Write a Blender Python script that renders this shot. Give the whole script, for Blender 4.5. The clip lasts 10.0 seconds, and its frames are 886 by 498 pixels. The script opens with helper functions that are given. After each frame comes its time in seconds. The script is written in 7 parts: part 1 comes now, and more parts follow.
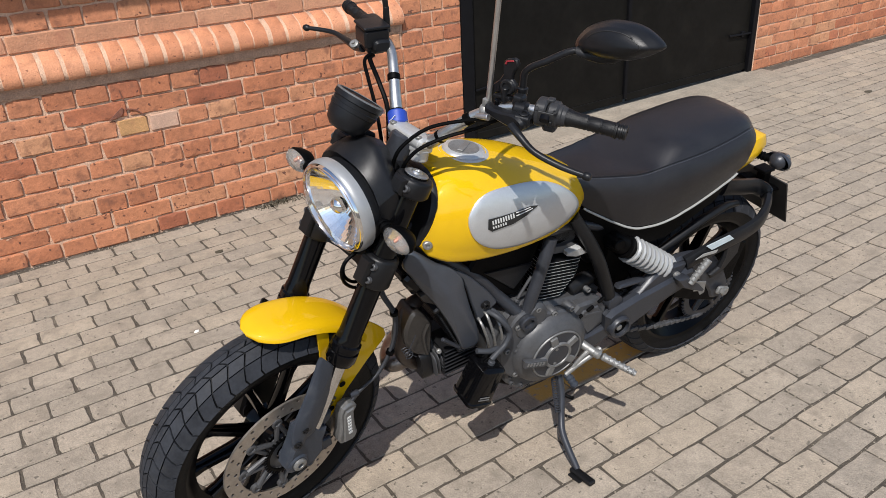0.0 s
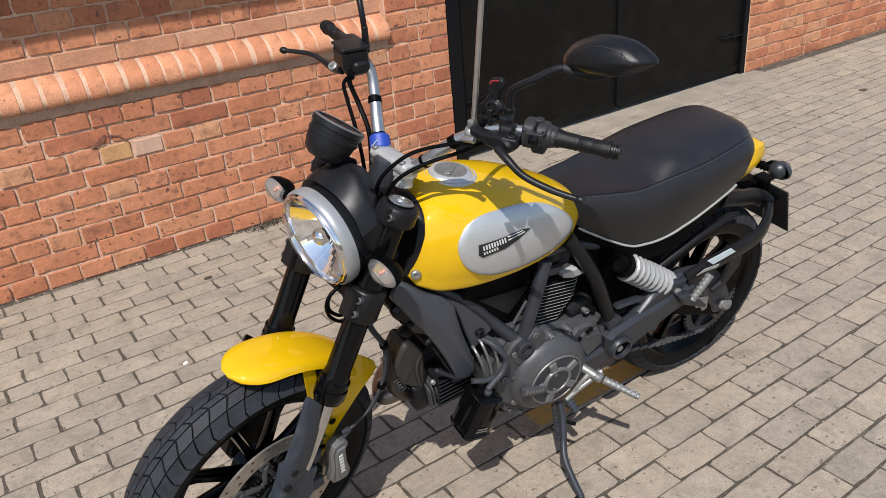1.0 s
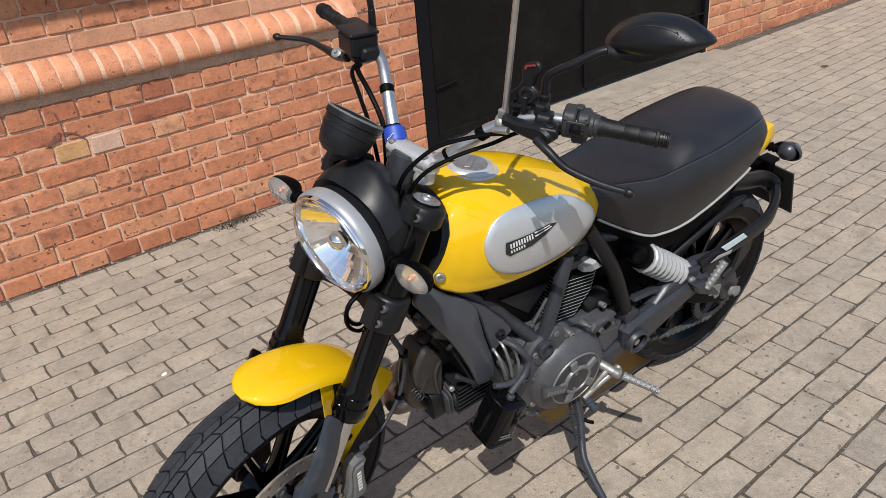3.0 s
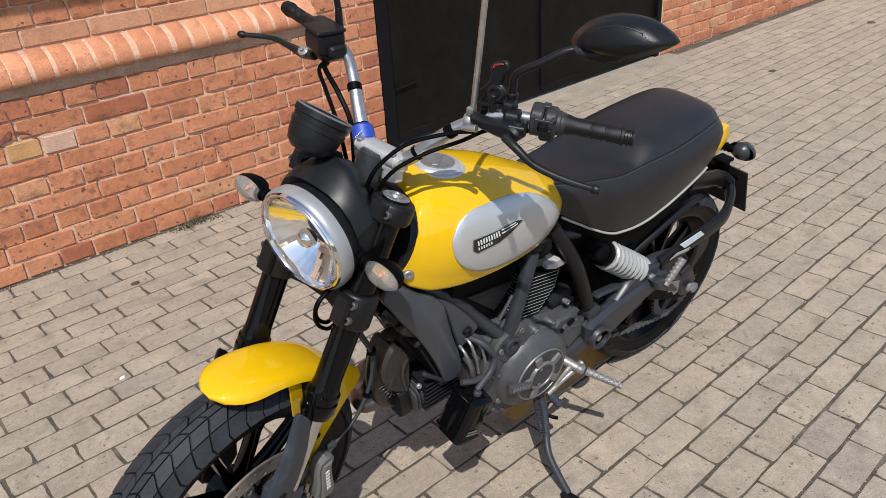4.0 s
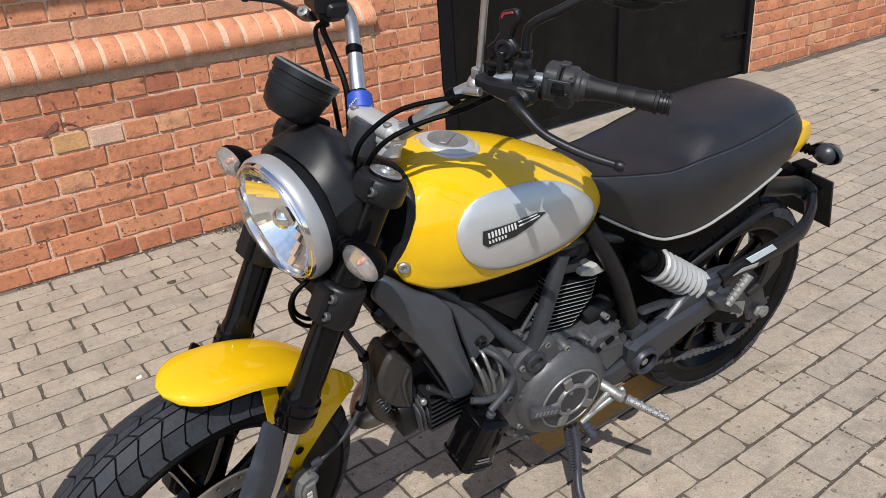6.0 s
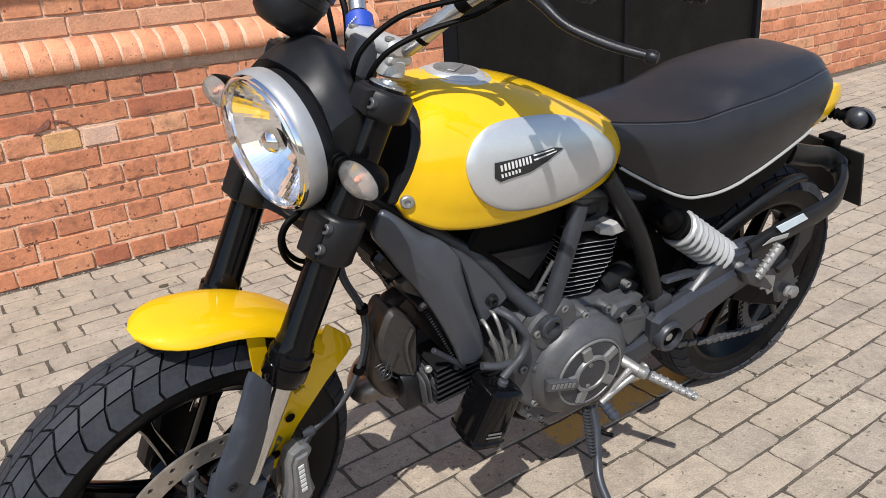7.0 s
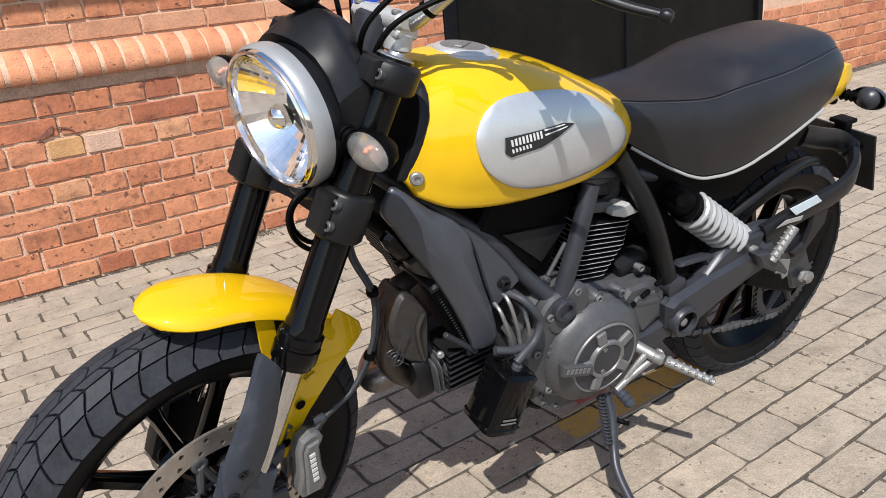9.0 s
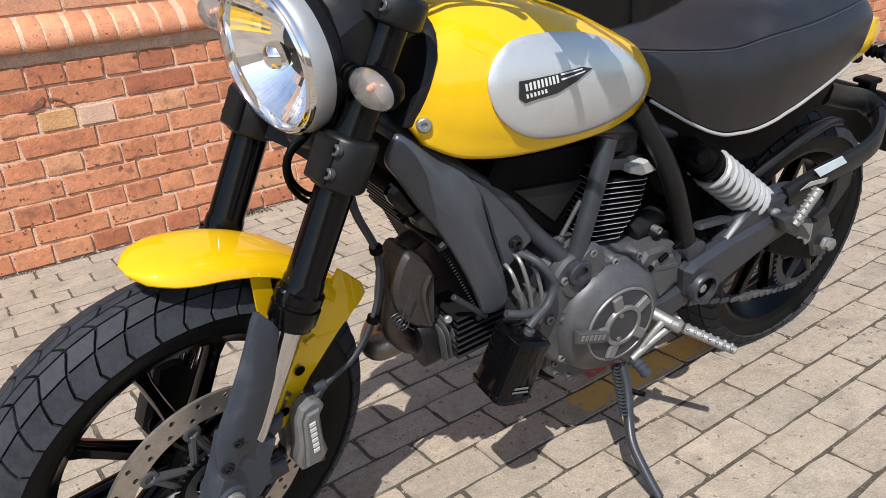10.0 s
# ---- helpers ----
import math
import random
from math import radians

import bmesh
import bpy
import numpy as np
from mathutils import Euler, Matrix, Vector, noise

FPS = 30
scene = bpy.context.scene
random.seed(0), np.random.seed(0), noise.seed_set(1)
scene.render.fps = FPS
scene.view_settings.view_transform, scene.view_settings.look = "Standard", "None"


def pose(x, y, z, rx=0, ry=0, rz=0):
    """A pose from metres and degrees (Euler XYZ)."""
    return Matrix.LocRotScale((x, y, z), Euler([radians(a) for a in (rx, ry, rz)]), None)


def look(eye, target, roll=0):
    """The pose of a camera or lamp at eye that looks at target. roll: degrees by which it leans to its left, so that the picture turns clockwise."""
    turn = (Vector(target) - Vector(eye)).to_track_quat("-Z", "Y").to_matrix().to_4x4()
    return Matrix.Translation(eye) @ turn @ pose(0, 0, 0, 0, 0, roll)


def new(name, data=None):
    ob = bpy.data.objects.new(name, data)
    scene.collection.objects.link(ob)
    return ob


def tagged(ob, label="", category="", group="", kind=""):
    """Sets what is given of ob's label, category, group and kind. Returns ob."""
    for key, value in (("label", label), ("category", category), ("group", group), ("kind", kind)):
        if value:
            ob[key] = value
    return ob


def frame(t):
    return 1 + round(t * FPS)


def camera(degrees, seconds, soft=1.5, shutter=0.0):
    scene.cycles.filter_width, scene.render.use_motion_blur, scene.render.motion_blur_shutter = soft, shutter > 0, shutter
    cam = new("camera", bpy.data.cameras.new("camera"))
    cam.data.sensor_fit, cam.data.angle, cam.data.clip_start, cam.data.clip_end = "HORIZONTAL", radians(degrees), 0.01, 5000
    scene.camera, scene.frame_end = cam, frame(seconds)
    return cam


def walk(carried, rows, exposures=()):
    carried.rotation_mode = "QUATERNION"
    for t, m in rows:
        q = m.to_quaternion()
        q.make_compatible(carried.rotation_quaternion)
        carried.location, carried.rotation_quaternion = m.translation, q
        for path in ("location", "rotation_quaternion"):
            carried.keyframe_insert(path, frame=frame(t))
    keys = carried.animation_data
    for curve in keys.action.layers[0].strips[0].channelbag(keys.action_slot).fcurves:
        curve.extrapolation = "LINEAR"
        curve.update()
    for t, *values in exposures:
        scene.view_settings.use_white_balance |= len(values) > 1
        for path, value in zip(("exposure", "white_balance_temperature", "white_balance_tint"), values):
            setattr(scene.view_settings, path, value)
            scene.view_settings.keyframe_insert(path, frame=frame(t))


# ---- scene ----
cam = camera(60.0, 10.0, soft=0.55)
PATH = [
    (0, (-1.7053, -1.5151, 1.5316), (-0.7809, -0.0485, 0.6606), -3.1),
    (0.5, (-1.7004, -1.5045, 1.5277), (-0.7401, -0.0553, 0.6654), -2.8),
    (1, (-1.6383, -1.4521, 1.5326), (-0.7042, 0.0194, 0.6809), -5.0),
    (1.5, (-1.5665, -1.4007, 1.5161), (-0.6615, 0.0902, 0.6664), -6.2),
    (2, (-1.5821, -1.3532, 1.521), (-0.6635, 0.1222, 0.6606), -7.1),
    (2.5, (-1.6422, -1.2959, 1.519), (-0.6732, 0.1348, 0.6363), -6.5),
    (3.8, (-1.7198, -1.2552, 1.518), (-0.6198, 0.0669, 0.6198), -3.9),
    (4, (-1.7198, -1.26, 1.5161), (-0.6062, 0.0514, 0.6189), -3.8),
    (4.5, (-1.713, -1.2629, 1.5151), (-0.5762, 0.0281, 0.6198), -3.4),
    (5, (-1.6859, -1.2426, 1.5045), (-0.5316, 0.0349, 0.6101), -3.2),
    (5.5, (-1.5753, -1.2338, 1.456), (-0.4627, 0.0883, 0.5742), -3.5),
    (5.6, (-1.552, -1.2338, 1.4356), (-0.4685, 0.1183, 0.5626), -3.6),
    (6, (-1.5074, -1.2125, 1.3512), (-0.5354, 0.2503, 0.5277), -4.2),
    (6.2, (-1.5093, -1.1902, 1.2891), (-0.5306, 0.2813, 0.4908), -3.8),
    (7.3, (-1.4919, -1.1601, 1.1165), (-0.4879, 0.3502, 0.4278), -4.4),
    (7.5, (-1.4899, -1.1698, 1.1077), (-0.4869, 0.3463, 0.4297), -4.6),
    (8, (-1.4919, -1.1756, 1.0951), (-0.485, 0.3414, 0.4249), -5.0),
    (8.5, (-1.4948, -1.1688, 1.0932), (-0.485, 0.3443, 0.421), -5.1),
    (9, (-1.5093, -1.1495, 1.0786), (-0.5063, 0.3667, 0.4006), -5.3),
    (9.5, (-1.4996, -1.1058, 1.0272), (-0.5005, 0.4093, 0.3434), -5.4),
    (10, (-1.4919, -1.0922, 1.0059), (-0.4976, 0.4161, 0.2997), -5.4),
]
walk(cam, [(t, look(eye, target, roll)) for t, eye, target, roll in PATH], ((0, 0.27), (5.0, 0.27), (6.0, 0.36), (7.3, 0.58), (10.0, 0.60)))

# ---- light ----
SUN_DIR = Vector((-0.398, -0.449, 0.80)).normalized()
world = bpy.data.worlds.new("sky")
scene.world = world
world.use_nodes = True
wn = world.node_tree
sky = wn.nodes.new("ShaderNodeTexSky")
sky.sky_type, sky.sun_disc = "NISHITA", False
sky.sun_elevation = math.asin(SUN_DIR.z)
sky.sun_rotation = math.atan2(SUN_DIR.x, SUN_DIR.y)
wn.links.new(sky.outputs[0], wn.nodes["Background"].inputs[0])
wn.nodes["Background"].inputs[1].default_value = 0.135
sun = new("sun", bpy.data.lights.new("sun", "SUN"))
sun.data.energy, sun.data.angle, sun.data.color = 4.55, radians(0.55), (1.0, 0.965, 0.925)
sun.matrix_world = look(SUN_DIR * 20, (0, 0, 0))


# ---- materials ----
def mat(name, color, rough=0.5, metal=0.0, var=0.12, scale=30.0, bump=0.0, bscale=200.0, coat=0.0, per_object=0.0, stain=None, rvar=0.1, spec=0.5, grit=0.0, gscale=420.0, bdist=0.002, pits=None):
    """Principled surface with grain and broad variation, fine relief and optional stains (colour, amount, scale)."""
    m = bpy.data.materials.new(name)
    m.use_nodes = True
    t, n = m.node_tree.links, m.node_tree.nodes
    b = n["Principled BSDF"]
    b.inputs["Metallic"].default_value = metal
    b.inputs["Specular IOR Level"].default_value = spec
    b.inputs["Coat Weight"].default_value = coat
    b.inputs["Coat Roughness"].default_value = 0.04
    tc, info = n.new("ShaderNodeTexCoord"), n.new("ShaderNodeObjectInfo")
    add = n.new("ShaderNodeVectorMath")
    add.operation = "MULTIPLY_ADD"
    add.inputs[1].default_value = (37.0, 17.0, 29.0)
    t.new(info.outputs["Random"], add.inputs[0])
    t.new(tc.outputs["Object"], add.inputs[2])
    fine, broad = n.new("ShaderNodeTexNoise"), n.new("ShaderNodeTexNoise")
    for k, s, d in ((fine, scale * 6, 4), (broad, scale, 3)):
        k.inputs["Scale"].default_value, k.inputs["Detail"].default_value = s, d
        t.new(add.outputs[0], k.inputs["Vector"])
    both = n.new("ShaderNodeMath")
    both.operation = "ADD"
    t.new(fine.outputs[0], both.inputs[0])
    t.new(broad.outputs[0], both.inputs[1])
    ramp = n.new("ShaderNodeMapRange")
    ramp.inputs[1].default_value, ramp.inputs[2].default_value = 0.6, 1.4
    ramp.inputs[3].default_value, ramp.inputs[4].default_value = 1 - var, 1 + var
    t.new(both.outputs[0], ramp.inputs[0])
    val = ramp.outputs[0]
    if grit:
        gn, gm, gx = n.new("ShaderNodeTexNoise"), n.new("ShaderNodeMapRange"), n.new("ShaderNodeMath")
        gn.inputs["Scale"].default_value, gn.inputs["Detail"].default_value = gscale, 3
        t.new(add.outputs[0], gn.inputs["Vector"])
        gm.inputs[1].default_value, gm.inputs[2].default_value = 0.36, 0.64
        gm.inputs[3].default_value, gm.inputs[4].default_value = 1 - grit, 1 + grit
        t.new(gn.outputs[0], gm.inputs[0])
        gx.operation = "MULTIPLY"
        t.new(val, gx.inputs[0])
        t.new(gm.outputs[0], gx.inputs[1])
        val = gx.outputs[0]
    if per_object:
        po = n.new("ShaderNodeMapRange")
        po.inputs[3].default_value, po.inputs[4].default_value = 1 - per_object, 1 + per_object
        t.new(info.outputs["Random"], po.inputs[0])
        mul = n.new("ShaderNodeMath")
        mul.operation = "MULTIPLY"
        t.new(val, mul.inputs[0])
        t.new(po.outputs[0], mul.inputs[1])
        val = mul.outputs[0]
    sc = n.new("ShaderNodeVectorMath")
    sc.operation = "SCALE"
    sc.inputs[0].default_value = color[:3]
    t.new(val, sc.inputs["Scale"])
    col = sc.outputs[0]
    if stain:
        sn = n.new("ShaderNodeTexNoise")
        sn.inputs["Scale"].default_value, sn.inputs["Detail"].default_value = stain[2], 5
        t.new(add.outputs[0], sn.inputs["Vector"])
        sr = n.new("ShaderNodeMapRange")
        sr.inputs[1].default_value, sr.inputs[2].default_value = 0.55, 0.72
        sr.inputs[4].default_value = stain[1]
        t.new(sn.outputs[0], sr.inputs[0])
        mx = n.new("ShaderNodeMix")
        mx.data_type = "RGBA"
        t.new(sr.outputs[0], mx.inputs[0])
        t.new(col, mx.inputs[6])
        mx.inputs[7].default_value = (*stain[0], 1)
        col = mx.outputs[2]
    if pits:
        pn, pr, pm = n.new("ShaderNodeTexNoise"), n.new("ShaderNodeMapRange"), n.new("ShaderNodeMix")
        pn.inputs["Scale"].default_value, pn.inputs["Detail"].default_value = pits[1], 2
        t.new(add.outputs[0], pn.inputs["Vector"])
        pr.inputs[1].default_value, pr.inputs[2].default_value, pr.inputs[4].default_value = 0.66, 0.71, 0.9
        t.new(pn.outputs[0], pr.inputs[0])
        pm.data_type = "RGBA"
        t.new(pr.outputs[0], pm.inputs[0])
        t.new(col, pm.inputs[6])
        pm.inputs[7].default_value = (*pits[0], 1)
        col = pm.outputs[2]
    t.new(col, b.inputs["Base Color"])
    rr = n.new("ShaderNodeMapRange")
    rr.inputs[1].default_value, rr.inputs[2].default_value = 0.3, 0.7
    rr.inputs[3].default_value, rr.inputs[4].default_value = max(0.02, rough * (1 - rvar)), min(1, rough * (1 + rvar))
    t.new(broad.outputs[0], rr.inputs[0])
    t.new(rr.outputs[0], b.inputs["Roughness"])
    if bump:
        bn, bp = n.new("ShaderNodeTexNoise"), n.new("ShaderNodeBump")
        bn.inputs["Scale"].default_value, bn.inputs["Detail"].default_value = bscale, 5
        t.new(add.outputs[0], bn.inputs["Vector"])
        bp.inputs["Strength"].default_value, bp.inputs["Distance"].default_value = min(1, bump), bdist
        t.new(bn.outputs[0], bp.inputs["Height"])
        t.new(bp.outputs[0], b.inputs["Normal"])
    return m


def glassy(name, color=(1, 1, 1), rough=0.02, ior=1.45):
    m = bpy.data.materials.new(name)
    m.use_nodes = True
    b = m.node_tree.nodes["Principled BSDF"]
    b.inputs["Base Color"].default_value = (*color, 1)
    b.inputs["Transmission Weight"].default_value = 1
    b.inputs["Roughness"].default_value = rough
    b.inputs["IOR"].default_value = ior
    return m


def ramp_by_object(m, stops):
    """Let each object take its own colour from a ramp; the grain stays on top."""
    n, t = m.node_tree.nodes, m.node_tree.links
    cr = n.new("ShaderNodeValToRGB")
    cr.color_ramp.interpolation = "CONSTANT"
    while len(cr.color_ramp.elements) < len(stops):
        cr.color_ramp.elements.new(0.5)
    for e, (p, c) in zip(cr.color_ramp.elements, stops):
        e.position, e.color = p, (*c, 1)
    info = [k for k in n if k.type == "OBJECT_INFO"][0]
    t.new(info.outputs["Random"], cr.inputs[0])
    sc = [k for k in n if k.type == "VECT_MATH" and k.operation == "SCALE"][0]
    t.new(cr.outputs[0], sc.inputs[0])
    return m


YELLOW = mat("yellow_paint", (0.58, 0.345, 0.003), 0.6, 0, 0.03, 6, coat=0.9, spec=0.05)
SILVER = mat("silver_paint", (0.50, 0.51, 0.515), 0.36, 0.6, 0.05, 40, coat=0.4)
RINGPAINT = mat("satin_silver_ring", (0.275, 0.28, 0.285), 0.40, 0.35, 0.05, 40, coat=0.2)
RIMBLACK = mat("rim_black", (0.0018, 0.0018, 0.0021), 0.30, 0, 0.2, 20, spec=0.14)
BLACKGLOSS = mat("black_gloss", (0.0022, 0.0022, 0.0026), 0.09, 0, 0.2, 20, coat=0.0, spec=0.20)
SATIN = mat("black_satin_plastic", (0.0082, 0.0085, 0.0098), 0.36, 0, 0.2, 40, 0.12, 900, spec=0.22)
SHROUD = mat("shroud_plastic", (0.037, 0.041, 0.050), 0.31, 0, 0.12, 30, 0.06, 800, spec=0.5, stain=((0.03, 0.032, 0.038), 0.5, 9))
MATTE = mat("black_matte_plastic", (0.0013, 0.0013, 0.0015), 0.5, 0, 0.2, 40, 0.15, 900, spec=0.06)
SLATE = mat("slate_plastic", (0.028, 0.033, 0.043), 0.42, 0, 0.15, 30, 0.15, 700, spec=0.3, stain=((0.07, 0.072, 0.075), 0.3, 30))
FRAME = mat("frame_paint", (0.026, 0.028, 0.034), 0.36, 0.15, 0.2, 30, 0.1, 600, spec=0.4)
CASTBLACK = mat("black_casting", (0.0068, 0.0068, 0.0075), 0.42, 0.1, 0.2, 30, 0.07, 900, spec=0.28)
ENGINE = mat("engine_grey", (0.050, 0.0505, 0.0535), 0.46, 0.1, 0.22, 25, 0.10, 900, stain=((0.036, 0.034, 0.032), 0.5, 18))
ENGINE_LT = mat("engine_light_grey", (0.14, 0.139, 0.136), 0.42, 0.35, 0.2, 40, 0.2, 700)
FINEDGE = mat("machined_fin", (0.38, 0.38, 0.372), 0.45, 0.3, 0.2, 60)
ALU = mat("brushed_aluminium", (0.44, 0.44, 0.435), 0.33, 0.9, 0.15, 60, 0.1, 400)
CAST = mat("cast_aluminium", (0.24, 0.237, 0.228), 0.45, 0.6, 0.2, 60, 0.3, 500, stain=((0.12, 0.115, 0.105), 0.6, 60))
CAPMETAL = mat("cap_aluminium", (0.50, 0.50, 0.49), 0.4, 0.55, 0.1, 40, 0.1, 400)
CHROME = mat("chrome", (0.75, 0.75, 0.75), 0.07, 1.0, 0.04, 20)
STANCHION = mat("polished_fork_tube", (0.62, 0.62, 0.62), 0.07, 1.0, 0.04, 20)
REFLECT = mat("reflector_metal", (0.92, 0.92, 0.92), 0.07, 0.96, 0.02, 20)
DISC = mat("disc_steel", (0.40, 0.36, 0.32), 0.36, 0.85, 0.2, 60, 0.1, 500)
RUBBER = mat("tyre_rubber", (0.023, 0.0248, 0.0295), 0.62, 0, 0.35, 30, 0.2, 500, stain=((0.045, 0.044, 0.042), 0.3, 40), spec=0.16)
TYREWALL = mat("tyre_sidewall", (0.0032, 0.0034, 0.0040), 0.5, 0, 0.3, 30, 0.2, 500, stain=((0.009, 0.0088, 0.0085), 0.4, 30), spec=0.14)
HEADCAST = mat("dusty_casting", (0.038, 0.034, 0.031), 0.36, 0.3, 0.25, 25, 0.1, 700, stain=((0.02, 0.018, 0.0165), 0.7, 25))
HOSE = mat("grey_rubber_hose", (0.034, 0.036, 0.041), 0.5, 0, 0.2, 40, 0.1, 600, spec=0.25)
SWITCHGREY = mat("grey_moulded_plastic", (0.024, 0.0242, 0.026), 0.45, 0, 0.2, 40, 0.2, 900, spec=0.25)
GRIP = mat("grip_rubber", (0.0045, 0.0045, 0.005), 0.42, 0, 0.2, 50, 0.4, 900, spec=0.3)
SEAT = mat("seat_vinyl", (0.0115, 0.0108, 0.0122), 0.36, 0, 0.25, 18, 0.28, 1100, spec=0.40)
SPRING = mat("spring_grey", (0.31, 0.315, 0.315), 0.38, 0.3, 0.1, 50)
STITCH = mat("grey_thread", (0.05, 0.055, 0.07), 0.7)
WHITE = mat("pale_trim", (0.30, 0.30, 0.285), 0.35, 0.2, 0.1, 40)
BROWNPIPE = mat("burnt_header", (0.040, 0.030, 0.025), 0.38, 0.5, 0.3, 25, 0.2, 300, stain=((0.025, 0.018, 0.015), 0.6, 15))
PIPE = mat("exhaust_steel", (0.16, 0.14, 0.125), 0.36, 0.8, 0.3, 25, 0.2, 300, stain=((0.10, 0.06, 0.035), 0.6, 15))
ORANGE = mat("amber_bulb", (0.42, 0.16, 0.08), 0.4)
RED = mat("red_plastic", (0.26, 0.022, 0.030), 0.4)
BLUE = mat("blue_band", (0.012, 0.045, 0.30), 0.5)
BADGE = mat("badge_black", (0.01, 0.01, 0.01), 0.5)
BADGEWHITE = mat("badge_white", (0.50, 0.50, 0.48), 0.5)
STICKER = mat("pale_sticker", (0.45, 0.52, 0.55), 0.5)
GLASS = bpy.data.materials.new("lamp_glass")
GLASS.use_nodes = True
gn = GLASS.node_tree.nodes
gn.remove(gn["Principled BSDF"])
clear, gloss, fres, blend = gn.new("ShaderNodeBsdfTransparent"), gn.new("ShaderNodeBsdfGlossy"), gn.new("ShaderNodeLayerWeight"), gn.new("ShaderNodeMixShader")
curve, scale_ = gn.new("ShaderNodeMath"), gn.new("ShaderNodeMath")
curve.operation, scale_.operation = "POWER", "MULTIPLY_ADD"
curve.inputs[1].default_value, scale_.inputs[1].default_value, scale_.inputs[2].default_value = 5.0, 0.85, 0.04
gloss.inputs["Roughness"].default_value = 0.01
fres.inputs["Blend"].default_value = 0.5
for a, b in ((fres.outputs["Facing"], curve.inputs[0]), (curve.outputs[0], scale_.inputs[0]), (scale_.outputs[0], blend.inputs[0]), (clear.outputs[0], blend.inputs[1]), (gloss.outputs[0], blend.inputs[2]), (blend.outputs[0], gn["Material Output"].inputs[0])):
    GLASS.node_tree.links.new(a, b)
LENS = glassy("indicator_lens", (0.46, 0.45, 0.44), 0.08, 1.35)
LENS.node_tree.nodes["Principled BSDF"].inputs["Transmission Weight"].default_value = 0.85

DISH = mat("faceted_dish", (0.27, 0.262, 0.25), 0.35, 0.3, 0.1, 40)
lv, lb = DISH.node_tree.nodes.new("ShaderNodeTexVoronoi"), DISH.node_tree.nodes.new("ShaderNodeBump")
lv.inputs["Scale"].default_value, lv.inputs["Randomness"].default_value = 300.0, 0.15
lb.inputs["Strength"].default_value, lb.inputs["Distance"].default_value = 1.0, 0.003
DISH.node_tree.links.new(lv.outputs["Distance"], lb.inputs["Height"])
DISH.node_tree.links.new(lb.outputs[0], DISH.node_tree.nodes["Principled BSDF"].inputs["Normal"])

BRICK = ramp_by_object(mat("brick", (0.5, 0.2, 0.1), 0.9, 0, 0.24, 9, 0.6, 90, stain=((0.17, 0.07, 0.042), 0.7, 26), grit=0.10, gscale=220, bdist=0.004, pits=((0.09, 0.033, 0.022), 46)), [
    (0.000, (0.361, 0.135, 0.065)), (0.200, (0.391, 0.153, 0.075)), (0.420, (0.425, 0.174, 0.088)), (0.620, (0.336, 0.117, 0.058)),
    (0.740, (0.425, 0.188, 0.096)), (0.850, (0.287, 0.095, 0.048)), (0.925, (0.435, 0.213, 0.112)), (0.965, (0.416, 0.168, 0.083))])
BUFFBRICK = mat("buff_brick", (0.47, 0.30, 0.215), 0.9, 0, 0.2, 12, 0.8, 160, stain=((0.40, 0.20, 0.13), 0.5, 30), grit=0.14, gscale=300, bdist=0.003)
OCHREBRICK = mat("ochre_brick", (0.43, 0.235, 0.10), 0.9, 0, 0.25, 12, 0.8, 160, stain=((0.36, 0.15, 0.08), 0.6, 25), grit=0.14, gscale=300, bdist=0.003)
SILLBRICK = ramp_by_object(mat("sill_brick", (0.5, 0.2, 0.1), 0.8, 0, 0.2, 15, 0.8, 150, stain=((0.26, 0.10, 0.06), 0.55, 22), grit=0.12, gscale=260, bdist=0.003, pits=((0.14, 0.05, 0.03), 90)), [
    (0.000, (0.480, 0.203, 0.103)), (0.400, (0.440, 0.180, 0.090)), (0.700, (0.500, 0.225, 0.120))])
PALEBRICK = ramp_by_object(mat("pale_brick", (0.6, 0.3, 0.2), 0.88, 0, 0.2, 15, 0.8, 130, stain=((0.30, 0.12, 0.075), 0.55, 14), grit=0.10, gscale=260, bdist=0.003), [
    (0.000, (0.420, 0.205, 0.117)), (0.500, (0.450, 0.230, 0.135)), (0.800, (0.390, 0.180, 0.103))])
MORTAR = mat("mortar", (0.52, 0.335, 0.23), 0.95, 0, 0.22, 18, 0.9, 140, stain=((0.44, 0.225, 0.135), 0.7, 7), grit=0.15, gscale=300, bdist=0.004)
# darker than the mortar: the sill's shade is put into this colour
FILLETSHADE = mat("shaded_fillet", (0.40, 0.26, 0.185), 0.95, 0, 0.3, 18, 0.9, 140, stain=((0.20, 0.12, 0.08), 0.6, 9), grit=0.2, gscale=300, bdist=0.004)
PAVER = ramp_by_object(mat("paver", (0.2, 0.17, 0.14), 0.9, 0, 0.22, 9, 0.6, 150, stain=((0.165, 0.138, 0.108), 0.65, 12), pits=((0.10, 0.084, 0.065), 60), grit=0.16, gscale=260, bdist=0.004), [
    (0.0, (0.258, 0.217, 0.170)), (0.2, (0.278, 0.233, 0.182)), (0.45, (0.268, 0.222, 0.171)), (0.7, (0.248, 0.209, 0.165)), (0.88, (0.290, 0.240, 0.183))])
SAND = mat("joint_sand", (0.068, 0.055, 0.041), 0.95, 0, 0.5, 30, 1.0, 250, stain=((0.155, 0.128, 0.098), 0.95, 9), grit=0.4, bdist=0.004)
CONCRETE = mat("concrete", (0.255, 0.216, 0.168), 0.92, 0, 0.24, 8, 0.9, 160, stain=((0.15, 0.125, 0.10), 0.55, 9), grit=0.25, bdist=0.004)
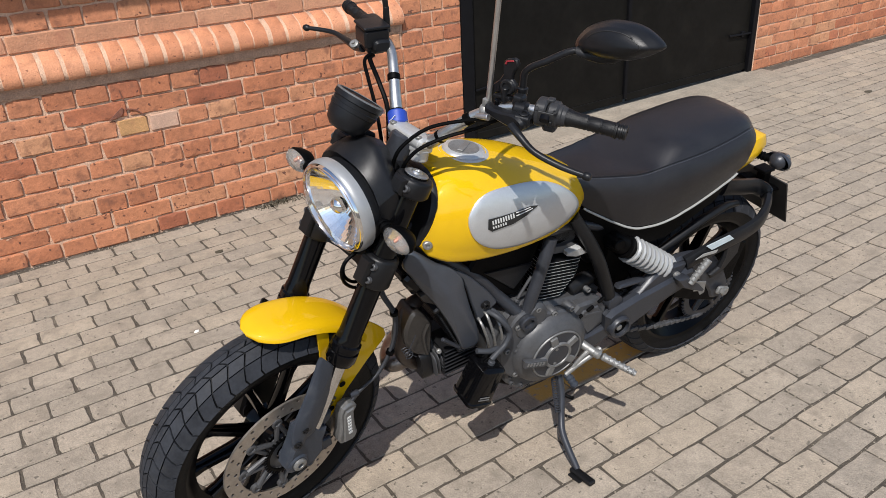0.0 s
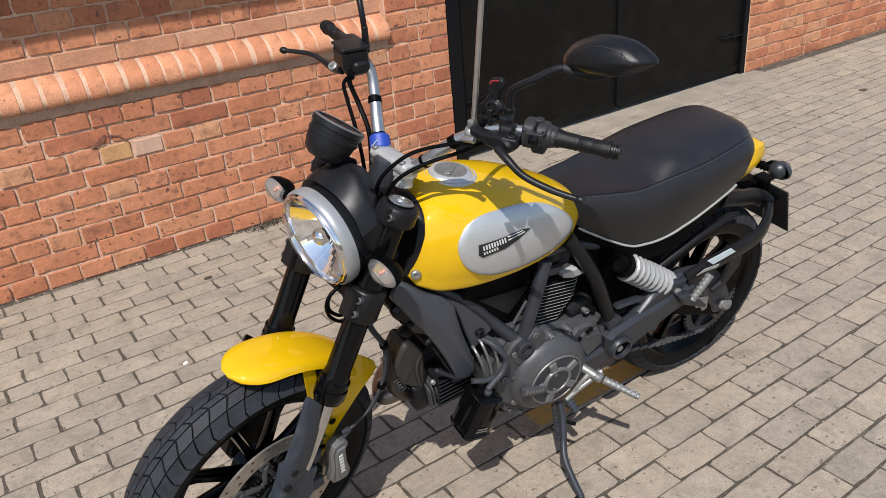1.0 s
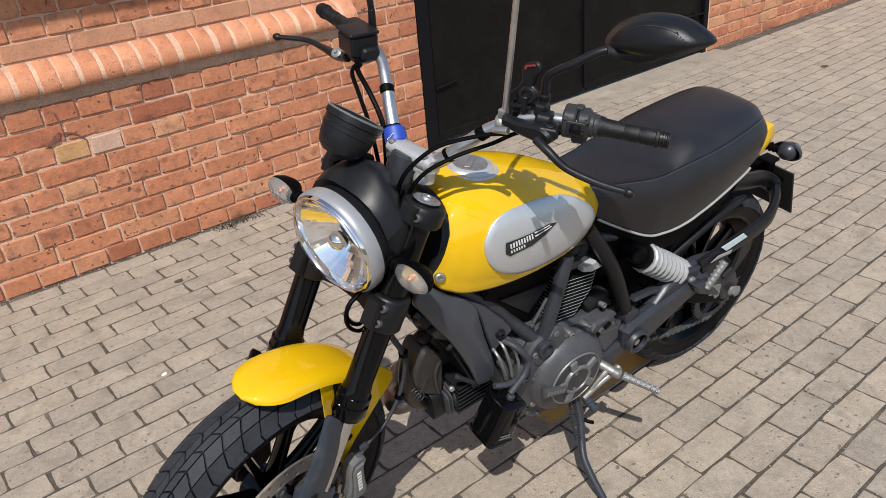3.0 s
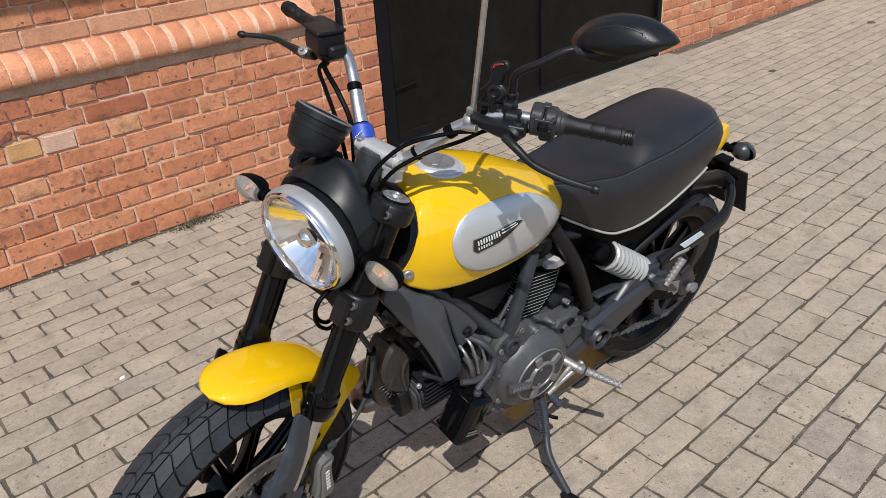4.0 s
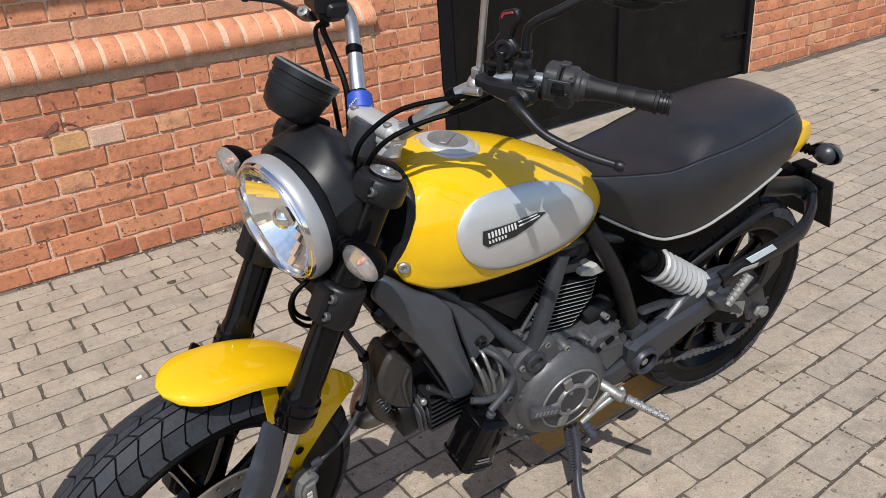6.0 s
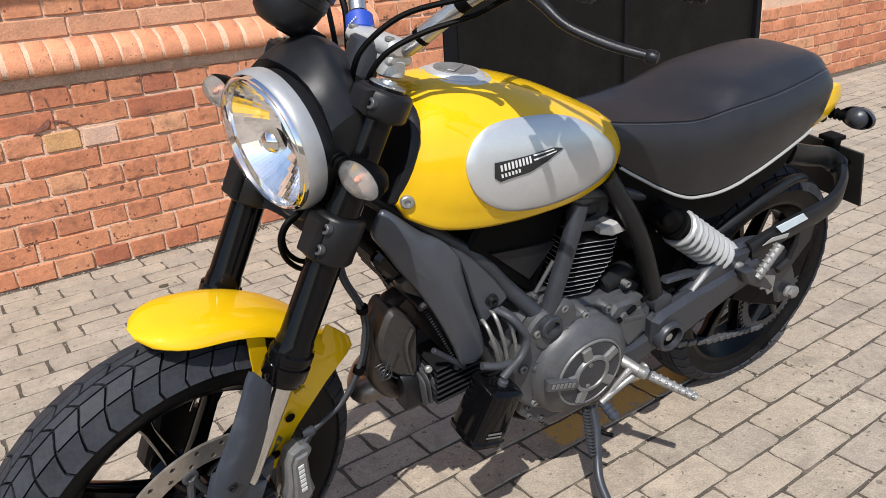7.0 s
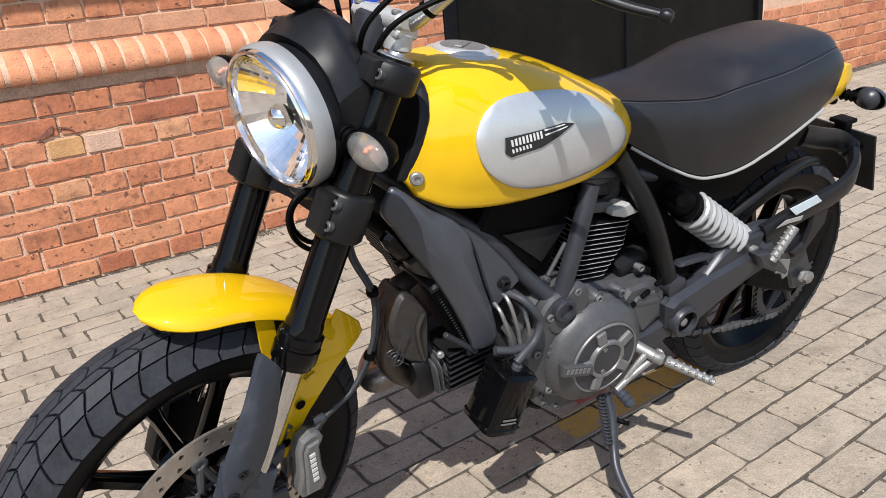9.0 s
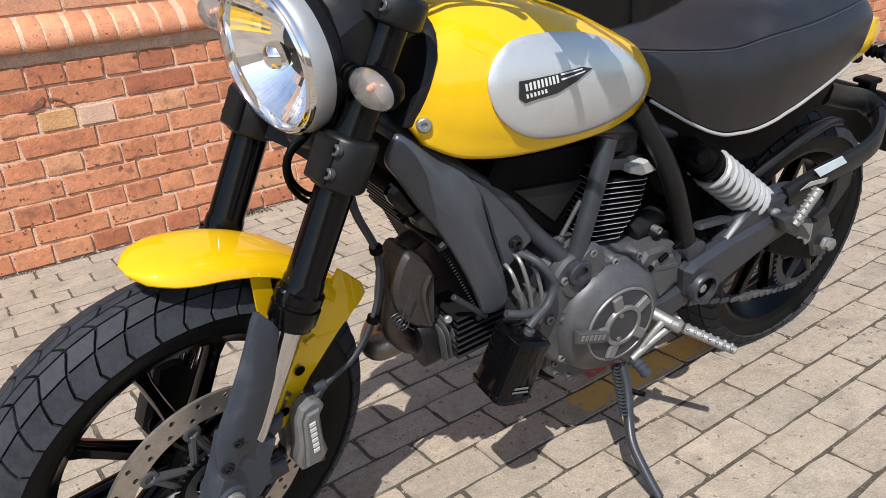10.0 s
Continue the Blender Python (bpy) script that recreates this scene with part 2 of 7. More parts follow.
DOORPAINT = mat("door_paint", (0.0070, 0.0065, 0.0058), 0.42, 0, 0.3, 5, 0.15, 60, stain=((0.013, 0.0115, 0.009), 0.5, 5), spec=0.08)
DOORSTEEL = mat("frame_steel_paint", (0.0055, 0.0055, 0.0066), 0.45, 0, 0.2, 20, 0.2, 100, spec=0.10)
WEED = mat("dry_weed", (0.055, 0.045, 0.028), 0.9, 0, 0.4, 60)
DARKLEAF = mat("dead_leaf", (0.05, 0.04, 0.025), 0.9, 0, 0.3, 60)
SCUFF = mat("dark_scuff", (0.16, 0.062, 0.040), 0.9, 0, 0.5, 60, 0.5, 200, stain=((0.30, 0.12, 0.065), 0.8, 70))
CHIP = mat("pale_chip", (0.7, 0.68, 0.62), 0.8)


# ---- mesh helpers ----
from mathutils.bvhtree import BVHTree

def vec(*a):
    return Vector(a)


class Geo:
    """Collects the vertices and faces of one part."""

    def __init__(self):
        self.v, self.f = [], []

    def put(self, verts, faces):
        k = len(self.v)
        self.v += [Vector(p) for p in verts]
        self.f += [[i + k for i in f] for f in faces]
        return self

    def join(self, other, m=None):
        return self.put([m @ p for p in other.v] if m else other.v, other.f)

    def rings(self, rings, cap0=True, cap1=True, closed=True):
        """Skin rings of equal length."""
        n = len(rings[0])
        faces = []
        for i in range(len(rings) - 1):
            for j in range(n if closed else n - 1):
                a, b = i * n + j, i * n + (j + 1) % n
                faces.append([a, b, b + n, a + n])
        if cap0:
            faces.append(list(range(n))[::-1])
        if cap1:
            faces.append([(len(rings) - 1) * n + j for j in range(n)])
        return self.put([p for r in rings for p in r], faces)

    def lathe(self, origin, axis, profile, seg=32, cap0=False, cap1=False):
        """profile: (distance along axis, radius)."""
        axis = Vector(axis).normalized()
        q = axis.to_track_quat("Z", "Y")
        out = []
        for h, r in profile:
            out.append([Vector(origin) + q @ vec(r * math.cos(2 * math.pi * k / seg), r * math.sin(2 * math.pi * k / seg), h) for k in range(seg)])
        return self.rings(out, cap0, cap1)

    def rod(self, p, q, r, r2=None, seg=14, bevel=None):
        p, q = Vector(p), Vector(q)
        r2 = r if r2 is None else r2
        L = (q - p).length
        b = min(r, r2) * 0.18 if bevel is None else bevel
        b = min(b, L * 0.3)
        return self.lathe(p, q - p, [(0, r - b), (b, r), (L - b, r2), (L, r2 - b)], seg, True, True)

    def tube(self, pts, r, seg=10, n=6, cap=True):
        """A round bar along a smooth line through pts; r may be a list."""
        pts = [Vector(p) for p in pts]
        rr = list(r) if isinstance(r, (list, tuple)) else [r] * len(pts)
        line, rad = [], []
        for i in range(len(pts) - 1):
            p0, p1, p2, p3 = pts[max(i - 1, 0)], pts[i], pts[i + 1], pts[min(i + 2, len(pts) - 1)]
            for k in range(n):
                t = k / n
                line.append(0.5 * (2 * p1 + (p2 - p0) * t + (2 * p0 - 5 * p1 + 4 * p2 - p3) * t * t + (3 * p1 - p0 - 3 * p2 + p3) * t ** 3))
                rad.append(rr[i] * (1 - t) + rr[i + 1] * t)
        line.append(pts[-1])
        rad.append(rr[-1])
        tan = [(line[min(i + 1, len(line) - 1)] - line[max(i - 1, 0)]).normalized() for i in range(len(line))]
        u = tan[0].orthogonal().normalized()
        rings = []
        for p, d, q in zip(line, tan, rad):
            u = (u - d * u.dot(d)).normalized()
            w = d.cross(u)
            rings.append([p + q * (math.cos(2 * math.pi * k / seg) * u + math.sin(2 * math.pi * k / seg) * w) for k in range(seg)])
        return self.rings(rings, cap, cap)

    def slab(self, outline, y0, y1, bevel=0.003, m=None):
        """A plate with its outline in x and z, from y0 to y1, with chamfered rims."""
        n = len(outline)
        area = sum(outline[i][0] * outline[(i + 1) % n][1] - outline[(i + 1) % n][0] * outline[i][1] for i in range(n))
        pts = [Vector(p) for p in (outline if area > 0 else outline[::-1])]
        inn = []
        for i in range(n):
            a, b, c = pts[i - 1], pts[i], pts[(i + 1) % n]
            d1, d2 = (b - a).normalized(), (c - b).normalized()
            nn = vec(-d1.y - d2.y, d1.x + d2.x)
            inn.append(b + (nn.normalized() if nn.length > 1e-6 else vec(0, 0)) * bevel)
        rings = [[vec(p.x, y, p.y) for p in o] for o, y in ((inn, y1), (pts, y1 - bevel), (pts, y0 + bevel), (inn, y0))]
        g = Geo().rings(rings)
        return self.join(g, m)

    def box(self, c, size, bevel=0.003, rot=(0, 0, 0), round_=None):
        sx, sy, sz = (s / 2 for s in size)
        r = min(round_ if round_ is not None else bevel, sx * 0.95, sz * 0.95)
        out = []
        for cx, cz, a0 in ((sx - r, sz - r, 0), (-sx + r, sz - r, 90), (-sx + r, -sz + r, 180), (sx - r, -sz + r, 270)):
            for k in range(4):
                a = radians(a0 + 30 * k)
                out.append((cx + r * math.cos(a), cz + r * math.sin(a)))
        return self.slab(out, -sy, sy, min(bevel, sy * 0.9), pose(*c, *rot))

    def mirror(self):
        g = Geo()
        g.v = [vec(p.x, -p.y, p.z) for p in self.v]
        g.f = [f[::-1] for f in self.f]
        return g

    def both(self):
        return self.join(self.mirror())


def height_warp(p, steered):
    """p moved ahead and down with height, fitted to measured body and fork points."""
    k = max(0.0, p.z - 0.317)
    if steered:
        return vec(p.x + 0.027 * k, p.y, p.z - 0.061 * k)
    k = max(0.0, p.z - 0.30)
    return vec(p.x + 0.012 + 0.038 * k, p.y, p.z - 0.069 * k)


def part(name, geo, material, parent=None, label="", m=None, sharp=38, kind="", raw=False):
    me = bpy.data.meshes.new(name)
    pts = [m @ p for p in geo.v] if m else geo.v
    top = parent
    while top and top.parent:
        top = top.parent
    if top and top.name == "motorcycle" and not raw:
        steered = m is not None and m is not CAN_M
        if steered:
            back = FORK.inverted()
            pts = [FORK @ height_warp(back @ p, True) for p in pts]
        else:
            pts = [height_warp(p, False) for p in pts]
    me.from_pydata(pts, [], geo.f)
    me.materials.append(material)
    me.polygons.foreach_set("use_smooth", [True] * len(me.polygons))
    me.set_sharp_from_angle(angle=radians(sharp))
    me.update()
    ob = new(name, me)
    if parent:
        ob.parent = parent
    return tagged(ob, label, kind=kind)


def smooth_line(pts, n=6):
    """A closed smooth outline through 2D points."""
    out, k = [], len(pts)
    for i in range(k):
        p0, p1, p2, p3 = (Vector(pts[(i + j) % k]) for j in (-1, 0, 1, 2))
        for s in range(n):
            t = s / n
            out.append(tuple(0.5 * (2 * p1 + (p2 - p0) * t + (2 * p0 - 5 * p1 + 4 * p2 - p3) * t * t + (3 * p1 - p0 - 3 * p2 + p3) * t ** 3)))
    return out


def lerp_rows(rows, x, col):
    """Smooth value of column col of rows sorted by falling rows[i][0]."""
    xs = [r[0] for r in rows][::-1]
    ys = [r[col] for r in rows][::-1]
    if x <= xs[0]:
        return ys[0]
    for i in range(len(xs) - 1):
        if x <= xs[i + 1]:
            t = (x - xs[i]) / (xs[i + 1] - xs[i])
            p0, p1, p2, p3 = ys[max(i - 1, 0)], ys[i], ys[i + 1], ys[min(i + 2, len(ys) - 1)]
            return 0.5 * (2 * p1 + (p2 - p0) * t + (2 * p0 - 5 * p1 + 4 * p2 - p3) * t * t + (3 * p1 - p0 - 3 * p2 + p3) * t ** 3)
    return ys[-1]


# ---- ground ----
g = Geo().put([(-900, -900, -0.0018), (900, -900, -0.0018), (900, 900, -0.0018), (-900, 900, -0.0018)], [[0, 1, 2, 3]])
tagged(part("ground", g, SAND), "sandy ground showing in the paver joints", "ground", kind="structure")
pavement = tagged(new("pavement"), "beige concrete block pavement laid in running bond", "pavement", kind="structure")
apron = Geo().box((2.09, 1.981, -0.0215), (2.9, 0.250, 0.046), 0.002, (0, 0, 0.3))
apron = tagged(part("door_apron", apron, CONCRETE), "worn bare concrete strip in front of the garage door", "concrete strip", kind="structure")

# ---- wall ----
WALL_Y = 2.076
SILL_X, DOOR_L, DOOR_R = 0.375, 0.757, 3.43
DOOR_MID = 2.10


def wall_block(name, x0, x1, z0, z1, y0, y1, label):
    gg = Geo().box(((x0 + x1) / 2, (y0 + y1) / 2, (z0 + z1) / 2), (x1 - x0, y1 - y0, z1 - z0), 0.003)
    return tagged(part(name, gg, MORTAR), label, "wall", kind="structure")


wall_west = wall_block("wall_west", -9.0, SILL_X, -0.1, 0.79, WALL_Y + 0.0072, 2.6, "weathered orange brick wall below the window")
wall_upper = wall_block("wall_upper", -9.0, SILL_X, 0.79, 3.4, WALL_Y + 0.0565, 2.6, "recessed brick wall above the moulded sill")
wall_pier = wall_block("wall_pier", SILL_X, DOOR_L, -0.1, 3.4, WALL_Y + 0.0072, 2.6, "brick pier beside the garage door")
wall_east = wall_block("wall_east", DOOR_R, 16.0, -0.1, 3.4, WALL_Y + 0.0072, 2.6, "orange brick wall beyond the garage door")
wall_block("wall_lintel", DOOR_L, DOOR_R, 2.45, 3.4, WALL_Y + 0.0072, 2.6, "brick wall above the garage door")
# unseen slab above the recess, added to keep the upper courses in shade
hood = Geo().box((-4.785, 1.866, 1.965), (8.53, 0.50, 0.05), 0.005)
tagged(part("window_hood", hood, DOORSTEEL), "unseen slab added to shade the upper courses", "hood", kind="structure")

# ---- garage door ----
door = tagged(new("door_1"), "closed double steel garage door painted nearly black", "garage door", kind="structure")
DY = WALL_Y + 0.03
fr = Geo().box((DOOR_L + 0.04, DY - 0.005, 1.22), (0.08, 0.06, 2.44), 0.004)
part("door_frame", fr, DOORSTEEL, door, "dark steel door post")
fr = Geo().box((DOOR_R - 0.025, DY + 0.01, 1.22), (0.05, 0.06, 2.44), 0.004)
part("door_frame", fr, DOORSTEEL, door)
for x0, x1 in ((DOOR_L + 0.085, DOOR_MID - 0.012), (DOOR_MID + 0.012, DOOR_R - 0.055)):
    lf = Geo().box(((x0 + x1) / 2, DY + 0.03, 1.24), (x1 - x0, 0.04, 2.40), 0.004)
    leaf = part("door_leaf", lf, DOORPAINT, door)
    rim = Geo()
    rim.box(((x0 + x1) / 2, DY + 0.008, 0.045), (x1 - x0, 0.01, 0.05), 0.003)
    part("bottom_rail", rim, DOORPAINT, leaf)
astr = Geo().box((DOOR_MID, DY + 0.005, 1.24), (0.028, 0.03, 2.40), 0.003)
part("meeting_strip", astr, DOORSTEEL, door)
latch = Geo().rod((3.14, DY - 0.005, 0.30), (3.41, DY - 0.005, 0.29), 0.008).box((3.29, DY, 0.295), (0.03, 0.02, 0.04), 0.003)
part("latch", latch, DOORSTEEL, door, "rusty sliding latch bar")
hinge = Geo().rod((0.86, DY - 0.005, 0.33), (1.02, DY - 0.005, 0.345), 0.006)
part("latch", hinge, DOORSTEEL, door)


# ---- motorcycle: x ahead, y to its left, z up from the rear wheel's foot ----
bike = tagged(new("motorcycle"), "yellow roadster motorcycle with black seat leaning on its side stand", "motorcycle")
bike.matrix_world = pose(0.1727, -0.0242, 0, -9.5, 0, 177.25) @ Matrix.Scale(1.01, 4)
RAKE, STEER = radians(24), 11.9
CAN_M = Matrix.Translation((0.927, 0.163, 0.388)) @ Matrix.Rotation(radians(-19), 4, "Y") @ Matrix.Rotation(radians(-4), 4, "X")
HEAD_FOOT = vec(1.557, 0, 0)
HEAD_AXIS = vec(-math.sin(RAKE), 0, math.cos(RAKE))
FORK = Matrix.Translation(HEAD_FOOT) @ Matrix.Rotation(radians(STEER), 4, HEAD_AXIS) @ Matrix.Translation(-HEAD_FOOT)
FWD = vec(math.cos(RAKE), 0, math.sin(RAKE))


BAR_M = FORK @ Matrix.Translation((1.0, 0, 1.13)) @ Matrix.Rotation(radians(3), 4, "X") @ Matrix.Translation((-1.0, 0, -1.13))


def fork_at(z, y=0.0, ahead=0.0):
    """A point on the fork legs' line at the height z."""
    return vec(1.565 - 0.445 * z, y, z) + FWD * ahead


# wheels
def wheel(name, cx, cz, R, hw, rim_r, rim_hw, m, pitches, spread, label):
    o = (cx, 0, cz)
    ax = (0, 1, 0)
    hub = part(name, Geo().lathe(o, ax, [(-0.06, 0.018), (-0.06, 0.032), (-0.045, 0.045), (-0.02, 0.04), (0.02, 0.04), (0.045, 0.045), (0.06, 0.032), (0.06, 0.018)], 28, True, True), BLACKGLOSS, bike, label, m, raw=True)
    td = 0.005
    side = [(rim_hw, rim_r - 0.002), (rim_hw + 0.006, rim_r + 0.008), (hw * 0.97, rim_r + 0.3 * (R - rim_r)), (hw, rim_r + 0.46 * (R - rim_r))]
    for k in range(1, 8):
        a = k / 7
        side.append((hw * math.cos(a * math.pi / 2) ** 0.9 * (1 - 0.02 * (1 - a)), R - td - (R - rim_r) * 0.52 * (1 - math.sin(a * math.pi / 2)) ** 0.9))
    full = [(-y, r) for y, r in side[:-1]] + [(0, R - td)] + [(y, r) for y, r in side[-2::-1]]
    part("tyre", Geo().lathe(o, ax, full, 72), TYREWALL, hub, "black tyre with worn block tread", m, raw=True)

    def crown(a):
        """Half width and radius of the tread at a, from -1 to 1."""
        b = 1 - abs(a)
        y = hw * math.cos(b * math.pi / 2) ** 0.9
        return math.copysign(y, a), R - td - (R - rim_r) * 0.52 * (1 - math.sin(b * math.pi / 2)) ** 0.9

    tread = Geo()

    def block(poly):
        """A raised block; poly: corners of (turn in pitches, place across)."""
        n = len(poly)
        cs, ca = sum(p[0] for p in poly) / n, sum(p[1] for p in poly) / n
        rings = []
        for lift, inset in ((-0.002, 0.0), (td * 0.8, 0.0), (td, 0.035)):
            ring = []
            for s, a in poly:
                s2, a2 = s + (cs - s) * inset, a + (ca - a) * inset
                y, r = crown(a2)
                th = s2 * 2 * math.pi / pitches
                b = 1 - abs(a2)
                nr, ny = math.sin(b * math.pi / 2), math.copysign(math.cos(b * math.pi / 2), a2)
                ring.append(vec(cx + (r + lift * nr) * math.cos(th), y + lift * ny, cz + (r + lift * nr) * math.sin(th)))
            rings.append(ring)
        tread.rings(rings, False, True)

    GROOVE = [(1.0, -0.36), (0.95, -0.38), (0.80, -0.47), (0.44, -0.15), (0.30, 0.06), (0.17, 0.27), (0.10, 0.25), (0.0, 0.0), (-0.2, -0.3)]

    def strip(s, sg, a0, a1, cuts):
        """A block between two cross grooves and two grooves round the tyre."""
        low, high = [], []
        for k in range(cuts + 1):
            a = a0 + (a1 - a0) * k / cuts
            g = lerp_rows(GROOVE, a, 1)
            low.append((s + g + 0.045, sg * a))
            high.append((s + g + 0.955, sg * a))
        block(low + high[::-1])

    for p in range(pitches):
        for sg in (1, -1):
            s = p + (0.0 if sg > 0 else 0.5)
            strip(s, sg, 0.010, 0.128, 2)
            strip(s, sg, 0.150, 0.415, 3)
            strip(s, sg, 0.437, spread, 3)
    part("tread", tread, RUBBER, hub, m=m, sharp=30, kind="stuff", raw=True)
    rp = [(-rim_hw - 0.004, rim_r + 0.006), (-rim_hw, rim_r - 0.006), (-rim_hw * 0.7, rim_r - 0.016), (-rim_hw * 0.4, rim_r - 0.034), (rim_hw * 0.4, rim_r - 0.034), (rim_hw * 0.7, rim_r - 0.016), (rim_hw, rim_r - 0.006), (rim_hw + 0.004, rim_r + 0.006)]
    part("rim", Geo().lathe(o, ax, rp, 72), RIMBLACK, hub, "gloss black cast rim", m, raw=True)
    for k in range(10):
        a = 2 * math.pi * (k // 2) / 5 + (0.17 if k % 2 else -0.17) + 0.35
        a2 = 2 * math.pi * (k // 2) / 5 + (0.30 if k % 2 else -0.30) + 0.35
        p0 = vec(cx + 0.035 * math.cos(a), 0, cz + 0.035 * math.sin(a))
        p1 = vec(cx + (rim_r - 0.03) * math.cos(a2), 0, cz + (rim_r - 0.03) * math.sin(a2))
        d = (p1 - p0).normalized()
        w = vec(-d.z, 0, d.x)
        rings = []
        for t, hwid, hy in ((0, 0.014, 0.022), (0.4, 0.010, 0.017), (0.85, 0.011, 0.015), (1, 0.016, 0.018)):
            c = p0.lerp(p1, t)
            rings.append([c + w * (hwid * u) + vec(0, hy * v, 0) for u, v in ((1, 0.5), (0.6, 1), (-0.6, 1), (-1, 0.5), (-1, -0.5), (-0.6, -1), (0.6, -1), (1, -0.5))])
        part("spoke", Geo().rings(rings), BLACKGLOSS, hub, m=m, raw=True)
    return hub


FW, RW = (1.445, 0.317), (0.040, 0.298)
front = wheel("front_wheel", *FW, 0.317, 0.056, 0.236, 0.042, FORK, 46, 0.95, "gloss black front wheel with block tyre")
wheel("rear_wheel", *RW, 0.300, 0.069, 0.222, 0.058, None, 40, 0.95, "gloss black rear wheel with wide block tyre")


def drilled_disc(cx, cz, y, r0, r1, cells, thick):
    """Annulus with three rows of round holes."""
    gg = Geo()
    rows = 2
    hole = (r1 - r0) / rows * 0.235
    for side in (0, 1):
        yy = y + (thick / 2 if side else -thick / 2)
        for k in range(cells):
            for j in range(rows):
                a0, a1 = 2 * math.pi * (k + j / 3) / cells, 2 * math.pi * (k + 1 + j / 3) / cells
                q0, q1 = r0 + (r1 - r0) * j / rows, r0 + (r1 - r0) * (j + 1) / rows
                am, qm = (a0 + a1) / 2, (q0 + q1) / 2
                out = [(a0, q0), (am, q0), (a1, q0), (a1, qm), (a1, q1), (am, q1), (a0, q1), (a0, qm)]
                ring = [vec(cx + q * math.cos(a), yy, cz + q * math.sin(a)) for a, q in out]
                c = vec(cx + qm * math.cos(am), yy, cz + qm * math.sin(am))
                inner = [c + (p - c).normalized() * hole for p in ring]
                deep = [p + vec(0, -thick / 2 if side else thick / 2, 0) for p in inner]
                gg.rings([ring, inner, deep] if not side else [deep, inner, ring], False, False)
    for r in (r0, r1):
        gg.lathe((cx, y - thick / 2, cz), (0, 1, 0), [(0, r), (thick, r)], 72)
    return gg


part("brake_disc", drilled_disc(*FW, 0.076, 0.127, 0.166, 24, 0.005), DISC, front, "drilled steel brake disc", FORK, 30, raw=True)
car = Geo().lathe((FW[0], 0.066, FW[1]), (0, 1, 0), [(0, 0.03), (0, 0.056), (0.012, 0.056), (0.012, 0.03)], 32)
carrier_hub = part("disc_carrier", car, ENGINE, front, "dark grey disc carrier", FORK, raw=True)
for k in range(9):
    a = radians(79) + k * 2 * math.pi / 9
    for da in (-0.30, 0.30):
        p0 = vec(FW[0] + 0.052 * math.cos(a + da), 0.074, FW[1] + 0.052 * math.sin(a + da))
        p1 = vec(FW[0] + 0.113 * math.cos(a), 0.076, FW[1] + 0.113 * math.sin(a))
        part("carrier_arm", Geo().rod(p0, p1, 0.0055, 0.0075, 8), ENGINE, carrier_hub, m=FORK, raw=True)
    p = vec(FW[0] + 0.117 * math.cos(a), 0.070, FW[1] + 0.117 * math.sin(a))
    part("disc_button", Geo().lathe(p, (0, 1, 0), [(0, 0.0135), (0.010, 0.0135), (0.011, 0.0115), (0.011, 0.0075), (0.009, 0.006), (0.009, 0)], 16, True, False), ENGINE, front, m=FORK, raw=True)
tone = Geo()
for k in range(40):
    a = 2 * math.pi * k / 40
    tone.box((FW[0] + 0.062 * math.cos(a), 0.083, FW[1] + 0.062 * math.sin(a)), (0.010, 0.003, 0.005), 0.0008, (0, -math.degrees(a), 0))
tone.lathe((FW[0], 0.0815, FW[1]), (0, 1, 0), [(0, 0.052), (0, 0.059), (0.003, 0.059), (0.003, 0.052)], 40)
part("speed_ring", tone, MATTE, front, "toothed speed sensor ring", FORK, raw=True)

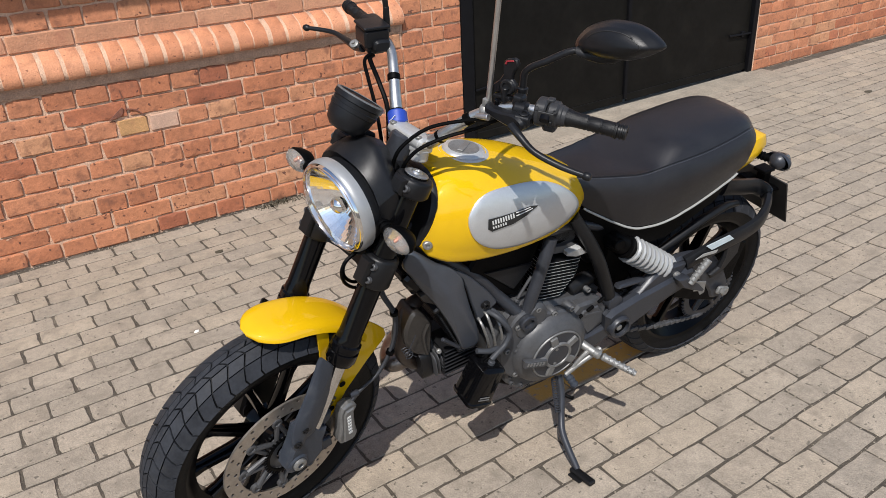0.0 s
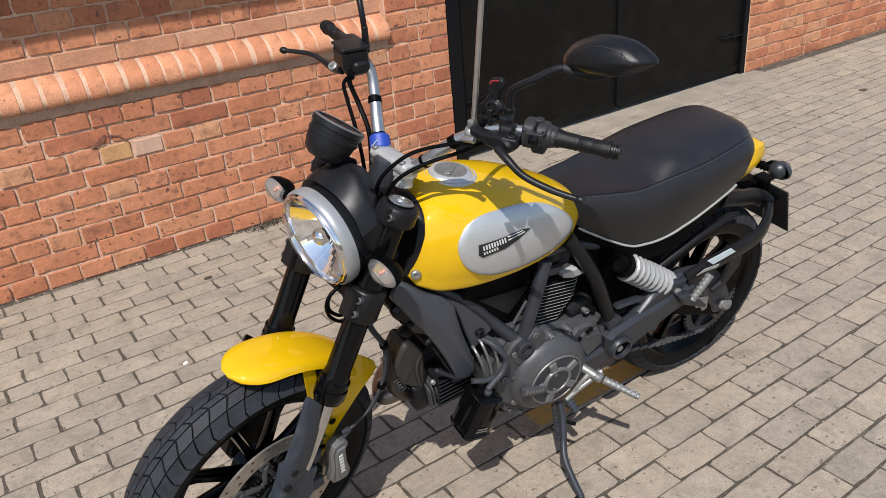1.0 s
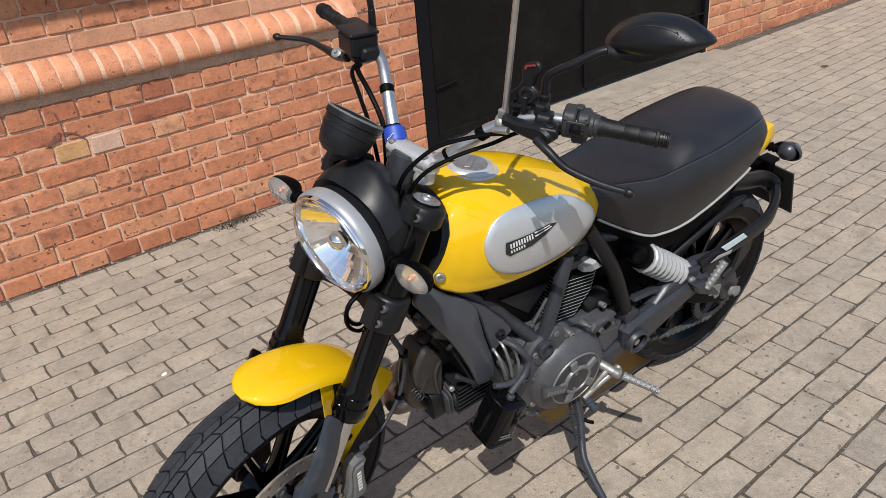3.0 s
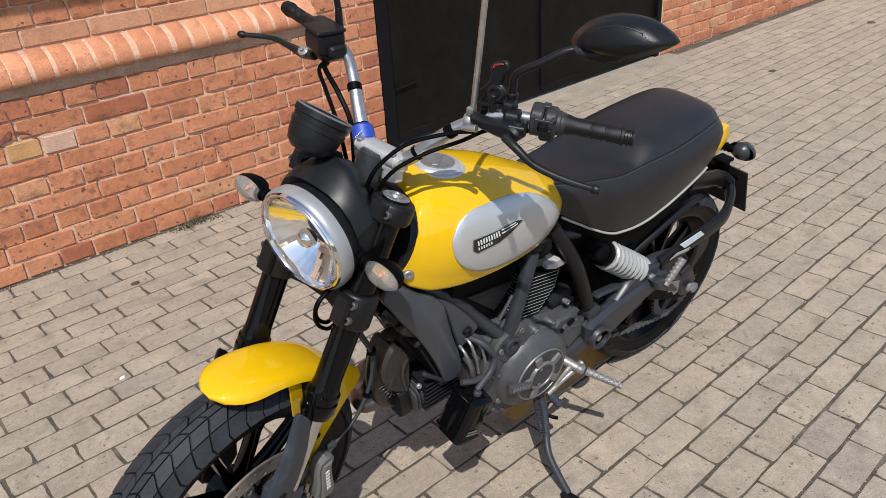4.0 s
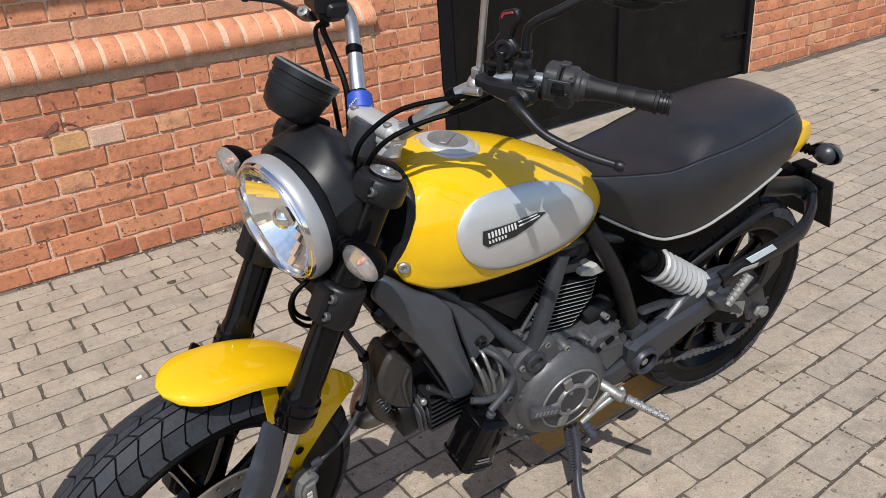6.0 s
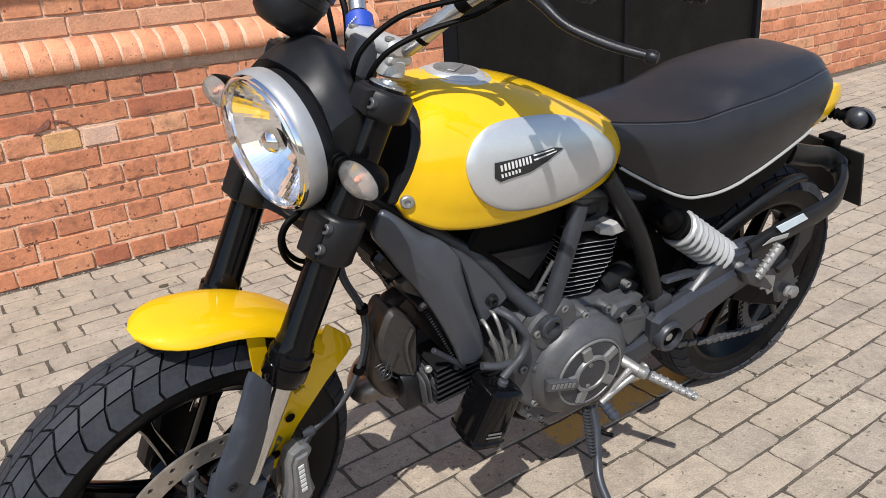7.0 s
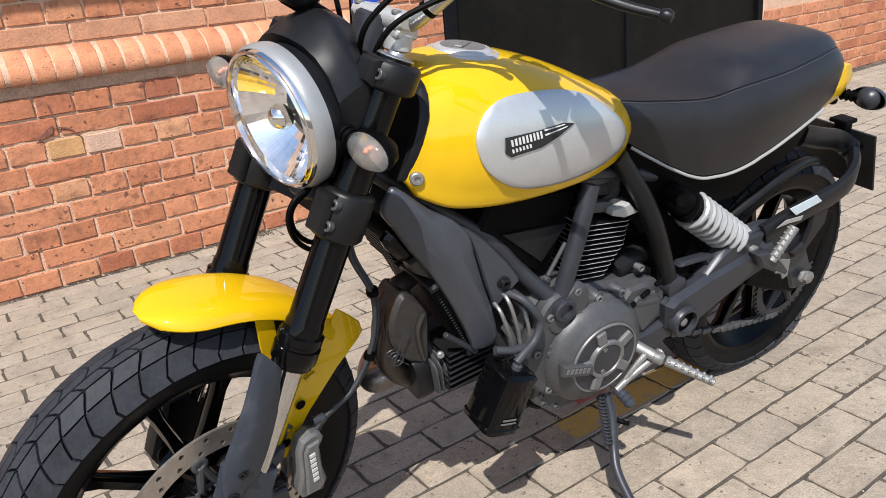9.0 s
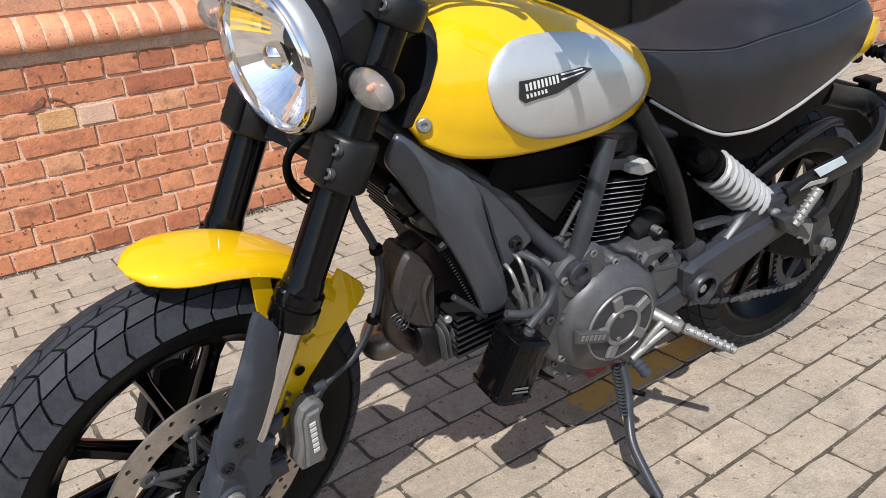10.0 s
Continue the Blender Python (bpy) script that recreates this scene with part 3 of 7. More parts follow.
# fork
GUARD = smooth_line([(1.366, 0.640), (1.354, 0.628), (1.338, 0.600), (1.340, 0.583), (1.351, 0.517), (1.375, 0.448), (1.388, 0.420), (1.402, 0.397), (1.418, 0.394), (1.428, 0.380), (1.440, 0.360), (1.452, 0.372), (1.455, 0.412), (1.445, 0.455), (1.428, 0.493), (1.402, 0.550), (1.380, 0.606)], 2)
fork = part("fork", Geo().rod(fork_at(1.08, 0, -0.035), fork_at(0.80, 0, -0.035), 0.028), FRAME, bike, "black upside-down fork with chrome lower tubes", FORK)
for sg in (1, -1):
    y = 0.103 * sg
    part("upper_tube", Geo().lathe(fork_at(1.045, y), fork_at(0.6, y) - fork_at(1.045, y), [(0.008, 0.024), (0.010, 0.0265), (0.20, 0.0265), (0.24, 0.0272), (0.43, 0.0272), (0.436, 0.029), (0.452, 0.030), (0.455, 0.0345), (0.468, 0.0345), (0.470, 0.032), (0.475, 0.032), (0.477, 0.0355), (0.500, 0.0355), (0.505, 0.032), (0.511, 0.0315), (0.513, 0.023)], 28, True, True), BLACKGLOSS, fork, "gloss black fork tube", FORK)
    part("stanchion", Geo().rod(fork_at(0.605, y), fork_at(0.36, y), 0.0205, seg=28), STANCHION, fork, "chrome stanchion", FORK)
    cap = Geo().lathe(fork_at(1.034, y), HEAD_AXIS, [(0, 0.026), (0.004, 0.026), (0.006, 0.023), (0.006, 0.013), (0.010, 0.012), (0.010, 0.006), (0.007, 0.005)], 20, False, True)
    part("fork_cap", cap, ALU, fork, "aluminium adjuster cap", FORK)
    low = Geo()
    low.slab([(1.418, 0.425), (1.398, 0.418), (1.381, 0.396), (1.360, 0.379), (1.372, 0.345), (1.372, 0.310), (1.395, 0.285), (1.44, 0.280), (1.468, 0.288), (1.478, 0.315), (1.468, 0.345), (1.452, 0.385), (1.44, 0.425)], y - 0.022, y + 0.022, 0.008)
    low.lathe((1.445, y - 0.024 * sg, 0.317), (0, sg, 0), [(0, 0.026), (0.046, 0.026), (0.05, 0.022)], 24, False, True)
    # the right foot is coloured black to stand in for its shade
    part("fork_foot", low, SLATE if sg > 0 else CASTBLACK, fork, "cast fork foot, slate left, painted black for shade right", FORK, raw=True)
    nut = Geo().lathe((1.445, y + 0.022 * sg, 0.317), (0, sg, 0), [(0, 0.017), (0.009, 0.017), (0.011, 0.014), (0.011, 0.008), (0.004, 0.007)], 20, False, True)
    part("axle_end", nut, CAST, fork, "bare metal axle end", FORK, raw=True)
    # guard in front of the chrome
    rings = []
    for sc, dy in ((0.95, 0.0), (1.0, 0.001), (1.0, 0.005), (0.965, 0.0075), (0.86, 0.0085), (0.68, 0.0105), (0.48, 0.012), (0.28, 0.013), (0.06, 0.0132)):
        ring = []
        for px, pz in GUARD:
            x, z = 1.398 + (px - 1.398) * sc, 0.497 + (pz - 0.497) * sc
            f = max(0.0, x - 1.395 + 0.445 * (z - 0.50))
            ring.append(vec(x, (0.1185 + dy - 5.0 * f * f) * sg, z))
        rings.append(ring[::-1] if sg > 0 else ring)
    # right guard black instead of slate, its shade painted in
    part("fork_guard", Geo().rings(rings), SLATE if sg > 0 else CASTBLACK, fork, "plastic fork guard, slate left, painted black for shade right", FORK)
    part("guard_slot", Geo().slab([(1.408, 0.452), (1.406, 0.421), (1.421, 0.424)], 0.1275 * sg - 0.0015, 0.1275 * sg + 0.0015, 0.0006), BADGE, fork, m=FORK)
    for x, z in ((1.423, 0.433), (1.443, 0.391)):
        part("guard_bolt", Geo().lathe((x, 0.127 * sg, z), vec(0.35, 0.9 * sg, 0.1), [(-0.004, 0.0100), (0.003, 0.0100), (0.004, 0.0085), (0.004, 0.0062), (0.008, 0.0058), (0.008, 0.003), (0.005, 0.002)], 16, False, True), CASTBLACK, fork, "black guard bolt", FORK)

for z, h, r, nm in ((1.012, 0.044, 0.041, "upper_clamp"), (0.815, 0.078, 0.039, "lower_clamp")):
    cl = Geo()
    for sg in (1, -1):
        cl.lathe(fork_at(z, 0.103 * sg) - HEAD_AXIS * h / 2, HEAD_AXIS, [(0, r - 0.007), (0.002, r - 0.003), (0.007, r), (h - 0.007, r), (h - 0.002, r - 0.003), (h, r - 0.007), (h, 0.026)], 28, True, False)
        cl.slab([(-0.018, -h * 0.42), (0.018, -h * 0.42), (0.018, h * 0.42), (-0.018, h * 0.42)], 0, 0.02, 0.007, Matrix.Translation(fork_at(z, 0.103 * sg, 0.028)) @ Matrix.Rotation(-RAKE, 4, "Y") @ Matrix.Rotation(radians(-90), 4, "Z") @ Matrix.Translation((0, 0, 0)))
    web = [vec(0.0, 0.08), vec(-0.02, 0.03), vec(-0.02, -0.03), vec(0, -0.08), vec(-0.05, -0.06), vec(-0.06, 0), vec(-0.05, 0.06)]
    ring = [[fork_at(z, q.y, q.x + 0.01) + HEAD_AXIS * s for q in web] for s in (-h * 0.4, h * 0.4)]
    cl.rings(ring)
    part(nm, cl, CASTBLACK, fork, "dark cast fork clamp", FORK)
    for sg in (1, -1):
        for dz in ((0.019, -0.015) if z < 0.9 else (0.0,)):
            p = fork_at(z, 0.122 * sg, 0.0375) + HEAD_AXIS * dz
            part("clamp_bolt", Geo().lathe(p, FWD, [(-0.006, 0.0085), (0.002, 0.0085), (0.003, 0.0075), (0.003, 0.0042), (-0.002, 0.004)], 14, False, True), ENGINE, fork, m=FORK)

# front mudguard
fen = Geo()
rows = []
A0, A1 = 85, 150
CREST = [(1.0, 0.352), (0.78, 0.364), (0.45, 0.377), (0.22, 0.385), (0.07, 0.388), (0.0, 0.384)]
for i in range(33):
    t = i / 32
    a = radians(A0 + (A1 - A0) * t)
    r = lerp_rows(CREST, t, 1)
    w = 0.068 * math.sqrt(max(0.0, 1 - max(0.0, 1 - t / 0.2) ** 2.2)) * min(1, ((1 - t) / 0.06) ** 0.5 if t > 0.94 else 1)
    w = max(w, 0.012)
    drop = 0.024 * w / 0.068 if t < 0.45 else 0.024 + 0.03 * (t - 0.45)
    top = []
    for k in range(13):
        s = -1 + k / 6
        dd = drop * abs(s) ** 3.0
        top.append((w * math.sin(s * math.pi / 2 * 0.92) / math.sin(math.pi / 2 * 0.92), r - dd))
    under = [(y * 0.965, q - 0.003) for y, q in top[::-1]]
    rows.append([vec(FW[0] + q * math.cos(a), y, FW[1] + q * math.sin(a)) for y, q in top + under])
fen.rings(rows)
mud = part("front_mudguard", fen, YELLOW, bike, "glossy yellow front mudguard", FORK)
for sg in (1, -1):
    br = Geo()
    o1 = [(1.336, 0.651), (1.306, 0.646), (1.300, 0.54), (1.330, 0.545)]
    br.slab(o1, 0.060 * sg - 0.002, 0.060 * sg + 0.002, 0.001)
    part("mudguard_stay", br, YELLOW, mud, m=FORK)
    o2 = [(1.188, 0.596), (1.171, 0.578), (1.150, 0.554), (1.149, 0.537), (1.162, 0.527), (1.210, 0.495), (1.271, 0.427), (1.322, 0.352), (1.352, 0.345), (1.350, 0.372), (1.318, 0.430), (1.277, 0.513), (1.238, 0.546), (1.207, 0.563), (1.200, 0.580)]
    br = Geo().slab(o2, -0.0025, 0.0025, 0.001)
    for q in br.v:
        bend = min(1.0, max(0.0, (q.z - 0.50) / 0.085))
        q.y += (0.079 - 0.023 * bend * bend * (3 - 2 * bend)) * sg
    if sg < 0:
        continue
    stay = part("mudguard_stay", br, YELLOW, mud, "yellow drilled mudguard stay", FORK)
    part("stay_tab", Geo().box((1.266, 0.086 * sg, 0.511), (0.020, 0.010, 0.009), 0.002, (0, 18, 0)), YELLOW, stay, m=FORK)
    for x, z in ((1.286, 0.454), (1.320, 0.384)):
        part("stay_hole", Geo().lathe((x, 0.0815 * sg, z), (0, sg, 0), [(0, 0.009), (0.0012, 0.009)], 14, True, True), MATTE, stay, m=FORK)

# front brake
cal = Geo().slab([(1.312, 0.412), (1.292, 0.418), (1.276, 0.410), (1.270, 0.395), (1.279, 0.378), (1.276, 0.322), (1.268, 0.288), (1.284, 0.272), (1.318, 0.276), (1.327, 0.297), (1.319, 0.329), (1.320, 0.391)], 0.090, 0.120, 0.005)
cal.slab([(1.306, 0.402), (1.283, 0.402), (1.284, 0.378), (1.280, 0.322), (1.276, 0.292), (1.288, 0.281), (1.314, 0.285), (1.313, 0.329), (1.313, 0.388)], 0.118, 0.126, 0.004)
cal.slab([(1.31, 0.40), (1.28, 0.395), (1.275, 0.33), (1.28, 0.28), (1.315, 0.28), (1.32, 0.33)], 0.045, 0.068, 0.006)
cal = part("front_brake_caliper", cal, ENGINE_LT, bike, "cast aluminium radial brake caliper", FORK)
for k in range(6):
    part("mark_stroke", Geo().box((1.300 - 0.0008 * k, 0.1268, 0.378 - 0.0125 * k), (0.011, 0.0016, 0.0085), 0.0004, (0, 4, 0)), BADGEWHITE, cal, m=FORK)
for x, z in ((1.278, 0.424), (1.291, 0.267)):
    part("caliper_bolt", Geo().lathe((x, 0.10, z), (-0.9, 0.2, 0), [(0, 0.009), (0.02, 0.009), (0.022, 0.007)], 12, False, True), FRAME, cal, m=FORK)
part("caliper_bracket", Geo().slab([(1.405, 0.36), (1.41, 0.31), (1.37, 0.265), (1.33, 0.268), (1.335, 0.30), (1.372, 0.305), (1.375, 0.345), (1.335, 0.375), (1.33, 0.40), (1.345, 0.40)], 0.088, 0.100, 0.003), SLATE, cal, m=FORK)

# headlamp
HL = vec(1.214, 0, 0.946)
HD = vec(math.cos(radians(-4)), 0, math.sin(radians(-4)))
LAMP = FORK @ Matrix.Translation(HL + vec(0, 0, -0.006)) @ Matrix.Scale(1.07, 4) @ Matrix.Translation(-HL)
head = part("headlamp", Geo().lathe(HL, HD, [(-0.115, 0.02), (-0.105, 0.05), (-0.08, 0.078), (-0.04, 0.093), (0.0, 0.097), (0.006, 0.097)], 40, True, False), SATIN, bike, "round headlamp in a satin silver ring", LAMP)
part("lamp_ring", Geo().lathe(HL, HD, [(-0.004, 0.096), (-0.001, 0.1020), (0.010, 0.1035), (0.019, 0.1025), (0.0235, 0.0998), (0.0245, 0.0985), (0.022, 0.0965)], 64), RINGPAINT, head, "satin silver headlamp ring", LAMP)
part("inner_ring", Geo().lathe(HL, HD, [(0.020, 0.0985), (0.0265, 0.0982), (0.030, 0.0965), (0.0305, 0.0945), (0.0295, 0.0925), (0.0320, 0.0915), (0.0330, 0.0900), (0.028, 0.0875), (0.016, 0.0865)], 64), CHROME, head, "chrome inner ring", LAMP)
refl = Geo()
qh = HD.to_track_quat("Z", "Y")
rf = random.Random(8)
FOCAL = 0.036
bowl = [(r, 0.020 - (0.0868 ** 2 - r * r) / (4 * FOCAL)) for r in (0.0868, 0.082, 0.077, 0.069, 0.060, 0.050, 0.039, 0.027, 0.013)]
FLUTES = 84
lean = [rf.uniform(-1, 1) * 0.00020 for _ in range(FLUTES)]
for j in range(len(bowl) - 1):
    for k in range(FLUTES):
        nod = rf.uniform(-1, 1) * (0.0003 if j in (0, 3) else 0.00004)
        quad = []
        for side in (1, -1):
            a = 2 * math.pi * (k + (0 if side > 0 else 1)) / FLUTES
            pair = [HL + qh @ vec(r * math.cos(a), r * math.sin(a), h + side * lean[k] * r / 0.0868 + (nod if r == bowl[j][0] else -nod)) for r, h in (bowl[j], bowl[j + 1])]
            quad += pair if side > 0 else pair[::-1]
        refl.put(quad, [[0, 1, 2, 3]])
refl.lathe(HL, HD, [(h - 0.002, r) for r, h in bowl] + [(-0.036, 0.001)], 40, False, True)
part("reflector", refl, REFLECT, head, "fluted chrome reflector", LAMP, 5)
part("shield_back", Geo().lathe(HL, HD, [(-0.030, 0.004), (-0.004, 0.004), (-0.002, 0.012), (0.003, 0.0175), (0.0095, 0.0193)], 28), CHROME, head, m=LAMP)
part("bulb_shield", Geo().lathe(HL, HD, [(0.0095, 0.0193), (0.010, 0.0195), (0.017, 0.0180), (0.023, 0.0130), (0.0265, 0.006), (0.0275, 0.0)], 28), CHROME, head, "chrome bulb shield", LAMP)
gl = Geo().lathe(HL, HD, [(0.031, 0.0915), (0.040, 0.082), (0.050, 0.054), (0.054, 0.02), (0.0545, 0.001)], 48, False, True)
pane = part("lamp_glass", gl, GLASS, head, "clear domed headlamp glass", LAMP)
pane.visible_shadow = False
part("position_lamp", Geo().box(HL + HD * 0.02 + vec(0, 0.072, 0.022), (0.006, 0.006, 0.030), 0.002), CHROME, head, m=LAMP)

# cowl behind the lamp
cowl = Geo()
COWL = [
    [(1.196, 0, 1.040), (1.196, 0.032, 1.036), (1.196, 0.058, 1.022), (1.196, 0.082, 0.998), (1.194, 0.098, 0.968), (1.190, 0.100, 0.935), (1.186, 0.090, 0.900), (1.182, 0.050, 0.872), (1.180, 0, 0.868)],
    [(1.206, 0, 1.056), (1.205, 0.034, 1.053), (1.204, 0.061, 1.043), (1.202, 0.086, 1.022), (1.200, 0.103, 0.990), (1.194, 0.106, 0.945), (1.188, 0.094, 0.900), (1.184, 0.050, 0.870), (1.182, 0, 0.866)],
    [(1.178, 0, 1.075), (1.176, 0.031, 1.072), (1.180, 0.060, 1.058), (1.180, 0.087, 1.034), (1.174, 0.106, 1.006), (1.170, 0.110, 0.955), (1.168, 0.098, 0.905), (1.165, 0.050, 0.868), (1.165, 0, 0.864)],
    [(1.148, 0, 1.087), (1.150, 0.029, 1.083), (1.154, 0.056, 1.066), (1.156, 0.085, 1.036), (1.144, 0.104, 1.012), (1.140, 0.108, 0.965), (1.140, 0.098, 0.910), (1.140, 0.050, 0.872), (1.140, 0, 0.868)],
    [(1.116, 0, 1.071), (1.118, 0.026, 1.066), (1.122, 0.046, 1.045), (1.126, 0.060, 1.014), (1.120, 0.066, 0.990), (1.116, 0.066, 0.96), (1.112, 0.060, 0.92), (1.112, 0.040, 0.885), (1.112, 0, 0.88)]]
rings = []
for i in range(len(COWL) - 1):
    for k in range(4 if i else 1):
        t = k / 4
        row = []
        for j in range(9):
            p0, p1, p2, p3 = (Vector(COWL[max(1 if i else 0, min(len(COWL) - 1, i + e))][j]) for e in (-1, 0, 1, 2))
            row.append(0.5 * (2 * p1 + (p2 - p0) * t + (2 * p0 - 5 * p1 + 4 * p2 - p3) * t * t + (3 * p1 - p0 - 3 * p2 + p3) * t ** 3))
        rings.append(row)
rings.append([Vector(p) for p in COWL[-1]])
rings = [row + [vec(p.x, -p.y, p.z) for p in row[-2:0:-1]] for row in rings]
cowl.rings([r[::-1] for r in rings])
part("lamp_cowl", cowl, SATIN, bike, "black creased plastic cowl behind the headlamp", FORK, 23)

# speedometer
SPC, SPD = vec(1.142, -0.050, 1.140), vec(-0.60, 0, 0.80).normalized()
spd = part("speedometer", Geo().lathe(SPC, SPD, [(-0.062, 0.012), (-0.059, 0.030), (-0.048, 0.0415), (-0.030, 0.0470), (-0.0145, 0.0490), (-0.0138, 0.0505), (-0.0052, 0.0515), (-0.0034, 0.0500), (0.0052, 0.0510), (0.0069, 0.0540), (0.0189, 0.0540), (0.0215, 0.0505), (0.0189, 0.0452)], 40, True, True), SATIN, bike, "round black instrument pod", FORK)
part("pod_stem", Geo().rod(SPC - SPD * 0.05, fork_at(1.05, -0.03, 0.02), 0.014), MATTE, spd, m=FORK)

part("pod_rim", Geo().lathe(SPC, SPD, [(0.0185, 0.0542), (0.0215, 0.0520), (0.0222, 0.0490), (0.0205, 0.0470)], 40), ENGINE_LT, spd, "thin bright rim", FORK)

# handlebar
BAR = [(0.885, 0.425, 1.19), (0.915, 0.30, 1.19), (0.945, 0.19, 1.183), (0.976, 0.135, 1.150), (1.006, 0.092, 1.103), (1.026, 0.058, 1.066), (1.034, 0.034, 1.053), (1.034, 0, 1.051)]
bar_pts = [(0.861, 0.410, 1.196), (0.913, 0.30, 1.199), (0.947, 0.20, 1.187)] + BAR[3:] + [(x, -y, z) for x, y, z in BAR[-2::-1]]
bar_r = [0.0105, 0.0105, 0.011, 0.0120, 0.0138, 0.0142, 0.0142, 0.0142]
bar = part("handlebar", Geo().tube(bar_pts, bar_r + bar_r[-2::-1], 16, 6), ALU, bike, "bare aluminium tapered handlebar", BAR_M)
yoke = Geo().box((1.038, 0, 1.059), (0.050, 0.112, 0.030), 0.007, (0, -12, 0), 0.013)
yoke.box((1.040, 0, 1.042), (0.044, 0.106, 0.018), 0.004, (0, -12, 0), 0.006)
yoke = part("bar_clamp", yoke, CAPMETAL, bar, "cast aluminium handlebar clamp", BAR_M)
for sg in (1, -1):
    for x in (1.022, 1.052):
        part("clamp_bolt", Geo().lathe((x, 0.042 * sg, 1.071 + 0.21 * (x - 1.038)), (-0.21, 0, 1), [(0, 0.0075), (0.004, 0.0075), (0.005, 0.0065), (0.005, 0.004), (0.002, 0.0038)], 14, False, True), CAST, yoke, m=BAR_M)
for sg in (1, -1):
    part("bar_band", Geo().rod((0.982, 0.127 * sg, 1.1430), (0.990, 0.116 * sg, 1.1315), 0.0145), MATTE, bar, "black band", BAR_M)
    part("bar_band", Geo().rod((1.0155, 0.0760 * sg, 1.0855), (1.0205, 0.0680 * sg, 1.0765), 0.0150), MATTE, bar, "black band", BAR_M)
    rz = Geo().rod((1.048, 0.036 * sg, 1.015), (1.042, 0.036 * sg, 1.043), 0.021, 0.020)
    part("riser", rz, CAPMETAL, bar, "cast handlebar riser", BAR_M)
    gr = Geo()
    p0, p1 = (vec(0.9095, 0.307, 1.199), vec(0.8655, 0.401, 1.196)) if sg > 0 else (vec(0.9105, -0.312, 1.190), vec(0.886, -0.420, 1.190))
    d = p1 - p0
    L = d.length
    prof = [(0, 0.0180), (0.003, 0.0190), (0.006, 0.0185), (0.012, 0.0165), (0.022, 0.0157)]
    for h in (0.42, 0.66):
        prof += [(L * h - 0.001, 0.0152), (L * h, 0.0142), (L * h + 0.002, 0.0142), (L * h + 0.003, 0.0150)]
    prof += [(L - 0.010, 0.0150), (L - 0.009, 0.0172), (L - 0.004, 0.0176), (L - 0.003, 0.0150)]
    gr.lathe(p0, d, prof, 20, True, True)
    grip = part("grip", gr, GRIP, bar, "black rubber grip with fine texture", BAR_M)
    be = Geo().lathe(p1, d, [(-0.005, 0.0140), (0.001, 0.0140), (0.002, 0.0160), (0.005, 0.0160), (0.006, 0.0140), (0.008, 0.0140), (0.009, 0.0158), (0.013, 0.0150), (0.014, 0.0125), (0.014, 0.006), (0.008, 0.005)], 20, False, True)
    part("bar_end", be, CASTBLACK, grip, m=BAR_M)

for k in range(9):
    c = vec(0.9095, 0.307, 1.199).lerp(vec(0.8655, 0.401, 1.196), 0.20 + 0.085 * k)
    part("grip_rib", Geo().box(c + vec(0.003, 0.001, -0.0112), (0.010, 0.0062, 0.006), 0.0015, (0, 0, 25)), GRIP, bar, m=BAR_M)

# left controls
SWM = Matrix.Translation((0.9235, 0.276, 1.199)) @ Matrix.Rotation(radians(25), 4, "Z")
sw = Geo().join(Geo().box((0.001, -0.0135, 0.001), (0.052, 0.022, 0.054), 0.003, (0, 0, 0), 0.017), SWM)
sw.join(Geo().box((0, 0.010, 0), (0.050, 0.022, 0.052), 0.004, (0, 0, 0), 0.019), SWM)
sw.join(Geo().box((0.006, 0.006, -0.024), (0.026, 0.026, 0.018), 0.004), SWM)
sw.join(Geo().box((-0.006, 0.000, 0.026), (0.016, 0.014, 0.008), 0.002), SWM)
sw.join(Geo().lathe((0, 0.020, 0), (0, 1, 0), [(0, 0.0225), (0.006, 0.0225), (0.008, 0.0205), (0.011, 0.0205), (0.018, 0.0175)], 22, False, True), SWM)
swl = part("switchgear", sw, SWITCHGREY, bar, "dark grey boxy switch cluster", BAR_M)
part("switch_window", Geo().join(Geo().box((0.0255, 0.000, 0.001), (0.005, 0.034, 0.026), 0.002, (0, 0, 0), 0.0015), SWM), BADGE, swl, "black switch recess", BAR_M)
part("switch_button", Geo().join(Geo().slab([(0.026, 0.012), (0.036, 0.004), (0.036, -0.004), (0.026, -0.010)], -0.009, 0.008, 0.002), SWM), BLACKGLOSS, swl, "glossy black rocker", BAR_M)
part("switch_button", Geo().join(Geo().box((0.030, 0.012, -0.006), (0.008, 0.007, 0.010), 0.002), SWM), GRIP, swl, m=BAR_M)
for a, b in ((-0.019, 0.017), (0.016, 0.017)):
    part("switch_screw", Geo().join(Geo().lathe((0.0235, a, b), (1, 0, 0.6), [(0, 0.0042), (0.0025, 0.0042), (0.0025, 0.0024), (0.0008, 0.002)], 12, False, True), SWM), CASTBLACK, swl, m=BAR_M)
pch = Geo().box((0.946, 0.225, 1.190), (0.036, 0.030, 0.036), 0.005, (0, 0, 20), 0.012)
pch.slab(smooth_line([(0.160, 1.187), (0.175, 1.186), (0.205, 1.189), (0.236, 1.196), (0.258, 1.190), (0.263, 1.178), (0.252, 1.166), (0.215, 1.163), (0.170, 1.166), (0.158, 1.172)], 3), -0.012, 0.012, 0.005, Matrix.Translation((0.972, 0, 0)) @ Matrix.Rotation(radians(90), 4, "Z"))
pch.box((0.962, 0.246, 1.186), (0.034, 0.034, 0.022), 0.004, (0, 0, 25), 0.006)
pch.box((0.940, 0.212, 1.206), (0.026, 0.024, 0.026), 0.005, (0, 0, 15), 0.006)
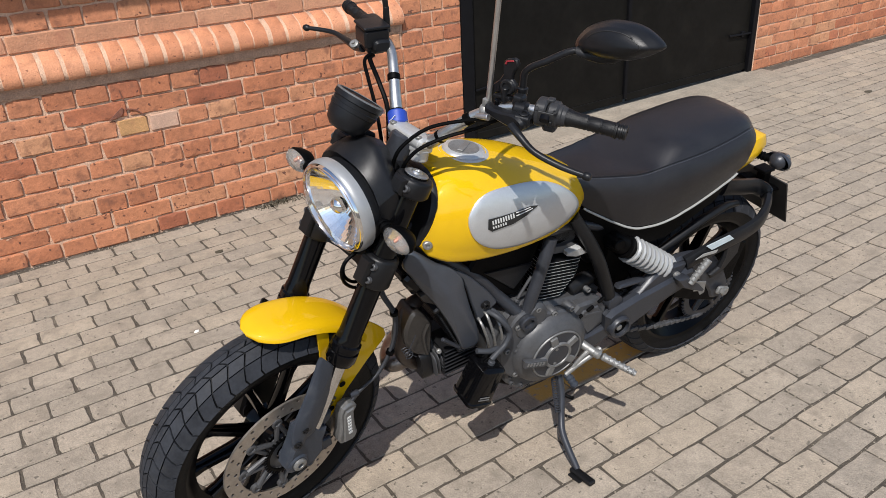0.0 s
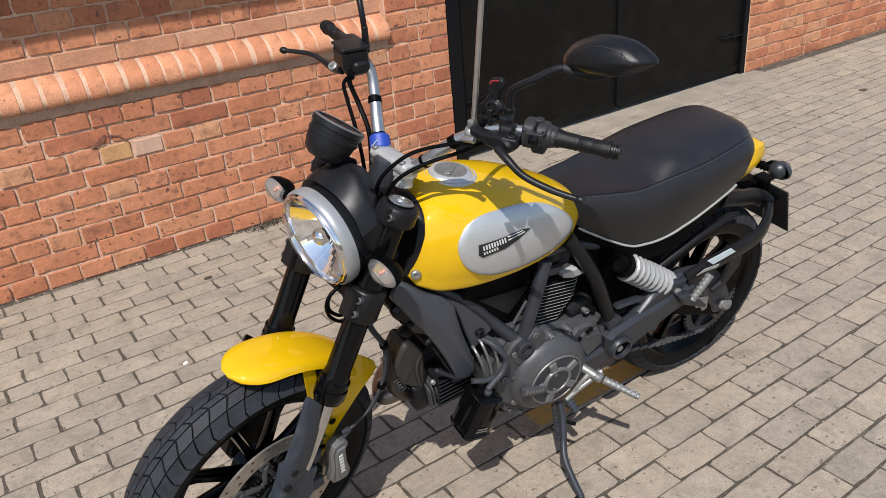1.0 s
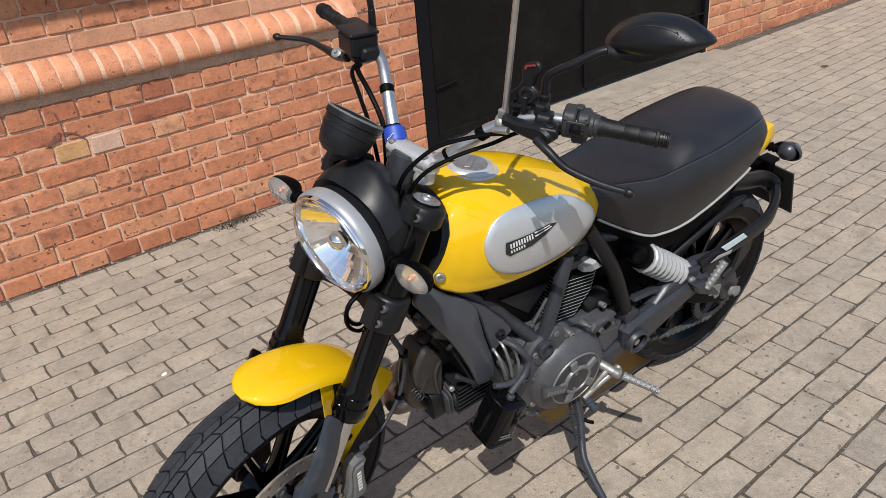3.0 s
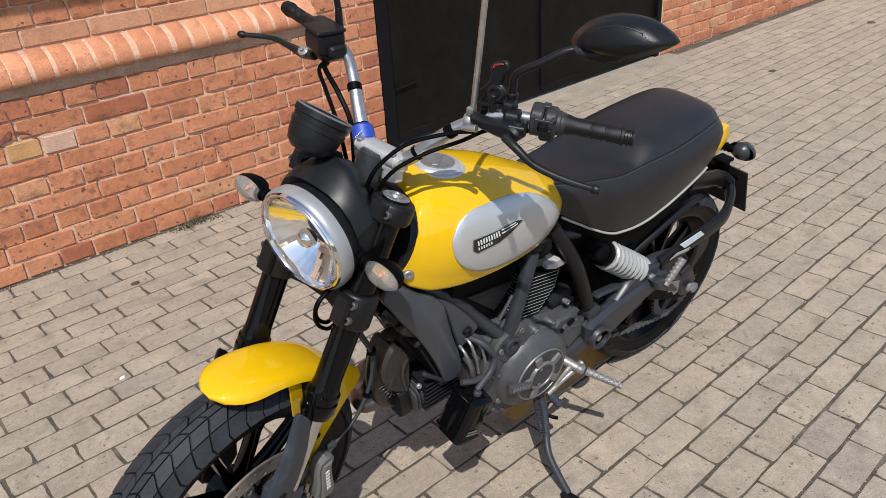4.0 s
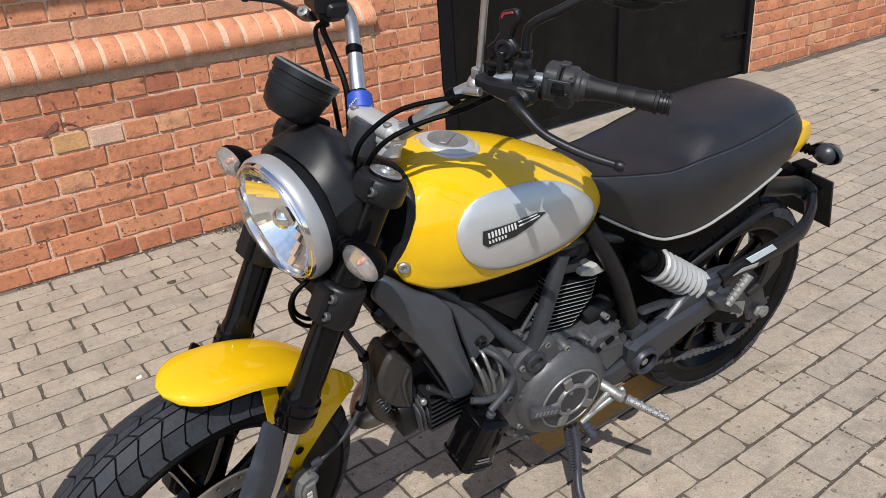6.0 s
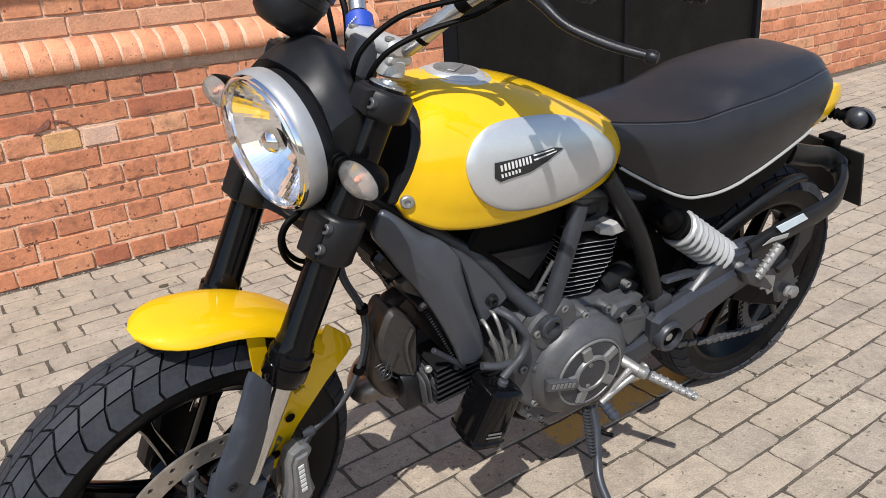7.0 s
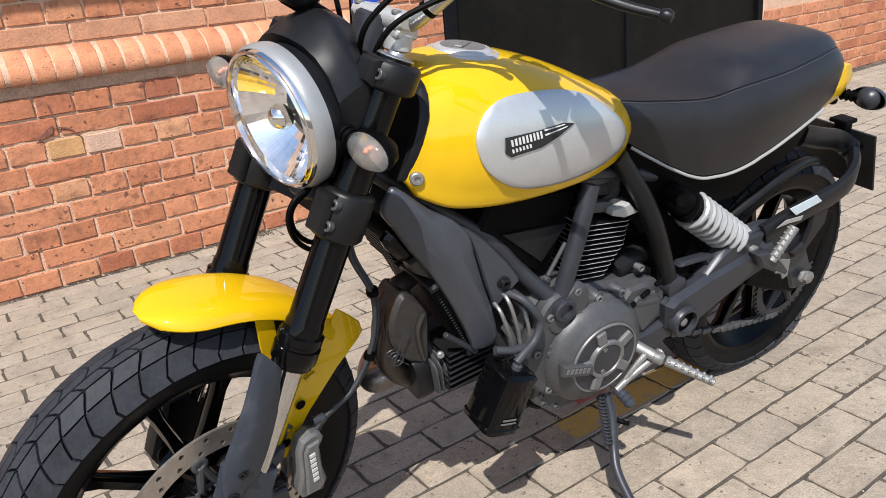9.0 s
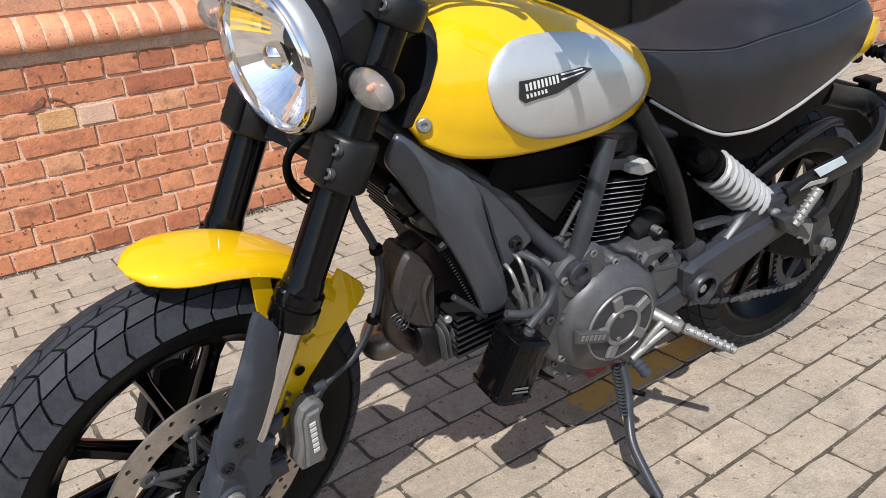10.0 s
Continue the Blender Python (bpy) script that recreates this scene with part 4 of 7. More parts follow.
clutch = part("clutch_perch", pch, SATIN, bar, "black clutch lever perch", BAR_M)
part("pivot_bolt", Geo().lathe((0.964, 0.248, 1.197), (0.1, 0.1, 1), [(0, 0.0105), (0.003, 0.0105), (0.004, 0.009), (0.004, 0.005), (0.001, 0.0045)], 16, False, True), CASTBLACK, clutch, m=BAR_M)
lev = Geo().tube([(0.995, 0.245, 1.180), (1.0, 0.275, 1.170), (0.995, 0.31, 1.150), (0.975, 0.36, 1.135), (0.955, 0.40, 1.128)], [0.009, 0.008, 0.007, 0.007, 0.006], 10)
lev.lathe((0.952, 0.405, 1.127), (-0.3, 0.9, -0.1), [(-0.010, 0.004), (-0.005, 0.0085), (0.002, 0.0095), (0.008, 0.007), (0.0095, 0.002)], 14, True, True)
part("clutch_lever", lev, SATIN, clutch, "black clutch lever with a ball end", BAR_M)
part("cable_adjuster", Geo().rod((0.995, 0.185, 1.172), (1.0, 0.156, 1.164), 0.0072, 0.0060), ALU, clutch, "bright cable adjuster", BAR_M)
ARM = Matrix.Translation((0.945, 0, 0)) @ Matrix.Rotation(radians(90), 4, "Z")
rd = Geo().slab([(0.170, 1.270), (0.172, 1.279), (0.178, 1.286), (0.197, 1.294), (0.204, 1.292), (0.208, 1.284), (0.207, 1.277), (0.199, 1.266), (0.195, 1.247), (0.206, 1.240), (0.208, 1.231), (0.200, 1.217), (0.180, 1.208), (0.169, 1.213), (0.164, 1.222), (0.166, 1.208), (0.153, 1.200), (0.148, 1.210), (0.148, 1.220), (0.163, 1.235), (0.172, 1.251)], -0.005, 0.005, 0.0025, ARM)
rd.lathe((0.948, 0.188, 1.229), (1, 0.2, 0.1), [(-0.010, 0.010), (-0.004, 0.0165), (0.006, 0.0165), (0.009, 0.014), (0.009, 0.010), (0.006, 0.009)], 20, True, True)
rd.rod((0.957, 0.188, 1.229), (0.955, 0.186, 1.196), 0.0065)
rd.box((0.950, 0.178, 1.203), (0.018, 0.046, 0.008), 0.002, (14, 0, 0))
rdo = part("clamp_arm", rd, SATIN, clutch, "black clamp arm with a red inlay", BAR_M)
part("red_tip", Geo().slab([(0.1755, 1.276), (0.179, 1.283), (0.196, 1.290), (0.1985, 1.2875), (0.182, 1.2805), (0.179, 1.2735)], -0.0062, -0.004, 0.0006, ARM), RED, rdo, "dull red inlay", BAR_M)
part("arm_knob", Geo().lathe((0.958, 0.172, 1.176), (0.15, 0.1, 1), [(-0.006, 0.008), (-0.004, 0.010), (0.006, 0.010), (0.012, 0.007), (0.022, 0.0065), (0.023, 0.004)], 16, True, True), BLACKGLOSS, rdo, "glossy black knob", BAR_M)
mir = Geo().tube([(0.926, 0.205, 1.196), (0.926, 0.205, 1.240), (0.9265, 0.208, 1.262), (0.923, 0.222, 1.279), (0.914, 0.245, 1.296), (0.897, 0.270, 1.317), (0.886, 0.285, 1.326), (0.876, 0.300, 1.328)], 0.0072, 14, 6)
mir.lathe((0.926, 0.205, 1.196), (0, 0, 1), [(0, 0.010), (0.018, 0.0095), (0.020, 0.0110), (0.031, 0.0110), (0.033, 0.0075)], 18, True, False)
stem = part("mirror_stem", mir, SATIN, bar, "black mirror stem", BAR_M)


def mirror_shell(c, sg):
    gg = Geo()
    ol = smooth_line([(-0.090, -0.034), (-0.086, -0.014), (-0.068, 0.012), (-0.035, 0.033), (-0.005, 0.042), (0.025, 0.045), (0.052, 0.040), (0.080, 0.026), (0.074, 0.012), (0.034, -0.020), (-0.015, -0.036), (-0.060, -0.042), (-0.080, -0.042)], 4)
    if sg < 0:
        ol = [(-a, b) for a, b in ol][::-1]
    rings = []
    for h, s in ((-0.010, 0.955), (-0.004, 1.0), (0.006, 0.985), (0.016, 0.92), (0.026, 0.80), (0.0285, 0.78), (0.036, 0.60), (0.042, 0.36), (0.044, 0.08)):
        rings.append([vec(h, p[0] * s, p[1] * s) for p in ol])
    gg.rings(rings)
    mm = Matrix.Translation(c) @ Matrix.Rotation(radians(6 * sg), 4, "Z") @ Matrix.Rotation(radians(-6), 4, "Y") @ Matrix.Rotation(radians(-3), 4, "X")
    return gg, mm, ol


gg, mm, ol = mirror_shell(vec(0.845, 0.358, 1.358), 1)
part("mirror_shell", gg, SATIN, stem, "black teardrop mirror shell", BAR_M @ mm)
neck = []
for p, a, b in (((0.882, 0.291, 1.328), 0.0085, 0.0085), ((0.880, 0.294, 1.328), 0.0125, 0.0125), ((0.870, 0.306, 1.324), 0.0140, 0.0135), ((0.856, 0.325, 1.322), 0.0165, 0.0120), ((0.846, 0.344, 1.330), 0.0190, 0.0115), ((0.838, 0.362, 1.342), 0.0160, 0.0090)):
    neck.append([vec(p[0] + b * math.cos(q), p[1] - 0.4 * a * math.sin(q), p[2] + 0.8 * a * math.sin(q)) for q in [k * math.pi / 8 for k in range(16)]])
part("mirror_neck", Geo().rings(neck), SATIN, stem, "tapered neck under the mirror", BAR_M)
# thin black bead on the shell, drawn for the shade along its crease
seam_line = [vec(0.0345, 0.64 * p[0], 0.64 * p[1]) for p in ol if p[1] > -0.012]
seam_line.sort(key=lambda q: q.y)
part("mirror_seam", Geo().tube(seam_line, 0.0011, 6, 2), BADGE, stem, "dark line drawn for the shade of a moulded crease", BAR_M @ mm)
glass_face = Geo().rings([[vec(-0.0102 - t, p[0] * s, p[1] * s) for p in ol] for t, s in ((0, 0.93), (0.001, 0.92))])
part("mirror_glass", glass_face, CHROME, stem, "mirror glass", BAR_M @ mm)
# bare steel rod clamped to the bar
rodp = Geo().rod((0.965, 0.152, 1.165), (0.955, 0.165, 1.78), 0.0055, 0.005, 12)
rodo = part("upright_rod", rodp, ALU, bar, "bare steel rod clamped upright to the handlebar", BAR_M)
part("rod_clamp", Geo().lathe((0.967, 0.140, 1.160), (-0.25, 0.95, 0.15), [(0, 0.015), (0.003, 0.017), (0.012, 0.017), (0.015, 0.015)], 16, True, True).box((0.966, 0.150, 1.183), (0.018, 0.014, 0.02), 0.003), CAST, rodo, "cast rod clamp", BAR_M)

# right controls
sw = Geo().box((0.920, -0.283, 1.192), (0.050, 0.045, 0.052), 0.006, (0, 0, -12), 0.016)
part("switchgear", sw, SATIN, bar, m=BAR_M)
mc = Geo().box((0.965, -0.21, 1.190), (0.040, 0.075, 0.030), 0.005, (0, 0, -14), 0.010)
mst = part("brake_perch", mc, SATIN, bar, "black brake lever perch", BAR_M)
part("fluid_reservoir", Geo().box((0.972, -0.215, 1.206), (0.060, 0.058, 0.044), 0.004, (0, 0, -14), 0.008).box((0.970, -0.214, 1.180), (0.046, 0.048, 0.030), 0.006, (0, 0, -14), 0.010).box((0.972, -0.215, 1.232), (0.064, 0.062, 0.008), 0.002, (0, 0, -14), 0.008), SATIN, mst, "black square brake fluid reservoir", BAR_M)
lev = Geo().tube([(0.985, -0.235, 1.168), (0.968, -0.29, 1.150), (0.956, -0.35, 1.145), (0.957, -0.40, 1.146), (0.985, -0.458, 1.143)], [0.010, 0.011, 0.0075, 0.006, 0.0055], 10)
lev.lathe((0.988, -0.462, 1.1428), (0.35, -0.9, 0), [(-0.010, 0.004), (-0.005, 0.008), (0.002, 0.009), (0.008, 0.006)], 14, True, True)
part("brake_lever", lev, SATIN, mst, "black brake lever with a ball end", BAR_M)
part("lever_adjuster", Geo().lathe((0.984, -0.268, 1.166), (0.6, 0.1, 0.8), [(-0.006, 0.009), (-0.004, 0.0115), (0.004, 0.0115), (0.006, 0.009), (0.006, 0.004), (0.010, 0.004)], 18, True, True), CAST, mst, "bare metal span adjuster", BAR_M)
mir = Geo().rod((0.925, -0.222, 1.20), (0.925, -0.224, 1.262), 0.009, 0.007).tube([(0.925, -0.224, 1.255), (0.925, -0.232, 1.30), (0.90, -0.28, 1.36), (0.86, -0.345, 1.385)], 0.0065, 10)
stem2 = part("mirror_stem", mir, SATIN, bar, m=BAR_M)
gg, mm, ol = mirror_shell(vec(0.855, -0.435, 1.40), -1)
part("mirror_shell", gg, SATIN, stem2, m=BAR_M @ mm)
part("blue_band", Geo().rod((1.0315, -0.050, 1.058), (1.018, -0.072, 1.081), 0.0225, 0.0215, 20), BLUE, bar, "blue cable band with pale print", BAR_M)
for k in range(5):
    part("band_print", Geo().box((1.040 + 0.0022 * k, -0.0505 - 0.0016 * k, 1.0835 - 0.0032 * k), (0.003, 0.002, 0.008), 0.0005, (0, 35, 30)), BADGEWHITE, bar, m=BAR_M)

# cables
cab = [
    [(0.980, -0.205, 1.150), (1.000, -0.190, 1.150), (1.022, -0.130, 1.128), (1.032, -0.086, 1.086), (1.044, -0.064, 1.032), (1.062, -0.040, 0.975), (1.080, -0.01, 0.945)],
    [(0.985, -0.200, 1.160), (1.015, -0.190, 1.152), (1.036, -0.150, 1.131), (1.050, -0.105, 1.084), (1.062, -0.070, 1.030), (1.075, -0.040, 0.975), (1.095, 0.0, 0.945)],
    [(0.992, 0.178, 1.172), (1.012, 0.140, 1.158), (1.062, 0.088, 1.130), (1.103, 0.062, 1.090), (1.122, 0.052, 1.050), (1.118, 0.04, 0.98)],
    [(0.922, 0.268, 1.186), (0.955, 0.190, 1.168), (0.985, 0.145, 1.132), (1.040, 0.105, 1.105), (1.086, 0.075, 1.070), (1.108, 0.060, 1.020), (1.10, 0.05, 0.96)],
    [(1.18, 0.045, 0.875), (1.226, 0.06, 0.848), (1.254, 0.062, 0.835), (1.266, 0.062, 0.807), (1.256, 0.060, 0.767), (1.222, 0.055, 0.731), (1.18, 0.045, 0.735)],
    [(1.18, 0.035, 0.865), (1.222, 0.050, 0.838), (1.248, 0.052, 0.822), (1.256, 0.052, 0.80), (1.246, 0.050, 0.768), (1.216, 0.045, 0.738), (1.18, 0.035, 0.745)],
]
for k, c in enumerate(cab):
    part("cable", Geo().tube(c, 0.0055 if k == 0 else 0.0042, 8, 7), MATTE, bike, "black control cable", FORK)

# brake line and sensor wire down to the caliper, held by two clips
LINE = [(1.150, 0.060, 0.86), (1.182, 0.085, 0.79), (1.186, 0.100, 0.728), (1.150, 0.101, 0.641), (1.143, 0.101, 0.572), (1.158, 0.101, 0.504), (1.193, 0.101, 0.448), (1.236, 0.103, 0.430), (1.262, 0.105, 0.420), (1.278, 0.106, 0.402)]
for off in (vec(0.0045, 0.002, 0.002), vec(-0.0045, -0.002, -0.003)):
    part("brake_line", Geo().tube([Vector(p) + off for p in LINE], 0.0040, 10, 6), HOSE, bike, "dark grey brake line", FORK)
for p, d in (((1.150, 0.101, 0.641), (0.12, 0, 1)), ((1.158, 0.101, 0.504), (-0.35, 0, 1))):
    part("line_clip", Geo().lathe(p, d, [(-0.007, 0.0085), (-0.006, 0.0100), (0.006, 0.0100), (0.007, 0.0085)], 14, True, True), MATTE, bike, "black line clip", FORK)

# indicators


def indicator(p, out, m, label, shade):
    st = Geo().rod(p, Vector(p) + out * 0.045, 0.010, 0.012)
    for k in range(3):
        st.rod(Vector(p) + out * (0.006 + 0.011 * k), Vector(p) + out * (0.012 + 0.011 * k), 0.0145)
    ob = part("indicator", st, MATTE, bike, label, m)
    c = Vector(p) + out * 0.065
    shell = Geo().lathe(c, vec(-1, 0, 0), [(-0.002, 0.026), (0.006, 0.027), (0.02, 0.022), (0.032, 0.012), (0.036, 0.002)], 24, False, True)
    shell.v = [vec(q.x, c.y + (q.y - c.y) * 1.5, q.z) for q in shell.v]
    part("lamp_body", shell, shade, ob, "black lamp body", m)
    return ob, c


for sg in (1, -1):
    ob, c = indicator((1.196, (0.105 if sg > 0 else 0.122) * sg, 0.948), vec(0.12, sg, -0.05).normalized(), FORK, "black stalk indicator with a clear lens", MATTE)
    ln = Geo().lathe(c, vec(1, 0, 0), [(-0.001, 0.0255), (0.004, 0.026), (0.013, 0.021), (0.019, 0.012), (0.021, 0.001)], 24, True, True)
    ln.v = [vec(q.x, c.y + (q.y - c.y) * 1.5, q.z) for q in ln.v]
    dish = Geo().lathe(c - vec(0.0015, 0, 0), vec(1, 0, 0), [(0.001, 0.0245), (-0.006, 0.018), (-0.010, 0.008), (-0.011, 0.001)], 18, False, True)
    dish.v = [vec(q.x, c.y + (q.y - c.y) * 1.5, q.z) for q in dish.v]
    part("dish", dish, DISH, ob, "faceted silver dish", m=FORK)
    lo = part("lens", ln, LENS, ob, "clear ribbed lens", FORK)
    lo.visible_shadow = False
    part("bulb", Geo().lathe(c, vec(1, 0, 0), [(-0.008, 0.002), (0.001, 0.0042), (0.004, 0.0035), (0.006, 0.001)], 14, True, True), ORANGE, ob, "amber bulb", FORK)
ob, c = indicator((-0.095, 0.065, 0.765), vec(-0.15, 1, 0.05).normalized(), None, "dark grey rear stalk indicator", FRAME)
ob2, c2 = indicator((-0.095, -0.065, 0.765), vec(-0.15, -1, 0.05).normalized(), None, "dark grey rear stalk indicator", FRAME)
for oo, cc in ((ob, c), (ob2, c2)):
    ln = Geo().lathe(cc, vec(-1, 0, 0), [(0.02, 0.024), (0.034, 0.020), (0.040, 0.002)], 20, False, True)
    part("lens", ln, LENS, oo)
    part("lamp_front", Geo().lathe(cc, vec(1, 0, 0), [(0, 0.027), (0.012, 0.022), (0.020, 0.010), (0.022, 0.001)], 20, False, True), FRAME, oo)

# tank: x, half width, top, bottom, slant
TANK = [(1.030, 0.112, 0.985, 0.836, -0.46), (1.005, 0.122, 1.000, 0.808, -0.42), (0.96, 0.136, 1.004, 0.781, -0.30), (0.90, 0.147, 1.000, 0.769, -0.2), (0.83, 0.151, 0.988, 0.765, -0.12),
        (0.76, 0.147, 0.967, 0.764, -0.08), (0.70, 0.136, 0.942, 0.764, -0.05), (0.64, 0.117, 0.912, 0.768, -0.03), (0.60, 0.098, 0.890, 0.776, 0.0), (0.575, 0.080, 0.872, 0.787, 0.0)]
HALF = [(0, 1), (0.2, 0.994), (0.4, 0.968), (0.58, 0.92), (0.73, 0.85), (0.85, 0.75), (0.93, 0.64), (0.98, 0.52), (1.0, 0.40), (0.995, 0.28), (0.97, 0.17), (0.93, 0.09), (0.93, 0.03), (0.90, 0.0), (0.80, -0.01), (0.6, 0.04), (0.3, 0.08)]


def tank_ring(x):
    w, zt, zb, k = (lerp_rows(TANK, x, c) for c in (1, 2, 3, 4))
    left = []
    for a, s in HALF:
        z = zb + (zt - zb) * s
        left.append(vec(x + k * (z - 0.9), a * w, z))
    return left + [vec(p.x, -p.y, p.z) for p in left[:0:-1]] + []


xs = [1.030 - (1.030 - 0.575) * k / 36 for k in range(37)]
tg = Geo().rings([tank_ring(x)[::-1] for x in xs])
tank = part("fuel_tank", tg, YELLOW, bike, "glossy yellow teardrop fuel tank", sharp=50)
nose_ring = tank_ring(1.030)
mid = sum(nose_ring, vec(0, 0, 0)) / len(nose_ring)
part("front_panel", Geo().rings([[mid.lerp(p, s) + vec(d, 0, 0) for p in nose_ring] for s, d in ((0.80, 0.016), (0.95, 0.014), (0.985, 0.008), (0.985, -0.004))]), SATIN, tank, "dark grey panel in front of the tank")
tank_tree = BVHTree.FromPolygons([tuple(p) for p in tg.v], tg.f)


def on_tank(x, z, lift=0.0):
    hit, nrm, _, _ = tank_tree.ray_cast(vec(x, 0.6, z), vec(0, -1, 0))
    if hit is None:
        hit, nrm, _, _ = tank_tree.find_nearest(vec(x, 0.16, z))
    return hit + (nrm if nrm.y > 0 else -nrm) * lift


PANEL = smooth_line([(0.955, 0.902), (0.943, 0.844), (0.890, 0.801), (0.806, 0.785), (0.695, 0.790), (0.632, 0.808), (0.626, 0.838), (0.668, 0.885), (0.738, 0.926), (0.822, 0.946), (0.911, 0.945)], 5)
pcx, pcz = 0.80, 0.87
pr = []
for s, lift in ((1.0, -0.001), (1.0, 0.004), (0.985, 0.0055), (0.90, 0.006), (0.75, 0.006), (0.5, 0.006), (0.25, 0.006), (0.04, 0.006)):
    pr.append([on_tank(pcx + (p[0] - pcx) * s, pcz + (p[1] - pcz) * s, lift) for p in PANEL])
pg = Geo().rings(pr, False, True)
pl = part("tank_panel", pg, SILVER, tank, "brushed silver side panel", sharp=50)
part("tank_panel", pg.mirror(), SILVER, tank, sharp=50)


def decal(outline, lift, material, parent, name, split=0.012):
    """A thin sheet laid on the panel."""
    rr = []
    n = len(outline)
    fine = []
    for i in range(n):
        a, b = Vector(outline[i]), Vector(outline[(i + 1) % n])
        k = max(1, int((b - a).length / split))
        fine += [a.lerp(b, j / k) for j in range(k)]
    cx, cz = sum(p.x for p in fine) / len(fine), sum(p.y for p in fine) / len(fine)
    for s, l in ((1.0, lift - 0.0015), (1.0, lift), (0.6, lift), (0.2, lift)):
        rr.append([on_tank(cx + (p.x - cx) * s, cz + (p.y - cz) * s, l) for p in fine])
    return part(name, Geo().rings(rr, False, True), material, parent)


wing = [(0.912, 0.892), (0.914, 0.868), (0.905, 0.861), (0.850, 0.866), (0.778, 0.889), (0.800, 0.895), (0.85, 0.893)]
badge = decal(wing, 0.0085, BADGE, pl, "tank_badge")
tagged(badge, "black wing-shaped badge with white strokes")
for k in range(9):
    x0 = 0.9045 - 0.0066 * k
    z0 = 0.8775 + 0.00045 * k
    decal([(x0, z0 + 0.0105), (x0 - 0.0036, z0 + 0.0106), (x0 - 0.0048, z0 + 0.0003), (x0 - 0.0014, z0)], 0.0092, BADGEWHITE, badge, "badge_stroke", 0.02)
for k in range(6):
    x0 = 0.9035 - 0.0062 * k
    z0 = 0.8665 + 0.0006 * k
    decal([(x0, z0 + 0.0068), (x0 - 0.0034, z0 + 0.0060), (x0 - 0.0042, z0 + 0.0006), (x0 - 0.0010, z0)], 0.0092, BADGEWHITE, badge, "badge_stroke", 0.02)
for o in ([(0.843, 0.8925), (0.800, 0.8930), (0.800, 0.8915), (0.842, 0.8900)], [(0.843, 0.885), (0.795, 0.8885), (0.796, 0.887), (0.842, 0.8825)]):
    decal(o, 0.0092, BADGEWHITE, badge, "badge_stroke", 0.006)
bolt = Geo().lathe((1.046, 0.112, 0.842), (0.35, 1, 0.1), [(-0.004, 0.011), (0.003, 0.011), (0.005, 0.009), (0.005, 0.005), (0.002, 0.004)], 18, False, True)
for bb in (bolt, bolt.mirror()):
    part("tank_bolt", bb, CAST, tank, "round screw at the tank's lower corner")
capg = Geo().lathe((0.887, 0, 0.991), (-0.11, 0, 1), [(-0.004, 0.060), (0.003, 0.060), (0.006, 0.057), (0.006, 0.050), (0.010, 0.047), (0.013, 0.043), (0.013, 0.0)], 44)
fcap = part("filler_cap", capg, CAPMETAL, tank, "round aluminium filler cap")
part("cap_flap", Geo().lathe((0.8856, 0, 1.0035), (-0.11, 0, 1), [(0, 0.036), (0.0025, 0.0355), (0.003, 0.034), (0.0022, 0.031), (0.0022, 0)], 36).box((0.8852, 0, 1.0065), (0.055, 0.014, 0.003), 0.001, (0, -6, 40), 0.002), CAST, fcap)

# seat: x, half width at the seam, crown, seam, skirt's foot
SEATROWS = [(0.625, 0.062, 0.880, 0.878, 0.818), (0.60, 0.078, 0.870, 0.873, 0.800), (0.55, 0.098, 0.857, 0.867, 0.767), (0.48, 0.120, 0.847, 0.861, 0.724), (0.43, 0.138, 0.846, 0.859, 0.702), (0.395, 0.144, 0.856, 0.861, 0.698), (0.36, 0.149, 0.876, 0.867, 0.698), (0.32, 0.154, 0.900, 0.873, 0.705),
            (0.28, 0.157, 0.917, 0.877, 0.718), (0.20, 0.157, 0.927, 0.884, 0.744), (0.10, 0.151, 0.935, 0.898, 0.778), (0.04, 0.140, 0.935, 0.905, 0.800), (0.012, 0.126, 0.930, 0.900, 0.812), (-0.018, 0.098, 0.914, 0.888, 0.826), (-0.040, 0.058, 0.890, 0.868, 0.838)]
SH = [(0, 0), (0.20, 0.01), (0.38, 0.05), (0.53, 0.15), (0.65, 0.36), (0.74, 0.68), (0.79, 1.0)]
srings, edge, seam = [], [], []
for k in range(41):
    x = 0.625 - (0.625 + 0.038) * k / 40
    w, zt, zs, zb = (lerp_rows(SEATROWS, x, c) for c in (1, 2, 3, 4))
    left = [vec(x, a * w, zt - (zt - zs) * s) for a, s in SH]
    seam.append(left[6] + vec(0, 0.0006, 0.0006))
    for t in (0.04, 0.12, 0.24, 0.40, 0.6, 0.8, 0.95, 1.0):
        left.append(vec(x, w * (0.80 + 0.19 * (1 - (1 - min(t / 0.45, 1)) ** 2) - 0.11 * max(0, t - 0.35) ** 1.5), zs - (zs - zb) * t))
    edge.append(left[-1].copy())
    left += [vec(x, w * 0.85, zb + 0.002), vec(x, w * 0.4, zb + 0.02)]
    srings.append((left + [vec(p.x, -p.y, p.z) for p in left[:0:-1]])[::-1])
seat = part("seat", Geo().rings(srings), SEAT, bike, "long black vinyl seat with stitched seams", sharp=50)
sg_ = Geo().tube(seam[2:-2], 0.0011, 6, 2)
thread = Geo()
line = seam[2:-2]
for k in range((len(line) - 1) * 3):
    i, f = divmod(k, 3)
    a, b = line[i].lerp(line[i + 1], f / 3), line[i].lerp(line[i + 1], (f + 0.62) / 3)
    up = vec(0, 0.0035, -0.0035)
    thread.rod(a + up, b + up, 0.0009, seg=5)
part("stitching", thread, STITCH, seat, "pale grey thread along the seam", kind="stuff")
